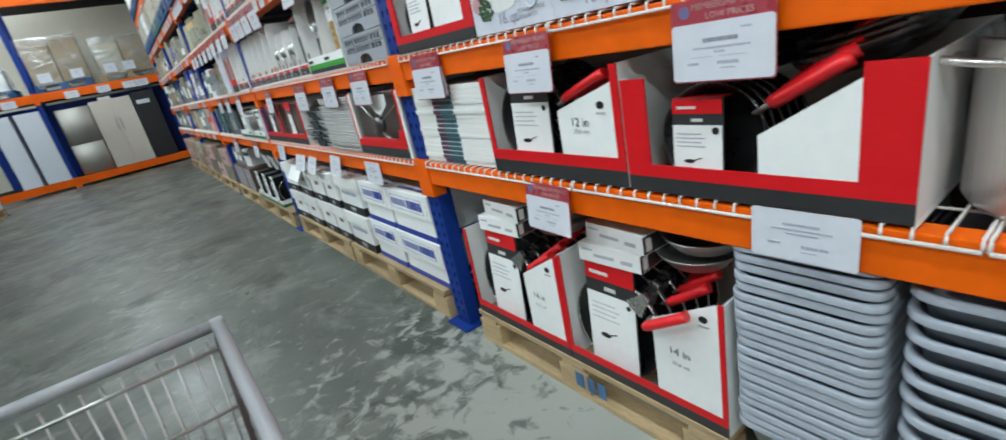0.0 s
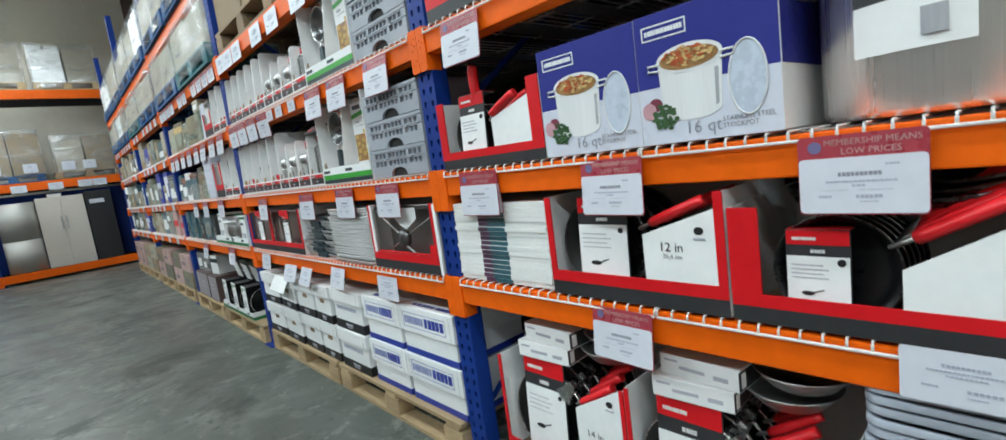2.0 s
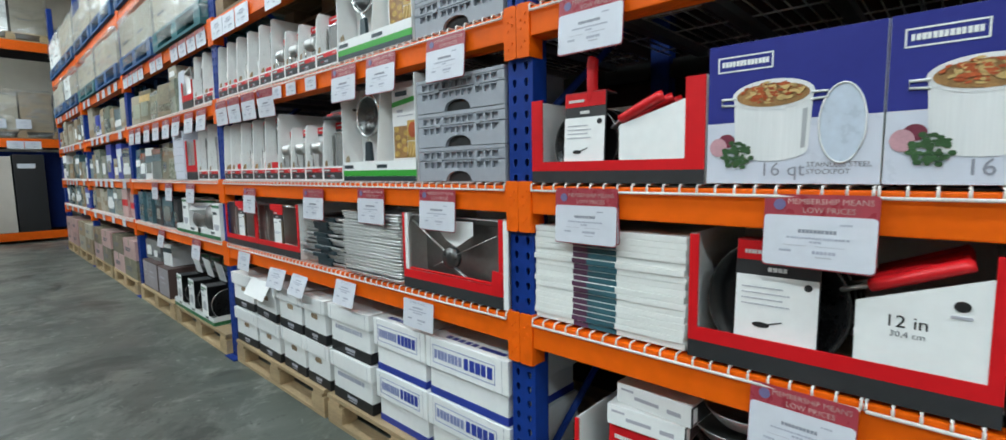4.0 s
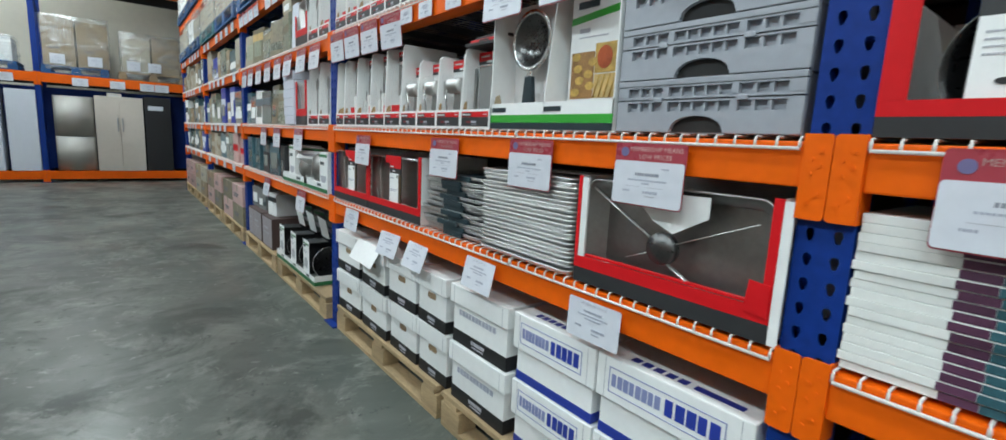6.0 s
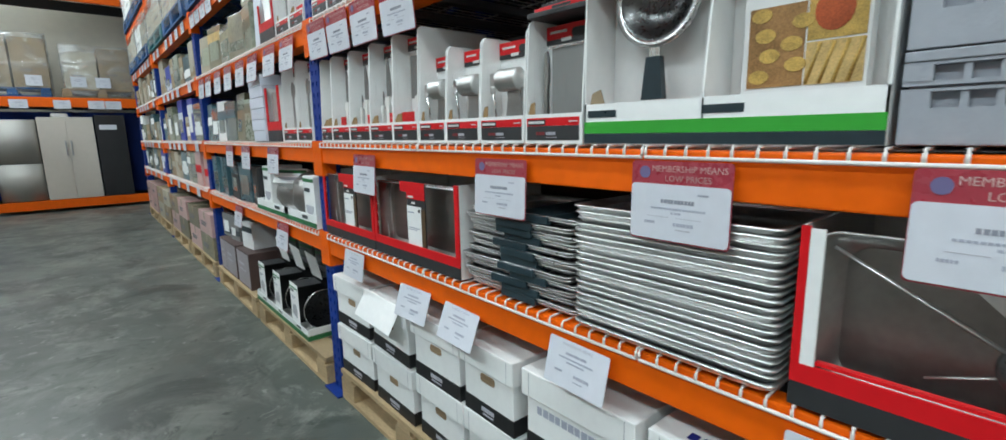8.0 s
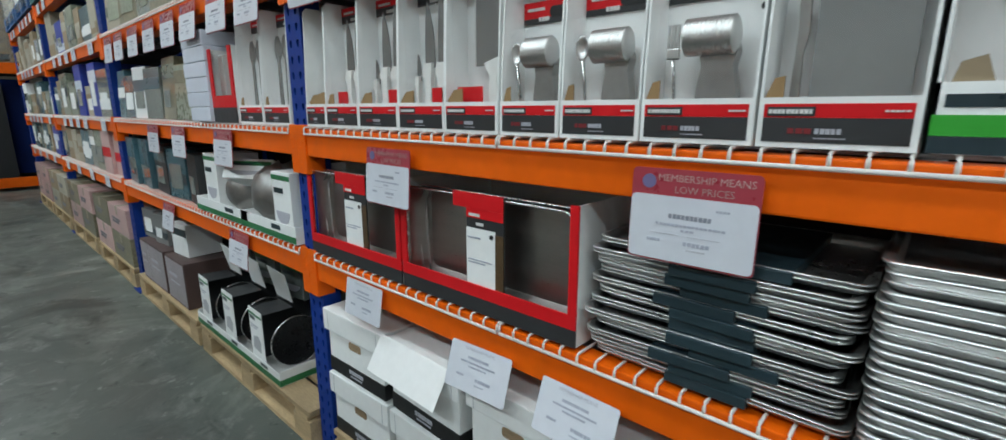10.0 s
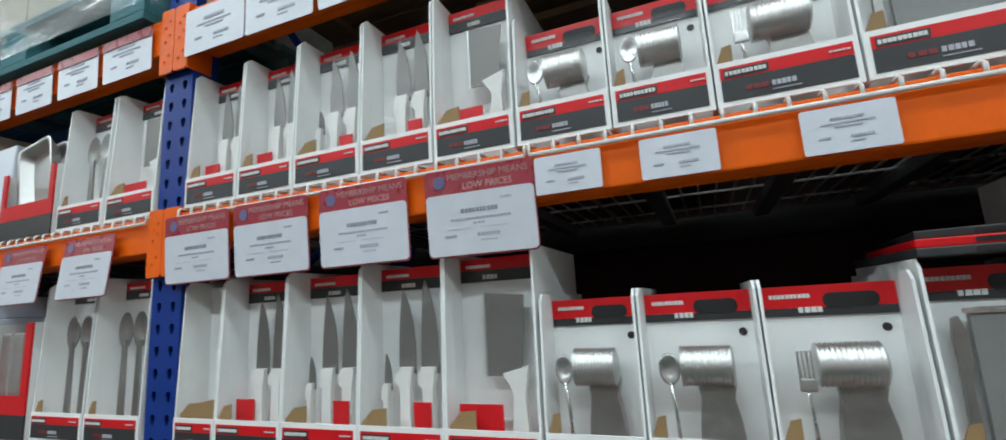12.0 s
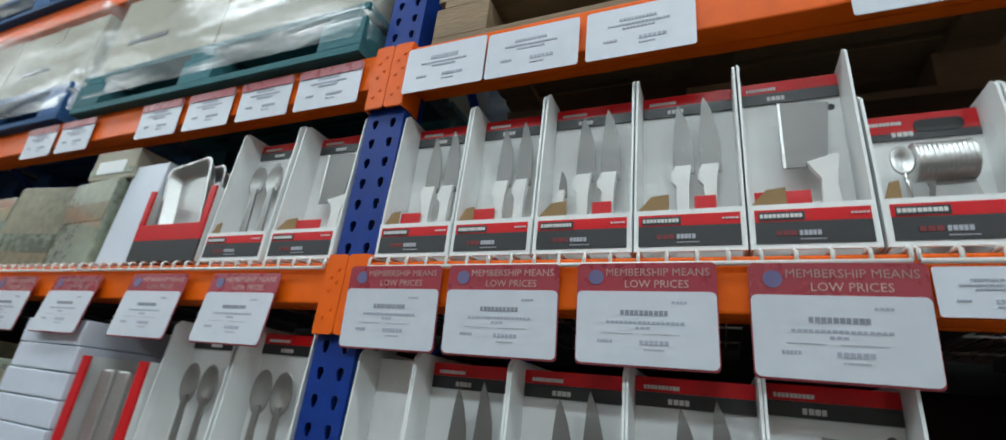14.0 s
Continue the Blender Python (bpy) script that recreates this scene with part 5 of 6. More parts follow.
def knife_cell(m, w, h, content, depth=0.078, header=True, flag=1):
    """One cell of a white cutlery display: printed lip, side walls, backing card, blister and its knives or cutlery."""
    c = thing("cutlery_display", m, "white display box with red lip holding " + {"knives": "white-handled knives", "cleaver": "a broad cleaver", "cutlery": "steel cutlery bundles", "spoons": "long steel spoons", "tool": "a wide steel turner", "empty": "nothing but a backing card"}[content], "display carton", "cutlery displays on the shelves")
    lip = 0.07
    full = 0.30
    part("lip", boxes((-w / 2 + 0.001, w / 2 - 0.001, 0, 0.004, 0, lip)), WHITE, c)
    part("lip_red", boxes((-w / 2 + 0.008, w / 2 - 0.008, -0.0012, 0.0, 0.042, 0.061)), RED, c, "red printed label")
    part("lip_dark", boxes((-w / 2 + 0.008, w / 2 - 0.008, -0.0012, 0.0, 0.008, 0.0418)), DARK, c, "charcoal printed label")
    part("lip_frame", boxes((-w / 2 + 0.013, -w / 2 + 0.013 + min(0.06, w * 0.4), -0.0022, -0.0012, 0.044, 0.057)), DARK, c)
    end = -w / 2 + 0.011 + min(0.06, w * 0.4)
    printed("lip_mark", [(-w / 2 + 0.015, end, 0.0475, 0.0535, 10), (w * 0.30, w * 0.44, 0.050, 0.0525, 5)], WHITE_IN, c, -0.0030, -0.0022)
    printed("lip_line", [(-w * 0.10, w * 0.07, 0.020, 0.0275, 5), (-w * 0.10, w * 0.10, 0.0135, 0.0150, 9)], PALE_INK, c, -0.0022, -0.0012)
    printed("lip_red_line", [(-w * 0.28, -w * 0.115, 0.020, 0.0275, 3)], DARK_RED, c, -0.0022, -0.0012)
    wall = [(0.001, 0.0), (full, 0.0), (full, h), (0.026, h), (0.014, h - 0.012), (0.004, lip + 0.05)]
    part("side_wall", side_slab(wall, -w / 2, -w / 2 + 0.004), WHITE, c)
    part("side_wall", side_slab(wall, w / 2 - 0.004, w / 2), WHITE, c)
    part("backing", boxes((-w / 2 + 0.004, w / 2 - 0.004, depth, depth + 0.003, 0, h - 0.012)), WHITE, c)
    rb = 0.032 if content in ("cutlery", "tool") else 0.022
    if header and content != "empty":
        q = part("header_red", boxes((-w / 2 + 0.005, w / 2 - 0.005, depth - 0.004, depth - 0.001, h - 0.012 - rb, h - 0.012)), RED, c, "red printed header")
        part("header_dark", boxes((-w / 2 + 0.005, w / 2 - 0.005, depth - 0.004, depth - 0.001, h - 0.056, h - 0.0122 - rb)), DARK, c, "charcoal printed header")
        printed("header_mark", [(-w * 0.40, -w * 0.10, h - 0.030, h - 0.024, 10), (-w * 0.2, -w * 0.02, h - 0.051, h - 0.043, 4)], WHITE_IN, q, depth - 0.0052, depth - 0.004)
    if header and content in ("cutlery", "tool"):
        # no opening is cut; a black slab stands for the dark inside the hole
        part("hang_hole_shade", slab(rounded(-w * 0.02, w * 0.36, h - 0.045, h - 0.024, 0.009), depth - 0.0052, depth - 0.0042), BLACK_INK, c)
    if content in ("cutlery", "cleaver"):
        part("mark", slab(oval(w * 0.38, h - 0.075, 0.006, 0.006, 12), depth - 0.0015, depth - 0.0002), BLACK_INK, c)
    if content == "empty":
        part("carton_flap", slab([(-w / 2 + 0.005, lip - 0.03), (w / 2 - 0.005, lip - 0.03), (w / 2 - 0.005, lip + 0.040), (-w * 0.02, lip + 0.030), (-w * 0.25, lip + 0.028), (-w / 2 + 0.005, lip + 0.006)], 0.012, 0.015), TAN, c, "torn brown cardboard flap")
        part("carton_strip", boxes((w / 2 - 0.034, w / 2 - 0.005, depth - 0.006, depth - 0.002, 0.02, h - 0.06)), BROWN, c)
    else:
        wide = w * (0.13 if content in ("cutlery", "tool", "spoons") else 0.30 if flag > 0 else 0.2)
        part("carton_scrap", slab([(-w / 2 + 0.005, lip - 0.01), (-w / 2 + 0.005 + wide, lip - 0.01), (-w / 2 + 0.005 + wide, lip + 0.030), (-w / 2 + 0.005 + wide * 0.45, lip + 0.027), (-w / 2 + 0.007, lip + 0.004)], 0.006, 0.008), TAN, c)
    dd = depth - 0.034
    if content == "knives":
        n = 2 if w < 0.17 or flag < 0 else 3
        for k in range(n):
            x = ((-0.05, 0.21) if n == 2 else (-0.30, -0.06, 0.21))[k] * w
            small = n == 3 and k == 0
            tall = (h - 0.085) * ((0.50 if small else 0.93) + (0.05 if k == n - 1 else 0.0))
            kn = thing("knife", m @ pose(x, dd, lip - 0.02), "kitchen knife with a white handle in a blister", "knife", "knives in displays")
            hw = w * (0.055 if small else 0.118)
            z0 = 0.075 if small else 0.105
            edge = [(-hw * 0.80, z0), (hw, z0)] + [(hw * (1 - 1.25 * u ** 3.2), z0 + (tall - z0) * u) for u in (0.35, 0.6, 0.78, 0.9, 1.0)] + [(-hw * (0.80 - 0.45 * u ** 2), z0 + (tall - z0) * u) for u in (0.92, 0.7, 0.4)]
            part("blade", slab(edge, 0.002, 0.004), BLADE, kn)
            grip = [(-hw * 0.62, 0.0), (hw * 0.66, 0.0), (hw * 0.50, z0 * 0.35), (hw * 0.52, z0 * 0.75), (hw * 0.72, z0 + 0.002), (hw * 0.76, z0 + 0.012), (-hw * 0.55, z0 + 0.012), (-hw * 0.98, z0 - 0.006), (-hw * 0.95, z0 - 0.016), (-hw * 0.50, z0 * 0.75), (-hw * 0.48, z0 * 0.35)]
            part("handle", slab(grip, -0.007, 0.0065), HANDLE, kn, "white plastic handle")
        if flag < 0:
            part("red_flag", boxes((-w * 0.36, -w * 0.08, dd - 0.012, dd - 0.010, lip - 0.01, lip + 0.036)), RED, c)
        elif flag > 0:
            part("red_flag", boxes((w * 0.06, w * 0.26, dd - 0.012, dd - 0.010, lip - 0.01, lip + 0.036)), RED, c)
    elif content == "cleaver":
        kn = thing("cleaver", m @ pose(w * 0.04, dd, lip - 0.02), "broad steel cleaver with a white handle in its display", "cleaver")
        part("blade", slab([(-w * 0.15, 0.10), (w * 0.20, 0.10), (w * 0.26, 0.19), (w * 0.28, h - 0.135), (-w * 0.15, h - 0.128)], 0.0, 0.003), BLADE, kn)
        part("blade_edge", slab([(-w * 0.175, 0.10), (-w * 0.152, 0.10), (-w * 0.152, h - 0.128), (-w * 0.175, h - 0.127)], -0.0005, 0.003), STEEL, kn, "ground bright edge")
        part("handle", slab([(w * 0.10, 0.0), (w * 0.27, 0.0), (w * 0.25, 0.07), (w * 0.30, 0.118), (w * 0.02, 0.105), (w * 0.13, 0.075)], -0.008, 0.005), HANDLE, kn)
        part("red_flag", boxes((-w * 0.42, w * 0.06, dd - 0.012, dd - 0.010, lip - 0.01, lip + 0.035)), RED, c)
    elif content == "cutlery":
        kn = thing("cutlery_bundle", m @ pose(-0.006, dd, lip - 0.03), "bundle of steel cutlery bent over a grey insert", "cutlery", "cutlery bundles")
        top = h - lip - 0.055
        sheet = [(-w * 0.05, 0.0), (w * 0.33, 0.0), (w * 0.31, top * 0.28), (w * 0.27, top * 0.5), (w * 0.30, top * 0.64), (w * 0.28, top * 0.72), (-w * 0.08, top * 0.72), (-w * 0.02, top * 0.62), (0.0, top * 0.5), (-w * 0.03, top * 0.28)]
        part("handle_sheaf", slab(sheet, -0.012, 0.012), DULL, kn, "dense sheaf of steel handles")
        rings, count = [], 13
        for k in range(count):
            x = -w * 0.13 + w * 0.40 * k / (count - 1)
            rings += [(0.024, x - w * 0.012), (0.0262, x), (0.0245, x + w * 0.012)]
        roll = lathe([(0, -w * 0.15)] + rings + [(0.018, w * 0.30), (0.0, w * 0.30)], 20)
        part("bowl_roll", moved(roll, pose(0.0, -0.014, top - 0.034, 0, 90) @ Matrix.Diagonal((1.15, 1, 1, 1))), STEEL, kn, "row of nested bright bowls")
        piece = bmesh.new()
        tube(piece, [(-w * 0.235, -0.028, top - 0.055), (-w * 0.215, -0.024, top * 0.4), (-w * 0.205, -0.02, 0.0)], 0.0042, 6, flat=0.6)
        front = part("front_piece", piece, BRIGHT, kn, "single bright piece in front")
        if w > 0.175:
            tines = bmesh.new()
            for q in range(4):
                part("tine", boxes((-w * 0.275 + 0.0052 * q, -w * 0.275 + 0.0052 * q + 0.0030, -0.032, -0.028, top - 0.050, top - 0.014)), SHEET_WORN, front)
            box(tines, -w * 0.28, -w * 0.28 + 0.021, -0.032, -0.027, top - 0.068, top - 0.049, bevel=0.003)
            part("fork_head", tines, SHEET_WORN, front)
        else:
            part("spoon_bowl", moved(lathe([(0, -0.008), (0.010, -0.006), (0.016, 0.0), (0.0135, 0.001), (0.008, -0.004), (0, -0.005)], 20), pose(-w * 0.235, -0.030, top - 0.036, 90) @ Matrix.Diagonal((0.95, 1.45, 1, 1))), SHEET_WORN, front)
    elif content == "spoons":
        for k in range(2):
            kn = thing("serving_spoon", m @ pose((-0.18 + 0.28 * k) * w, dd, lip - 0.03), "long steel serving spoon in a clear blister", "spoon", "serving spoons")
            top = h - lip - 0.06
            part("bowl", moved(lathe([(0, -0.010), (0.018, -0.008), (0.029, 0.0), (0.026, 0.0), (0.016, -0.005), (0, -0.007)], 20), pose(0, 0, top - 0.045, 90) @ Matrix.Diagonal((1, 1.55, 1, 1))), DULL, kn)
            part("stem", slab([(-0.012, 0.0), (0.012, 0.0), (0.007, top - 0.07), (-0.007, top - 0.07)], -0.003, 0.002), DULL, kn)
    elif content == "tool":
        kn = thing("turner", m @ pose(0.008, dd, lip - 0.03), "wide grey steel turner in a clear pack", "turner")
        part("blade", slab(rounded(-w * 0.26, w * 0.36, 0.0, h - lip - 0.035, 0.012), 0.0, 0.01), GREYCARD, kn)
        part("edge", boxes((-w * 0.30, w * 0.40, -0.004, 0.0, h - lip - 0.042, h - lip - 0.036)), BRIGHT, kn)
        blade = [(-w * 0.39, 0.0), (-w * 0.32, 0.0), (-w * 0.325, 0.09), (-w * 0.30, 0.12), (-w * 0.31, h - lip - 0.06), (-w * 0.335, h - lip - 0.045), (-w * 0.37, h - lip - 0.048), (-w * 0.385, h - lip - 0.07), (-w * 0.375, 0.12)]
        part("stem", slab(blade, -0.006, 0.002), DULL, kn, "plain steel table knife")
    if content != "empty":
        bm = bmesh.new()
        rows = []
        for i, y in ((0.0, depth - 0.002), (0.004, depth - 0.062), (0.012, depth - 0.068)):
            rows.append([bm.verts.new((x, y, z)) for x, z in rounded(-w / 2 + 0.012 + i, w / 2 - 0.012 - i, 0.03 + i, h - 0.065 - i, 0.012, 3)])
        for a, e in zip(rows, rows[1:]):
            for q in range(len(a)):
                bm.faces.new((a[q], a[(q + 1) % len(a)], e[(q + 1) % len(a)], e[q])).smooth = True
        bm.faces.new(rows[-1])
        bmesh.ops.recalc_face_normals(bm, faces=bm.faces)
        b = part("blister", bm, BLISTER, c, "clear plastic blister")
        b.visible_shadow = False
    return c


CELLS3 = ((4.546, 4.42, "empty", 0.365), (4.42, 4.237, "knives", 0.365), (4.237, 4.05, "knives", 0.365), (4.05, 3.868, "knives", 0.368), (3.868, 3.695, "cleaver", 0.372), (3.69, 3.535, "cutlery", 0.285), (3.533, 3.366, "cutlery", 0.285), (3.364, 3.182, "cutlery", 0.285), (3.178, 2.99, "tool", 0.298))
CELLS4 = ((4.548, 4.379, "knives", 0.345), (4.377, 4.215, "knives", 0.345), (4.213, 4.041, "knives", 0.348), (4.039, 3.872, "knives", 0.348), (3.87, 3.708, "cleaver", 0.35), (3.704, 3.54, "cutlery", 0.255), (3.538, 3.384, "cutlery", 0.255), (3.382, 3.195, "cutlery", 0.255), (3.192, 2.99, "tool", 0.265))
for level, cells in ((3, CELLS3), (4, CELLS4)):
    for a, c, kind, h in cells:
        knife_cell(right((a + c) / 2, SHELF[level] + 0.001, RX + 0.006), a - c - 0.001, h, kind, flag=-1 if a > 4.3 else 1)
for k in range(3):
    pack = thing("turner_pack", right(3.085 - 0.006 * k, SHELF[3] + 0.3 + 0.0125 * k, RX + 0.02 + 0.012 * k, 3 - 4 * k), "red and charcoal carded pack lying on the displays", "package")
    part("card", boxes((-0.092, 0.092, 0, 0.24, 0, 0.012), bevel=0.002), RED if k % 2 else DARK, pack)
    part("hanger_slot", slab(rounded(-0.03, 0.03, 0.003, 0.009, 0.002), -0.0012, 0.0), BLACK_INK, pack)

# ---- third bay ----


def wrapped(m, w, d, h, boxes_list, label, film=True):
    """Cartons on a pallet inside crumpled stretch film."""
    for bx, bz, bw, bh, material, dep in boxes_list:
        carton(m @ pose(bx, 0.02, bz), bw, dep, bh, material, label + ", shrink-wrapped on a pallet", "wrapped cartons", print_bars=1 if bw > 0.4 else 0)
    if film:
        bm = bmesh.new()
        n = 14
        rng = random.Random(int(w * 100 + h * 37))
        rings = []
        for k in range(n + 1):
            z = -0.11 + (h + 0.11) * k / n
            ring = []
            for x, y in rounded(-w / 2 - 0.015, w / 2 + 0.015, 0.0, d + 0.03, 0.05, 3):
                ring.append(bm.verts.new((x + rng.uniform(-0.008, 0.008), y + rng.uniform(-0.008, 0.008), z + rng.uniform(-0.006, 0.006))))
            rings.append(ring)
        for a, c in zip(rings, rings[1:]):
            for i in range(len(a)):
                bm.faces.new((a[i], a[(i + 1) % len(a)], c[(i + 1) % len(a)], c[i])).smooth = True
        bm.faces.new(rings[-1])
        ob = single("stretch_film", bm, CLEAR, m, "crumpled clear stretch film round the cartons", "stretch film")
        ob.visible_shadow = False


def package(m, w, d, h, material, label, band=None, window=None, rng=random.Random(2)):
    """A small retail pack: bevelled carton with a coloured band and a pale label."""
    c = thing("package", m, label, "package", "packs on the shelves")
    part("body", boxes((-w / 2, w / 2, 0, d, 0, h), bevel=0.004), material, c)
    if band:
        z = h * rng.uniform(0.05, 0.7)
        part("band", boxes((-w / 2 + 0.002, w / 2 - 0.002, -0.0015, 0.0, z, z + h * 0.22)), band, c)
    if window:
        part("label", slab(rounded(-w * 0.34, w * rng.uniform(0.1, 0.36), h * 0.2, h * rng.uniform(0.45, 0.7), 0.006), -0.003, -0.0015), window, c)
    return c


# shelf three
knife_cell(right(4.765, SHELF[3] + 0.001, RX + 0.006), 0.205, 0.40, "spoons")
knife_cell(right(4.985, SHELF[3] + 0.001, RX + 0.006), 0.215, 0.40, "spoons")
tray_carton(right(5.235, SHELF[3] + 0.001, RX + 0.0), 0.25, 0.30, 0.3, "narrow red display carton with steel trays", lip=0.11, post=0.03)
for k in range(2):
    single("steel_tray", boxes((-0.07 + 0.06 * k, -0.02 + 0.06 * k, 0, 0.22, 0, 0.27), bevel=0.006), STEEL, right(5.235, SHELF[3] + 0.006, RX + 0.02), "steel tray standing on edge in a red carton", "tray", "steel trays")
for k in range(6):
    package(right(5.51 + random.uniform(-0.006, 0.006), SHELF[3] + 0.002 + 0.064 * k, RX - 0.01, random.uniform(-2, 2)), 0.28, 0.26, 0.062, LILAC, "small bluish-white carton in a stack of six")
for y, w, h, m_, b, l in ((5.80, 0.25, 0.27, MINT, OLIVEPACK, None), (6.07, 0.24, 0.32, OLIVEPACK, MINT, GLASSY), (6.35, 0.24, 0.28, GLASSY, AQUA, None), (6.62, 0.22, 0.30, WHITE, AQUA, GLASSY), (6.88, 0.24, 0.26, GLASSY, None, WHITE), (7.09, 0.2, 0.3, AQUA, WHITE, None)):
    package(right(y, SHELF[3] + 0.002, RX + 0.02, random.uniform(-6, 6), random.uniform(-4, 0)), w, 0.3, h, m_, "clear pack of kitchenware with a printed band", b, l)
# shelf two: green edged trays of mixing bowls
for y, w in ((5.42, 0.62), (4.93, 0.50)):
    c = thing("bowl_tray", right(y, SHELF[2] + 0.001, RX - 0.005), "low white tray with a green edge for mixing bowls", "display carton")
    part("lip", boxes((-w / 2, w / 2, 0, 0.004, 0, 0.065), (-w / 2, -w / 2 + 0.004, 0.004, 0.36, 0, 0.065), (w / 2 - 0.004, w / 2, 0.004, 0.36, 0, 0.065)), WHITE, c)
    part("base", boxes((-w / 2 + 0.004, w / 2 - 0.004, 0.004, 0.36, 0, 0.005)), WHITE_IN, c)
    part("green_edge", boxes((-w / 2, w / 2, -0.0015, 0.0, 0.002, 0.026)), DEEP_GREEN, c, "green printed edge")
    part("emblem", boxes((w * 0.1, w * 0.25, -0.0015, 0.0, 0.036, 0.054)), SLATE, c)


def bowl_box(m, w, d, h, label, stock=WHITE):
    c = thing("bowl_box", m, label, "carton", "bowl cartons")
    part("body", boxes((-w / 2, w / 2, 0, d, 0, h), bevel=0.003), stock, c)
    part("edge", boxes((-w / 2 + 0.001, w / 2 - 0.001, -0.0015, 0.0, h - 0.03, h - 0.012)), DEEP_GREEN, c)
    part("picture", slab(oval(0.0, h * 0.40, w * 0.36, h * 0.20, 20, 180, 360) , -0.0016, 0.0), PALE_INK, c, "printed steel bowl")
    part("emblem", boxes((-w * 0.4, w * 0.1, -0.0016, 0.0, h * 0.68, h * 0.76)), SLATE, c)
    return c


def bowl(m, r, label):
    b = thing("mixing_bowl", m, label, "mixing bowl", "steel mixing bowls")
    part("shell", lathe([(0, 0), (r * 0.5, 0.004), (r * 0.85, r * 0.35), (r, r * 0.72), (r * 1.03, r * 0.73), (r * 0.99, r * 0.70), (r * 0.83, r * 0.36), (r * 0.48, 0.009), (0, 0.006)], 36), DULL, b)
    return b


bowl_box(right(5.60, SHELF[2] + 0.007, RX + 0.03), 0.16, 0.2, 0.27, "white green-edged bowl carton standing in a tray")
bowl_box(right(4.80, SHELF[2] + 0.007, RX + 0.01), 0.15, 0.2, 0.25, "white green-edged bowl carton standing in a tray")
bowl_box(right(5.19, SHELF[2] + 0.195, RX + 0.03, 24, -24), 0.25, 0.13, 0.09, "white green-edged bowl carton tipped over in its tray")
for y, dx, r, tilt, turn in ((5.13, 0.035, 0.135, -96, -14), (5.10, 0.075, 0.135, -98, -10), (4.94, 0.06, 0.10, -94, -22), (5.42, 0.05, 0.11, -95, 8)):
    bowl(right(y, SHELF[2] + 0.006 + r * 1.02, RX + dx, turn) @ pose(0, 0, 0, tilt), r, "bright steel mixing bowl on its side in a tray")
for y, w, h, m_, b in ((5.84, 0.2, 0.26, DARK, None), (6.1, 0.24, 0.27, AQUA, SLATE), (6.4, 0.3, 0.28, DARK, AQUA), (6.75, 0.3, 0.3, AQUA, GLASSY), (7.07, 0.28, 0.3, AQUA, GLASSY)):
    package(right(y, SHELF[2] + 0.002, RX + 0.02, random.uniform(-6, 6)), w, 0.3, h, m_, "dark teal boxed kitchenware on the shelf", b, GLASSY)
# floor
for py in (6.6, 5.3):
    pallet(right(py, 0.0, RX - 0.02), 1.24, 1.0, PINE, "bare pine pallet under boxed pots")
w = 1.02
tray = thing("pot_tray", right(5.45, 0.156, RX - 0.012), "long low white tray with a green edge on a pallet", "display carton")
part("lip", boxes((-w / 2, w / 2, 0, 0.004, 0, 0.062), (-w / 2, -w / 2 + 0.004, 0.004, 0.45, 0, 0.07), (w / 2 - 0.004, w / 2, 0.004, 0.45, 0, 0.07)), WHITE, tray)
part("base", boxes((-w / 2 + 0.004, w / 2 - 0.004, 0.004, 0.45, 0, 0.005)), WHITE_IN, tray)
part("green_edge", boxes((-w / 2, w / 2, -0.0015, 0.0, 0.002, 0.030), (w / 2, w / 2 + 0.0015, 0.0, 0.45, 0.002, 0.030)), DEEP_GREEN, tray, "green printed edge")
for x in (-0.36, -0.02, 0.32):
    part("emblem", boxes((x, x + 0.07, -0.0015, 0.0, 0.038, 0.052)), SLATE, tray)


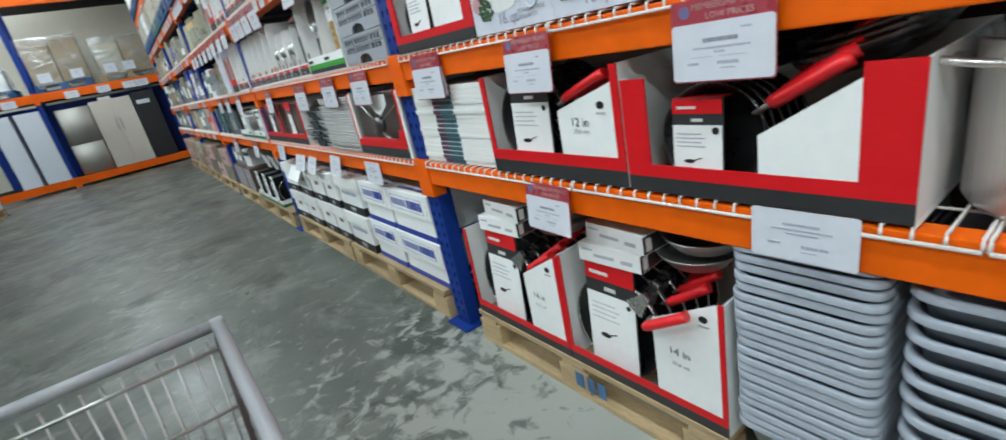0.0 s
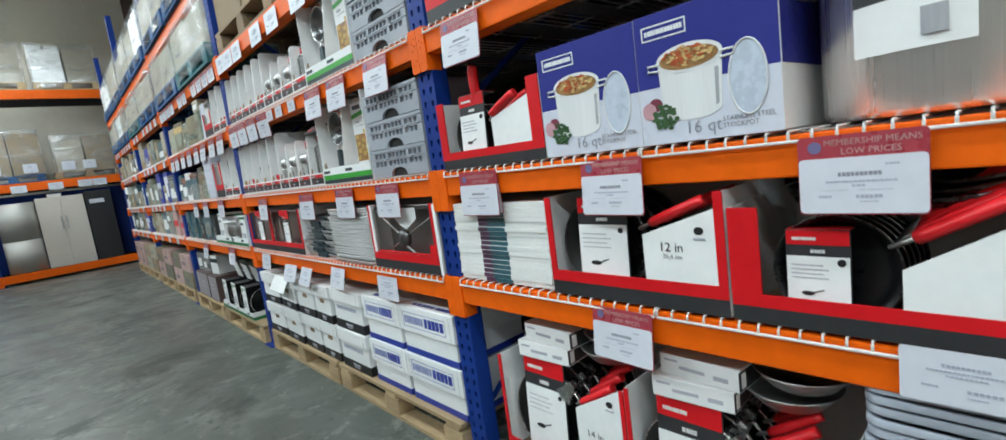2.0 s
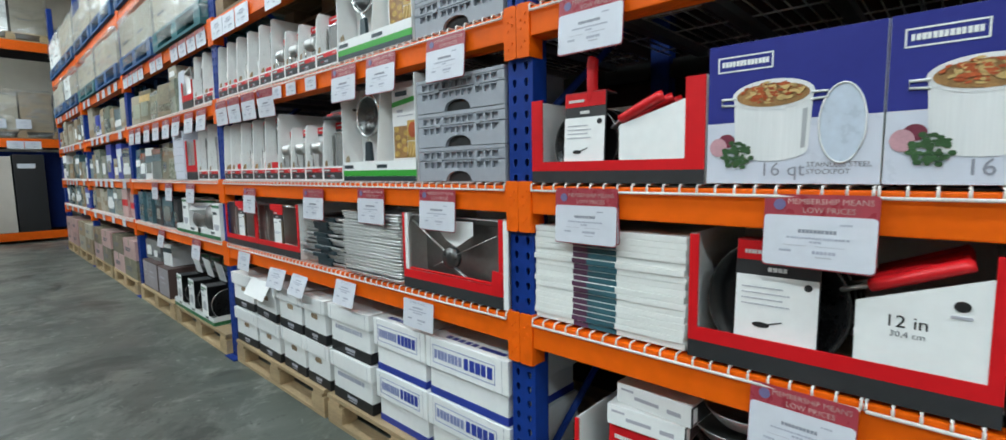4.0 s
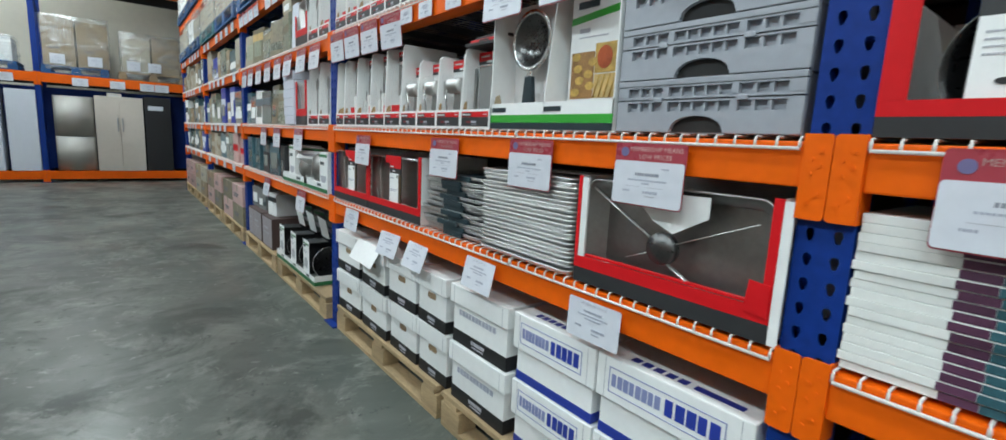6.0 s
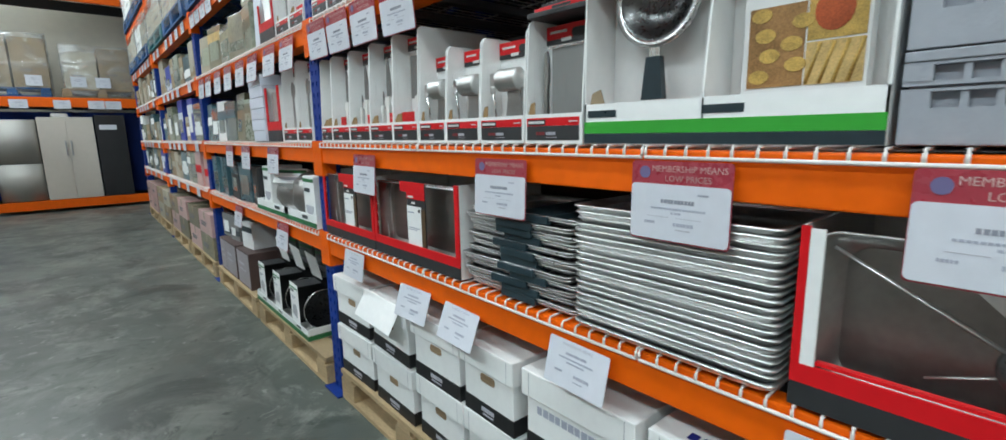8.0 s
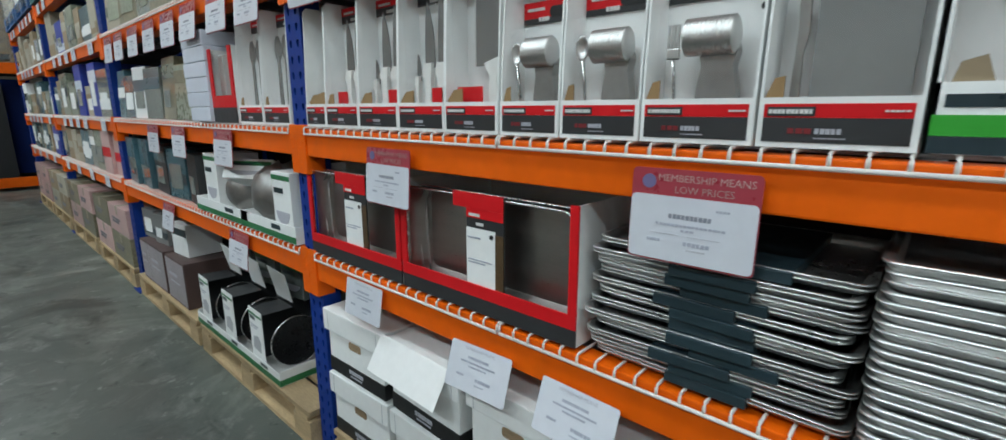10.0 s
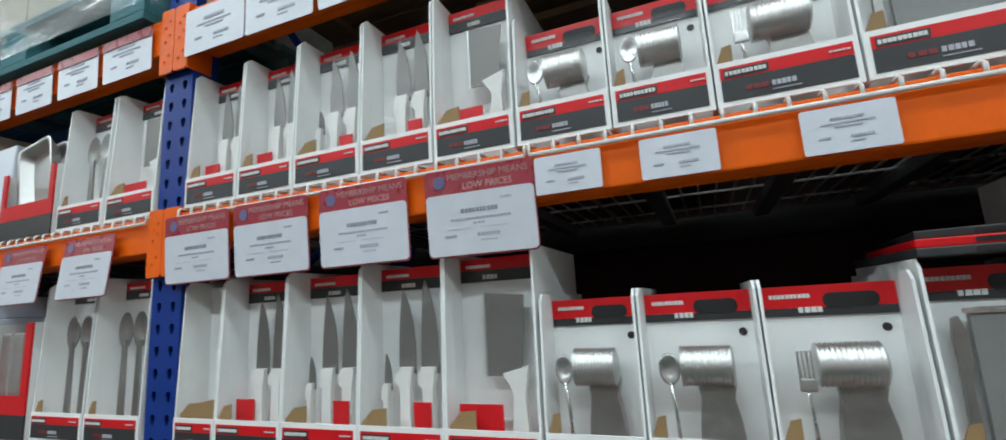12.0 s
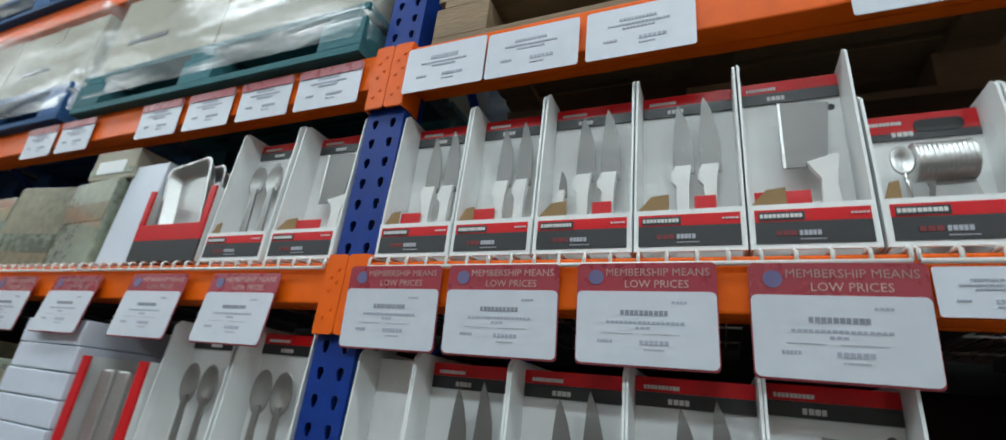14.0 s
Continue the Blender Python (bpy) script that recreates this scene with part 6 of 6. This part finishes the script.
def pan_box(m, h, label):
    """A narrow white carton with a green rim, and a pan standing on edge in its open side."""
    w, d = 0.15, 0.26
    c = thing("pan_carton", m, label, "carton", "pan cartons in the tray")
    part("front", boxes((-w / 2, w / 2, 0, 0.004, 0, h), bevel=0.001), WHITE, c)
    # side, back and top flap are darker than the white front
    part("side", side_slab([(0.004, 0), (d, 0), (d, h * 0.9), (0.004, h)], -w / 2, -w / 2 + 0.004), DARK, c, "charcoal side wall")
    part("back", boxes((-w / 2, w / 2, d, d + 0.004, 0, h * 0.9)), DARK, c)
    part("top_flap", boxes((-w / 2 + 0.004, w / 2, 0.004, d * 0.55, h - 0.012, h - 0.008)), DARK, c)
    part("green_rim", boxes((-w / 2, w / 2, -0.0014, 0.0, h - 0.030, h - 0.020)), DEEP_GREEN, c)
    part("emblem", boxes((-w * 0.42, -w * 0.02, -0.0014, 0.0, h - 0.052, h - 0.036)), SLATE, c)
    part("picture", slab([(-w * 0.30, h * 0.30), (w * 0.24, h * 0.27), (w * 0.30, h * 0.46), (w * 0.10, h * 0.55), (-w * 0.26, h * 0.50)], -0.0014, 0.0), PRINT_SHADE, c, "printed grey pan")
    printed("print", [(-w * 0.38, w * 0.2, h * 0.70, h * 0.72, 9), (-w * 0.38, w * 0.05, h * 0.66, h * 0.675, 8)], PALE_INK, c)
    p = thing("boxed_pan", m @ pose(w / 2 + 0.035, d * 0.52, 0.001), "dark frying pan on edge with a steel rim", "frying pan", "pans in the tray")
    r = 0.120
    turn = pose(0, 0, r, 0, 90)
    part("bowl", moved(lathe([(0, -0.030), (r * 0.80, -0.030), (r * 0.98, 0.0), (r * 0.95, 0.0), (r * 0.76, -0.024), (0, -0.024)], 32), turn), BLACK, p)
    part("rim", moved(lathe([(r * 0.97, -0.004), (r * 1.0, 0.0), (r * 0.985, 0.006), (r * 0.955, 0.003), (r * 0.97, -0.004)], 32), turn), BRIGHT, p)
    return c


for y in (5.845, 5.51, 5.18):
    pan_box(right(y, 0.162, RX + 0.002, -2), 0.278, "white green-rimmed carton beside a dark pan")
for y in (5.80, 5.50, 5.21):
    single("carton_insert", boxes((-0.15, 0.15, 0, 0.14, 0, 0.278), bevel=0.003), GREYCARD, right(y, 0.162, RX + 0.272), "grey carton block behind the pan cartons", "carton", "pan cartons in the tray")
    bowl_box(right(y - 0.02, 0.4405, RX + 0.19, 8), 0.17, 0.2, 0.165, "dark glossy green-edged carton stacked on cartons", GLASSY)
    single("carton_flap", slab([(-0.10, 0.0), (0.06, 0.0), (0.085, 0.15), (-0.085, 0.165)], 0.0, 0.004), WHITE, right(y - 0.02, 0.4405, RX + 0.155) @ pose(0, 0, 0, 14, 0, 0), "white carton flap bent forward", "carton flap")

for y, z in ((6.35, 0.156), (6.75, 0.156), (7.02, 0.156)):
    c = thing("bakeware_carton", right(y, z, RX + 0.0), "maroon-brown carton with pale printed panel", "carton", "bakeware cartons")
    w, h = 0.36 if y < 7 else 0.2, 0.28
    part("body", boxes((-w / 2, w / 2, 0, 0.5, 0, h), bevel=0.003), DARKBOX, c)
    part("panel", boxes((-w / 2 + 0.008, w / 2 - 0.012, -0.0015, 0.0, 0.012, h - 0.012)), PANEL, c, "pale mauve printed panel")
    part("print", boxes((-w * 0.3, w * 0.1, -0.0028, -0.0016, h * 0.6, h * 0.66), (-w * 0.3, w * 0.2, -0.0028, -0.0016, h * 0.45, h * 0.48)), PALE_INK, c)
    package(right(y + 0.05, z + h + 0.001, RX + 0.06, 5), 0.22, 0.2, 0.2, GREYCARD if y > 6.5 else WHITE, "grey carded pack standing on a carton", SLATE, WHITE)
# shelf four
knife_cell(right(4.755, SHELF[4] + 0.001, RX + 0.006), 0.19, 0.36, "cleaver")
knife_cell(right(4.965, SHELF[4] + 0.001, RX + 0.006), 0.20, 0.365, "spoons")
tray_carton(right(5.21, SHELF[4] + 0.001, RX + 0.0), 0.26, 0.20, 0.3, "red display carton with leaning steel trays", lip=0.10, post=0.02)
for k in range(3):
    single("steel_tray", tin_mesh(0.17, 0.29, 0.035, 0.012), STEEL, right(5.21 + 0.02 * k, SHELF[4] + 0.012, RX + 0.06 + 0.045 * k) @ pose(0, 0, 0, 0, -10 + 4 * k) @ pose(0, 0, 0, 90), "grey steel tray leaning in a red carton", "tray", "steel trays")
for y, w, h, m_, b in ((5.44, 0.16, 0.31, PALE_BLUE, None), (5.67, 0.26, 0.27, MINT, OLIVEPACK), (5.96, 0.28, 0.28, OLIVEPACK, MINT), (6.27, 0.3, 0.25, GLASSY, OLIVEPACK), (6.6, 0.3, 0.3, OLIVEPACK, FOOD_B), (6.93, 0.3, 0.28, KRAFT, GLASSY)):
    package(right(y, SHELF[4] + 0.002, RX + 0.02, random.uniform(-7, 7), random.uniform(-4, 0)), w, 0.3, h, m_, "olive boxed kitchenware with printed food panel", b, MINT if w > 0.29 else None)
package(right(5.62, SHELF[4] + 0.274, RX + 0.02), 0.22, 0.26, 0.1, KRAFT, "small pale carton lying on packs", MINT, WHITE)

single("red_card", boxes((-0.11, 0.11, 0, 0.003, 0, 0.36)), RED, right(5.23, SHELF[4] + 0.006, RX + 0.19) @ pose(0, 0, 0, -4, -5), "red printed card standing behind steel trays", "card")

# further bays, shelves two to four
rng = random.Random(11)
KINDS = [(GLASSY, WHITE, "clear pack of glassware on the shelf"), (MINT, SLATE, "pale green pack of containers on the shelf"), (AQUA, WHITE, "teal pack of kitchenware on the shelf"), (KRAFT, BROWN, "pale carton on the shelf"), (PALE_BLUE, COBALT, "bluish white pack on the shelf"), (WHITE, GLASSY, "white pack with clear window on the shelf"), (COBALT, PALE_BLUE, "cobalt blue pack on the shelf"), (BROWN, KRAFT, "brown carton on the shelf")]
for a, c in zip(POSTS[4:], POSTS[5:]):
    for level in (2, 3, 4):
        y = a + 0.07
        while y < c - 0.3:
            w, h = rng.uniform(0.2, 0.4), rng.uniform(0.24, 0.34 if level == 2 else 0.42)
            if level == 2 and a < 8 and y < 7.9:
                m_, b, lab = PINKPACK, RED, "white and pink striped pack on the shelf"
            else:
                m_, b, lab = rng.choice(KINDS)
            package(right(y + w / 2, SHELF[level] + 0.002, RX + 0.01 + rng.uniform(0, 0.03)), w - 0.01, 0.35, h, m_, lab, b, rng.choice((WHITE, GLASSY, KRAFT, None)))
            y += w
for i, (a, c) in enumerate(zip(POSTS[4:], POSTS[5:])):
    for py in (a + 0.68, c - 0.68):
        pallet(right(py, 0.0, RX - 0.02), 1.24, 1.0, PINE, "bare pine pallet under stacked cartons")
        for k in range(2):
            for q in range(2):
                m_, lab = ((PINKPACK, "red and pink printed carton stacked on a pallet") if i == 2 or (i == 1 and py > 11) else (PINKPACK if (k + q) % 2 and i == 0 else OLIVEPACK if i == 0 else KRAFT if (k + q) % 2 else BROWN, "brownish printed carton stacked on a pallet"))
                carton(right(py - 0.3 + 0.61 * q, 0.156 + 0.22 * k, RX - 0.01), 0.59, 0.6, 0.215, m_, lab, "cartons on floor pallets", print_bars=2)

# pallets on the high beams
HIGH = ((5, 5.30, BLUEWOOD, CREAMBOX), (5, 6.60, BLUEWOOD, CREAMBOX), (5, 8.0, BLUEWOOD, KRAFT), (5, 9.3, GREENWOOD, KRAFT), (5, 10.7, BLUEWOOD, WHITE), (5, 12.0, BLUEWOOD, KRAFT), (6, 5.3, BLUEWOOD, CREAMBOX), (6, 6.6, BLUEWOOD, CREAMBOX), (6, 8.0, BLUEWOOD, WHITE), (6, 9.3, BLUEWOOD, KRAFT), (6, 10.7, BLUEWOOD, KRAFT), (6, 12.0, BLUEWOOD, WHITE))
for level, y, wood_, box_ in HIGH:
    w = 1.22
    mat_wood = GREENWOOD if y == 5.30 and level == 5 else wood_
    pallet(right(y, BEAM[level][1] + 0.001, RX - 0.03), w, 1.05, mat_wood, "painted wooden pallet on high orange beams")
    z = BEAM[level][1] + 0.157
    rows_ = []
    wide = w / 2 - 0.02
    hh = 0.34 if level == 5 else 0.42
    for bx in (-wide / 2 - 0.005, wide / 2 + 0.005):
        rows_.append((bx, 0.0, wide, hh * rng.uniform(0.8, 1.05), box_ if rng.random() < 0.7 else KRAFT, 0.7))
    wrapped(right(y, z, RX - 0.03), w, 0.9, hh * 1.08, rows_, "pale cartons high on the rack")
for y in (3.9, 2.6):
    pallet(right(y, BEAM[5][1] + 0.001, RX + 0.01), 1.22, 1.0, OLDWOOD, "weathered wooden pallet on high orange beams")
    for bx in (-0.31, 0.31):
        carton(right(y, BEAM[5][1] + 0.157, RX + 0.04) @ pose(bx, 0, 0), 0.58, 0.7, 0.34, BROWN, "brown carton on a high pallet", "wrapped cartons")
for y in (1.2, -0.1):
    pallet(right(y, BEAM[5][1] + 0.001, RX + 0.01), 1.22, 1.0, OLDWOOD, "weathered wooden pallet on high orange beams")
    for bx in (-0.31, 0.31):
        carton(right(y, BEAM[5][1] + 0.157, RX + 0.04) @ pose(bx, 0, 0), 0.58, 0.7, 0.34, KRAFT, "pale carton on a high pallet", "wrapped cartons")

# ---- rack across the aisle's end ----
FB = 0.222


def upright_cabinet(m, w, d, h, material, name, label, doors, handle=None):
    c = thing(name, m, label, name.replace("_", " "))
    part("body", boxes((-w / 2, w / 2, 0.02, d, 0, h), bevel=0.006), material, c)
    for x0, x1, z0, z1 in doors:
        q = part("door", boxes((x0 + 0.003, x1 - 0.003, 0, 0.0195, z0 + 0.004, z1 - 0.004), bevel=0.004), material, c)
        if handle:
            hx = (x1 - 0.04 if x0 < 0 else x0 + 0.04)
            part("handle", boxes((hx - 0.012, hx + 0.012, -0.02, 0.0, (z0 + z1) / 2 + 0.05, (z0 + z1) / 2 + 0.32), bevel=0.004), handle, q)
    return c


upright_cabinet(far(-1.87, FB), 0.33, 0.5, 1.5, PALE_BLUE, "white_locker", "tall bluish-white metal locker on an orange beam", [(-0.165, 0.165, 0.0, 1.5)])
upright_cabinet(far(-1.42, FB), 0.42, 0.5, 1.5, PALE_BLUE, "white_locker", "tall bluish-white metal locker on an orange beam", [(-0.21, 0.21, 0.0, 1.5)])
fr = thing("refrigerator", far(-0.69, FB, FY + 0.06), "brushed steel two-door refrigerator on an orange beam", "refrigerator")
part("body", boxes((-0.30, 0.30, 0.05, 0.6, 0, 1.44), bevel=0.01), GREYCARD, fr)
for z0, z1 in ((0.01, 0.66), (0.67, 1.43)):
    bm = bmesh.new()
    pts = [(-0.30 + 0.05 * k, 0.05 - 0.11 * (1 - ((k - 6) / 6) ** 2) - 0.004) for k in range(13)]
    lo = [bm.verts.new((x, y, z0)) for x, y in pts] + [bm.verts.new((0.30, 0.05, z0)), bm.verts.new((-0.30, 0.05, z0))]
    hi = [bm.verts.new((v.co.x, v.co.y, z1)) for v in lo]
    for k in range(len(lo)):
        j = (k + 1) % len(lo)
        bm.faces.new((lo[k], lo[j], hi[j], hi[k])).smooth = True
    bm.faces.new(lo[::-1])
    bm.faces.new(hi)
    bmesh.ops.recalc_face_normals(bm, faces=bm.faces)
    part("door", bm, FRIDGE, fr, "curved brushed steel door")
upright_cabinet(far(0.02, FB), 0.78, 0.5, 1.48, BEIGE, "steel_cupboard", "beige enamelled two-door steel cupboard on an orange beam", [(-0.39, 0.0, 0.0, 1.48), (0.0, 0.39, 0.0, 1.48)], GALV)
upright_cabinet(far(0.66, FB), 0.46, 0.5, 1.52, MATT_BLACK, "black_cabinet", "tall matt black cabinet on an orange beam", [(-0.23, 0.23, 0.0, 1.52)])
single("paper_sign", boxes((-0.13, 0.13, -0.002, 0.0, 0, 0.09)), TAGWHITE, far(0.62, FB + 1.25, FY - 0.002), "white paper notice on the black cabinet", "sign")
single("paper_roll", boxes((-0.12, 0.12, 0, 0.2, 0, 0.07), bevel=0.02), WHITE, far(-0.05, FB + 1.481, FY + 0.1), "white paper parcel on the beige cupboard", "parcel")
for x in (-0.62, 0.2, 0.75, -1.9):
    pallet(far(x if x > 0 or x < -1 else -0.6, 2.051), 1.0 if x != 0.75 else 0.01, 0.9, BLUEWOOD, "blue painted pallet on high orange beams") if x in (-0.62, -1.9) else None
pallet(far(0.62, 2.051), 1.15, 0.9, OLDWOOD, "reddish wooden pallet on high orange beams")
wrapped(far(-0.57, 2.208), 0.98, 0.8, 0.92, [(-0.25, 0.0, 0.47, 0.88, BROWN, 0.7), (0.25, 0.0, 0.47, 0.84, BROWN, 0.7)], "tall brown cartons at the aisle's end")
wrapped(far(0.60, 2.208), 1.0, 0.8, 0.78, [(-0.25, 0.0, 0.47, 0.66, KRAFT, 0.7), (0.25, 0.0, 0.47, 0.74, BROWN, 0.7)], "brown cartons at the aisle's end")
wrapped(far(-1.95, 2.208), 1.0, 0.8, 0.45, [(-0.25, 0.0, 0.47, 0.40, WHITE, 0.7), (0.25, 0.0, 0.47, 0.42, WHITE, 0.7)], "white cartons at the aisle's end")
for x in (-2.2, -0.6, 0.6):
    pallet(far(x, 3.921), 1.1, 0.9, PINE, "wooden pallet on the top orange beams")
    wrapped(far(x, 4.078), 1.1, 0.8, 0.8, [(-0.27, 0.0, 0.5, 0.75, WHITE, 0.7), (0.27, 0.0, 0.5, 0.7, KRAFT, 0.7)], "pale cartons on the top beams")
single("blue_backing", boxes((-2.3, 1.3, 0, 0.02, 0, 1.6)), BLUE, far(0.0, 0.22, FY + 0.75), "blue sheet behind the end rack's goods", "panel")
for x in (-0.55, 0.02, 0.5, 0.75, -1.6):
    ob = copy_thing(FLAT, far(x, 2.0, FY - 0.012))
    ob.scale = (1.2, 1, 1.3)
for x in (-0.85, -0.3, 0.3, 0.65):
    ob = copy_thing(FLAT, far(x, 2.42, FY - 0.02))
    ob.scale = (1.1, 1, 1.6)

# ---- rack across the aisle ----
# the first bay's goods are unseen, added to reflect in the steel pots
for a, c in zip(LEFT_POSTS[1:], LEFT_POSTS[2:]):
    for level in (2, 3):
        y = a + 0.08
        while y < c - 0.35:
            w, h = rng.uniform(0.25, 0.45), rng.uniform(0.25, 0.34)
            m_, b, lab = rng.choice(KINDS)
            package(left(y + w / 2, BEAM[level][1] + 0.002), w - 0.01, 0.4, h, m_, lab, b, rng.choice((WHITE, GLASSY, KRAFT)))
            y += w
    for py in (a + 0.68, c - 0.68):
        pallet(left(py, 0.0), 1.22, 1.0, PINE, "bare pine pallet under cartons across the aisle")
        for q in range(3):
            carton(left(py - 0.4 + 0.4 * q, 0.156), 0.38, 0.6, rng.uniform(0.36, 0.5), rng.choice((WHITE, KRAFT, GLASSY)), "pale carton on a pallet across the aisle", "cartons across the aisle")
        for level in (5, 6):
            pallet(left(py, BEAM[level][1] + 0.001), 1.22, 1.0, BLUEWOOD, "blue painted pallet on high beams across the aisle")
            wrapped(left(py, BEAM[level][1] + 0.158), 1.2, 0.8, 0.42, [(-0.3, 0.0, 0.57, 0.36, KRAFT, 0.7), (0.3, 0.0, 0.57, 0.4, WHITE, 0.7)], "pale cartons across the aisle")

# ---- price tags ----
T = RX - 0.016
for y, z, turn, lean in (
    (1.64, 1.243, 0, 3), (1.075, 1.243, -3, 6), (0.515, 1.243, 0, 3), (2.29, 1.235, 0, 3), (2.735, 1.232, 0, 2), (3.255, 1.222, 1, 4), (4.075, 1.215, -2, 6),
    (1.625, 1.775, 0, 6), (2.22, 1.775, 0, 6), (2.62, 1.775, 0, 6), (2.91, 1.772, 0, 5),
    (4.475, 1.778, 0, -6), (4.255, 1.778, 0, -7), (4.02, 1.778, 0, -6), (3.775, 1.775, 2, -9),
    (1.09, 0.815, -3, 8),
    (4.86, 1.765, 0, 8), (5.15, 1.765, 0, 8), (5.48, 1.762, 0, 10), (5.78, 1.76, 0, 6), (6.1, 1.76, 0, 6), (6.42, 1.76, 0, 6), (6.75, 1.76, 0, 6), (7.02, 1.76, 0, 6),
    (5.25, 1.235, 0, 6), (5.85, 1.235, 0, 4), (6.3, 1.235, 0, 4), (5.2, 0.80, 0, 10), (6.2, 0.80, 0, 14),
):
    tag(y, z, turn, -0.6 * lean, T)
for y, z, turn, lean in ((0.37, 0.838, 0, 4), (2.425, 0.79, 0, 5), (2.975, 0.79, -2, 22), (3.45, 0.755, -2, 34), (3.73, 0.755, 3, 30), (4.23, 0.80, 0, 14)):
    ob = copy_thing(FLAT, right(y, z, T, turn, -0.6 * lean))
    ob.scale = (0.95, 1, 0.90 if y < 1 else 1.0)
    if y != 0.37:
        words("MEMBERSHIP MEANS", 0.011, 0.0, -0.014, -0.0015, PALE_INK, ob, "header_lettering")
for y in (3.615, 3.445, 3.23):
    flat_tag(y, 1.77, size=0.55)
for y in (4.45, 4.245, 4.03, 3.6, 3.3, 2.9, 2.5, 2.1):
    flat_tag(y, 2.295)
for k in range(1, 12):
    if k not in (4, 7):
        ob = copy_thing(HEADED, right(4.78 + 0.215 * k, 2.30, RX - 0.012, 0, 2))
        ob.scale = (0.92, 1, 1)
for a in POSTS[4:-1]:
    for k in range(7):
        for z in (1.255, 1.79, 2.30):
            if (k * 3 + int(z * 10)) % 5:
                flat_tag(a + 0.3 + 0.34 * k, z, size=0.8)
    for k in range(4):
        flat_tag(a + 0.5 + 0.6 * k, 0.82, size=0.8)
for a in LEFT_POSTS[2:-1]:
    for k in range(5):
        for z in (0.82, 1.25, 2.31):
            flat_tag(a + 0.4 + 0.45 * k, z, left, 0.8)

# ---- shopping cart ----


def shopping_cart(m):
    """Wire basket trolley, its nose pointing along the aisle. Local y runs forward, origin on the floor under its nose."""
    c = thing("shopping_cart", m, "empty zinc wire shopping cart with a grey plastic rim", "shopping cart")
    hw, wide, L, top, low = 0.222, 0.25, 0.98, 0.895, 0.45
    rim = bmesh.new()
    tube(rim, [(-hw, 0, top), (hw, 0, top)], 0.0105, 10)
    part("front_rim", rim, CART, c)
    for s in (-1, 1):
        rim = bmesh.new()
        tube(rim, [(s * hw, 0, top), (s * wide, -L, top + 0.015)], 0.0105, 10)
        part("side_rim", rim, CART, c)
    cap = bmesh.new()
    for s in (-1, 1):
        box(cap, s * hw - 0.011, s * hw + 0.011, -0.011, 0.011, top - 0.02, top + 0.010, bevel=0.005)
    part("corner_cap", cap, CART, c)

    def panel(name, p, q, p2, q2, n, rails):
        """A grid of wires between the top edge p-q and the lower edge p2-q2."""
        p, q, p2, q2 = Vector(p), Vector(q), Vector(p2), Vector(q2)
        first_rail = None
        for f in rails:
            rail = part(name if first_rail is None else "rail", tube(bmesh.new(), [p.lerp(p2, f), q.lerp(q2, f)], 0.0036, 6), CARTWIRE, c if first_rail is None else first_rail)
            first_rail = first_rail or rail
        for k in range(n + 1):
            f = k / n
            part("wire", tube(bmesh.new(), [p.lerp(q, f), p2.lerp(q2, f)], 0.0022, 5), CARTWIRE, first_rail)

    fl, fr_ = (-hw, 0, top - 0.02), (hw, 0, top - 0.02)
    bl, br = (-wide, -L, top), (wide, -L, top)
    dfl, dfr = (-hw + 0.03, -0.06, low), (hw - 0.03, -0.06, low)
    dbl, dbr = (-hw + 0.05, -L + 0.05, low + 0.06), (hw - 0.05, -L + 0.05, low + 0.06)
    panel("front_panel", fl, fr_, dfl, dfr, 18, (0.05, 0.30, 0.55, 0.80, 1.0))
    panel("side_panel", fl, bl, dfl, dbl, 36, (0.06, 0.36, 0.66, 1.0))
    panel("side_panel", fr_, br, dfr, dbr, 36, (0.06, 0.36, 0.66, 1.0))
    panel("basket_floor", dfl, dfr, dbl, dbr, 18, (0.0, 0.12, 0.24, 0.36, 0.48, 0.6, 0.72, 0.84, 1.0))
    panel("rear_gate", bl, br, dbl, dbr, 18, (0.06, 0.5, 1.0))
    for s, a, d in ((-1, fl, dfl), (1, fr_, dfr)):
        bm = bmesh.new()
        tube(bm, [a, d], 0.013, 8)
        part("corner_post", bm, CARTPOST, c, "dark rusty corner post")
    frame_bm = bmesh.new()
    for s in (-1, 1):
        tube(frame_bm, [(s * 0.20, -0.12, low - 0.01), (s * 0.20, -0.10, 0.16), (s * 0.24, -L + 0.02, 0.16), (s * 0.27, -L - 0.02, low + 0.05), (s * wide, -L - 0.08, top + 0.04)], 0.0125, 8)
    tube(frame_bm, [(-0.2, -0.12, 0.16), (0.2, -0.12, 0.16)], 0.0125, 8)
    tube(frame_bm, [(-0.24, -L + 0.02, 0.16), (0.24, -L + 0.02, 0.16)], 0.0125, 8)
    part("frame", frame_bm, CARTWIRE, c)
    bar = bmesh.new()
    tube(bar, [(-wide, -L - 0.08, top + 0.04), (wide, -L - 0.08, top + 0.04)], 0.016, 10)
    part("push_handle", bar, CART, c)
    for x, y in ((-0.19, -0.14), (0.19, -0.14), (-0.235, -L), (0.235, -L)):
        w_ = part("caster", boxes((x - 0.022, x + 0.022, y - 0.03, y + 0.03, 0.10, 0.155), bevel=0.004), GALV, c)
        part("wheel", moved(lathe([(0, -0.014), (0.05, -0.014), (0.062, -0.010), (0.062, 0.010), (0.05, 0.014), (0, 0.014)], 24), pose(x, y, 0.063, 0, 90, 0)), RUBBER_AND_SHADE, w_)
    return c


shopping_cart(pose(-0.19, 0.905, 0.0, 0, 0, -1.7))
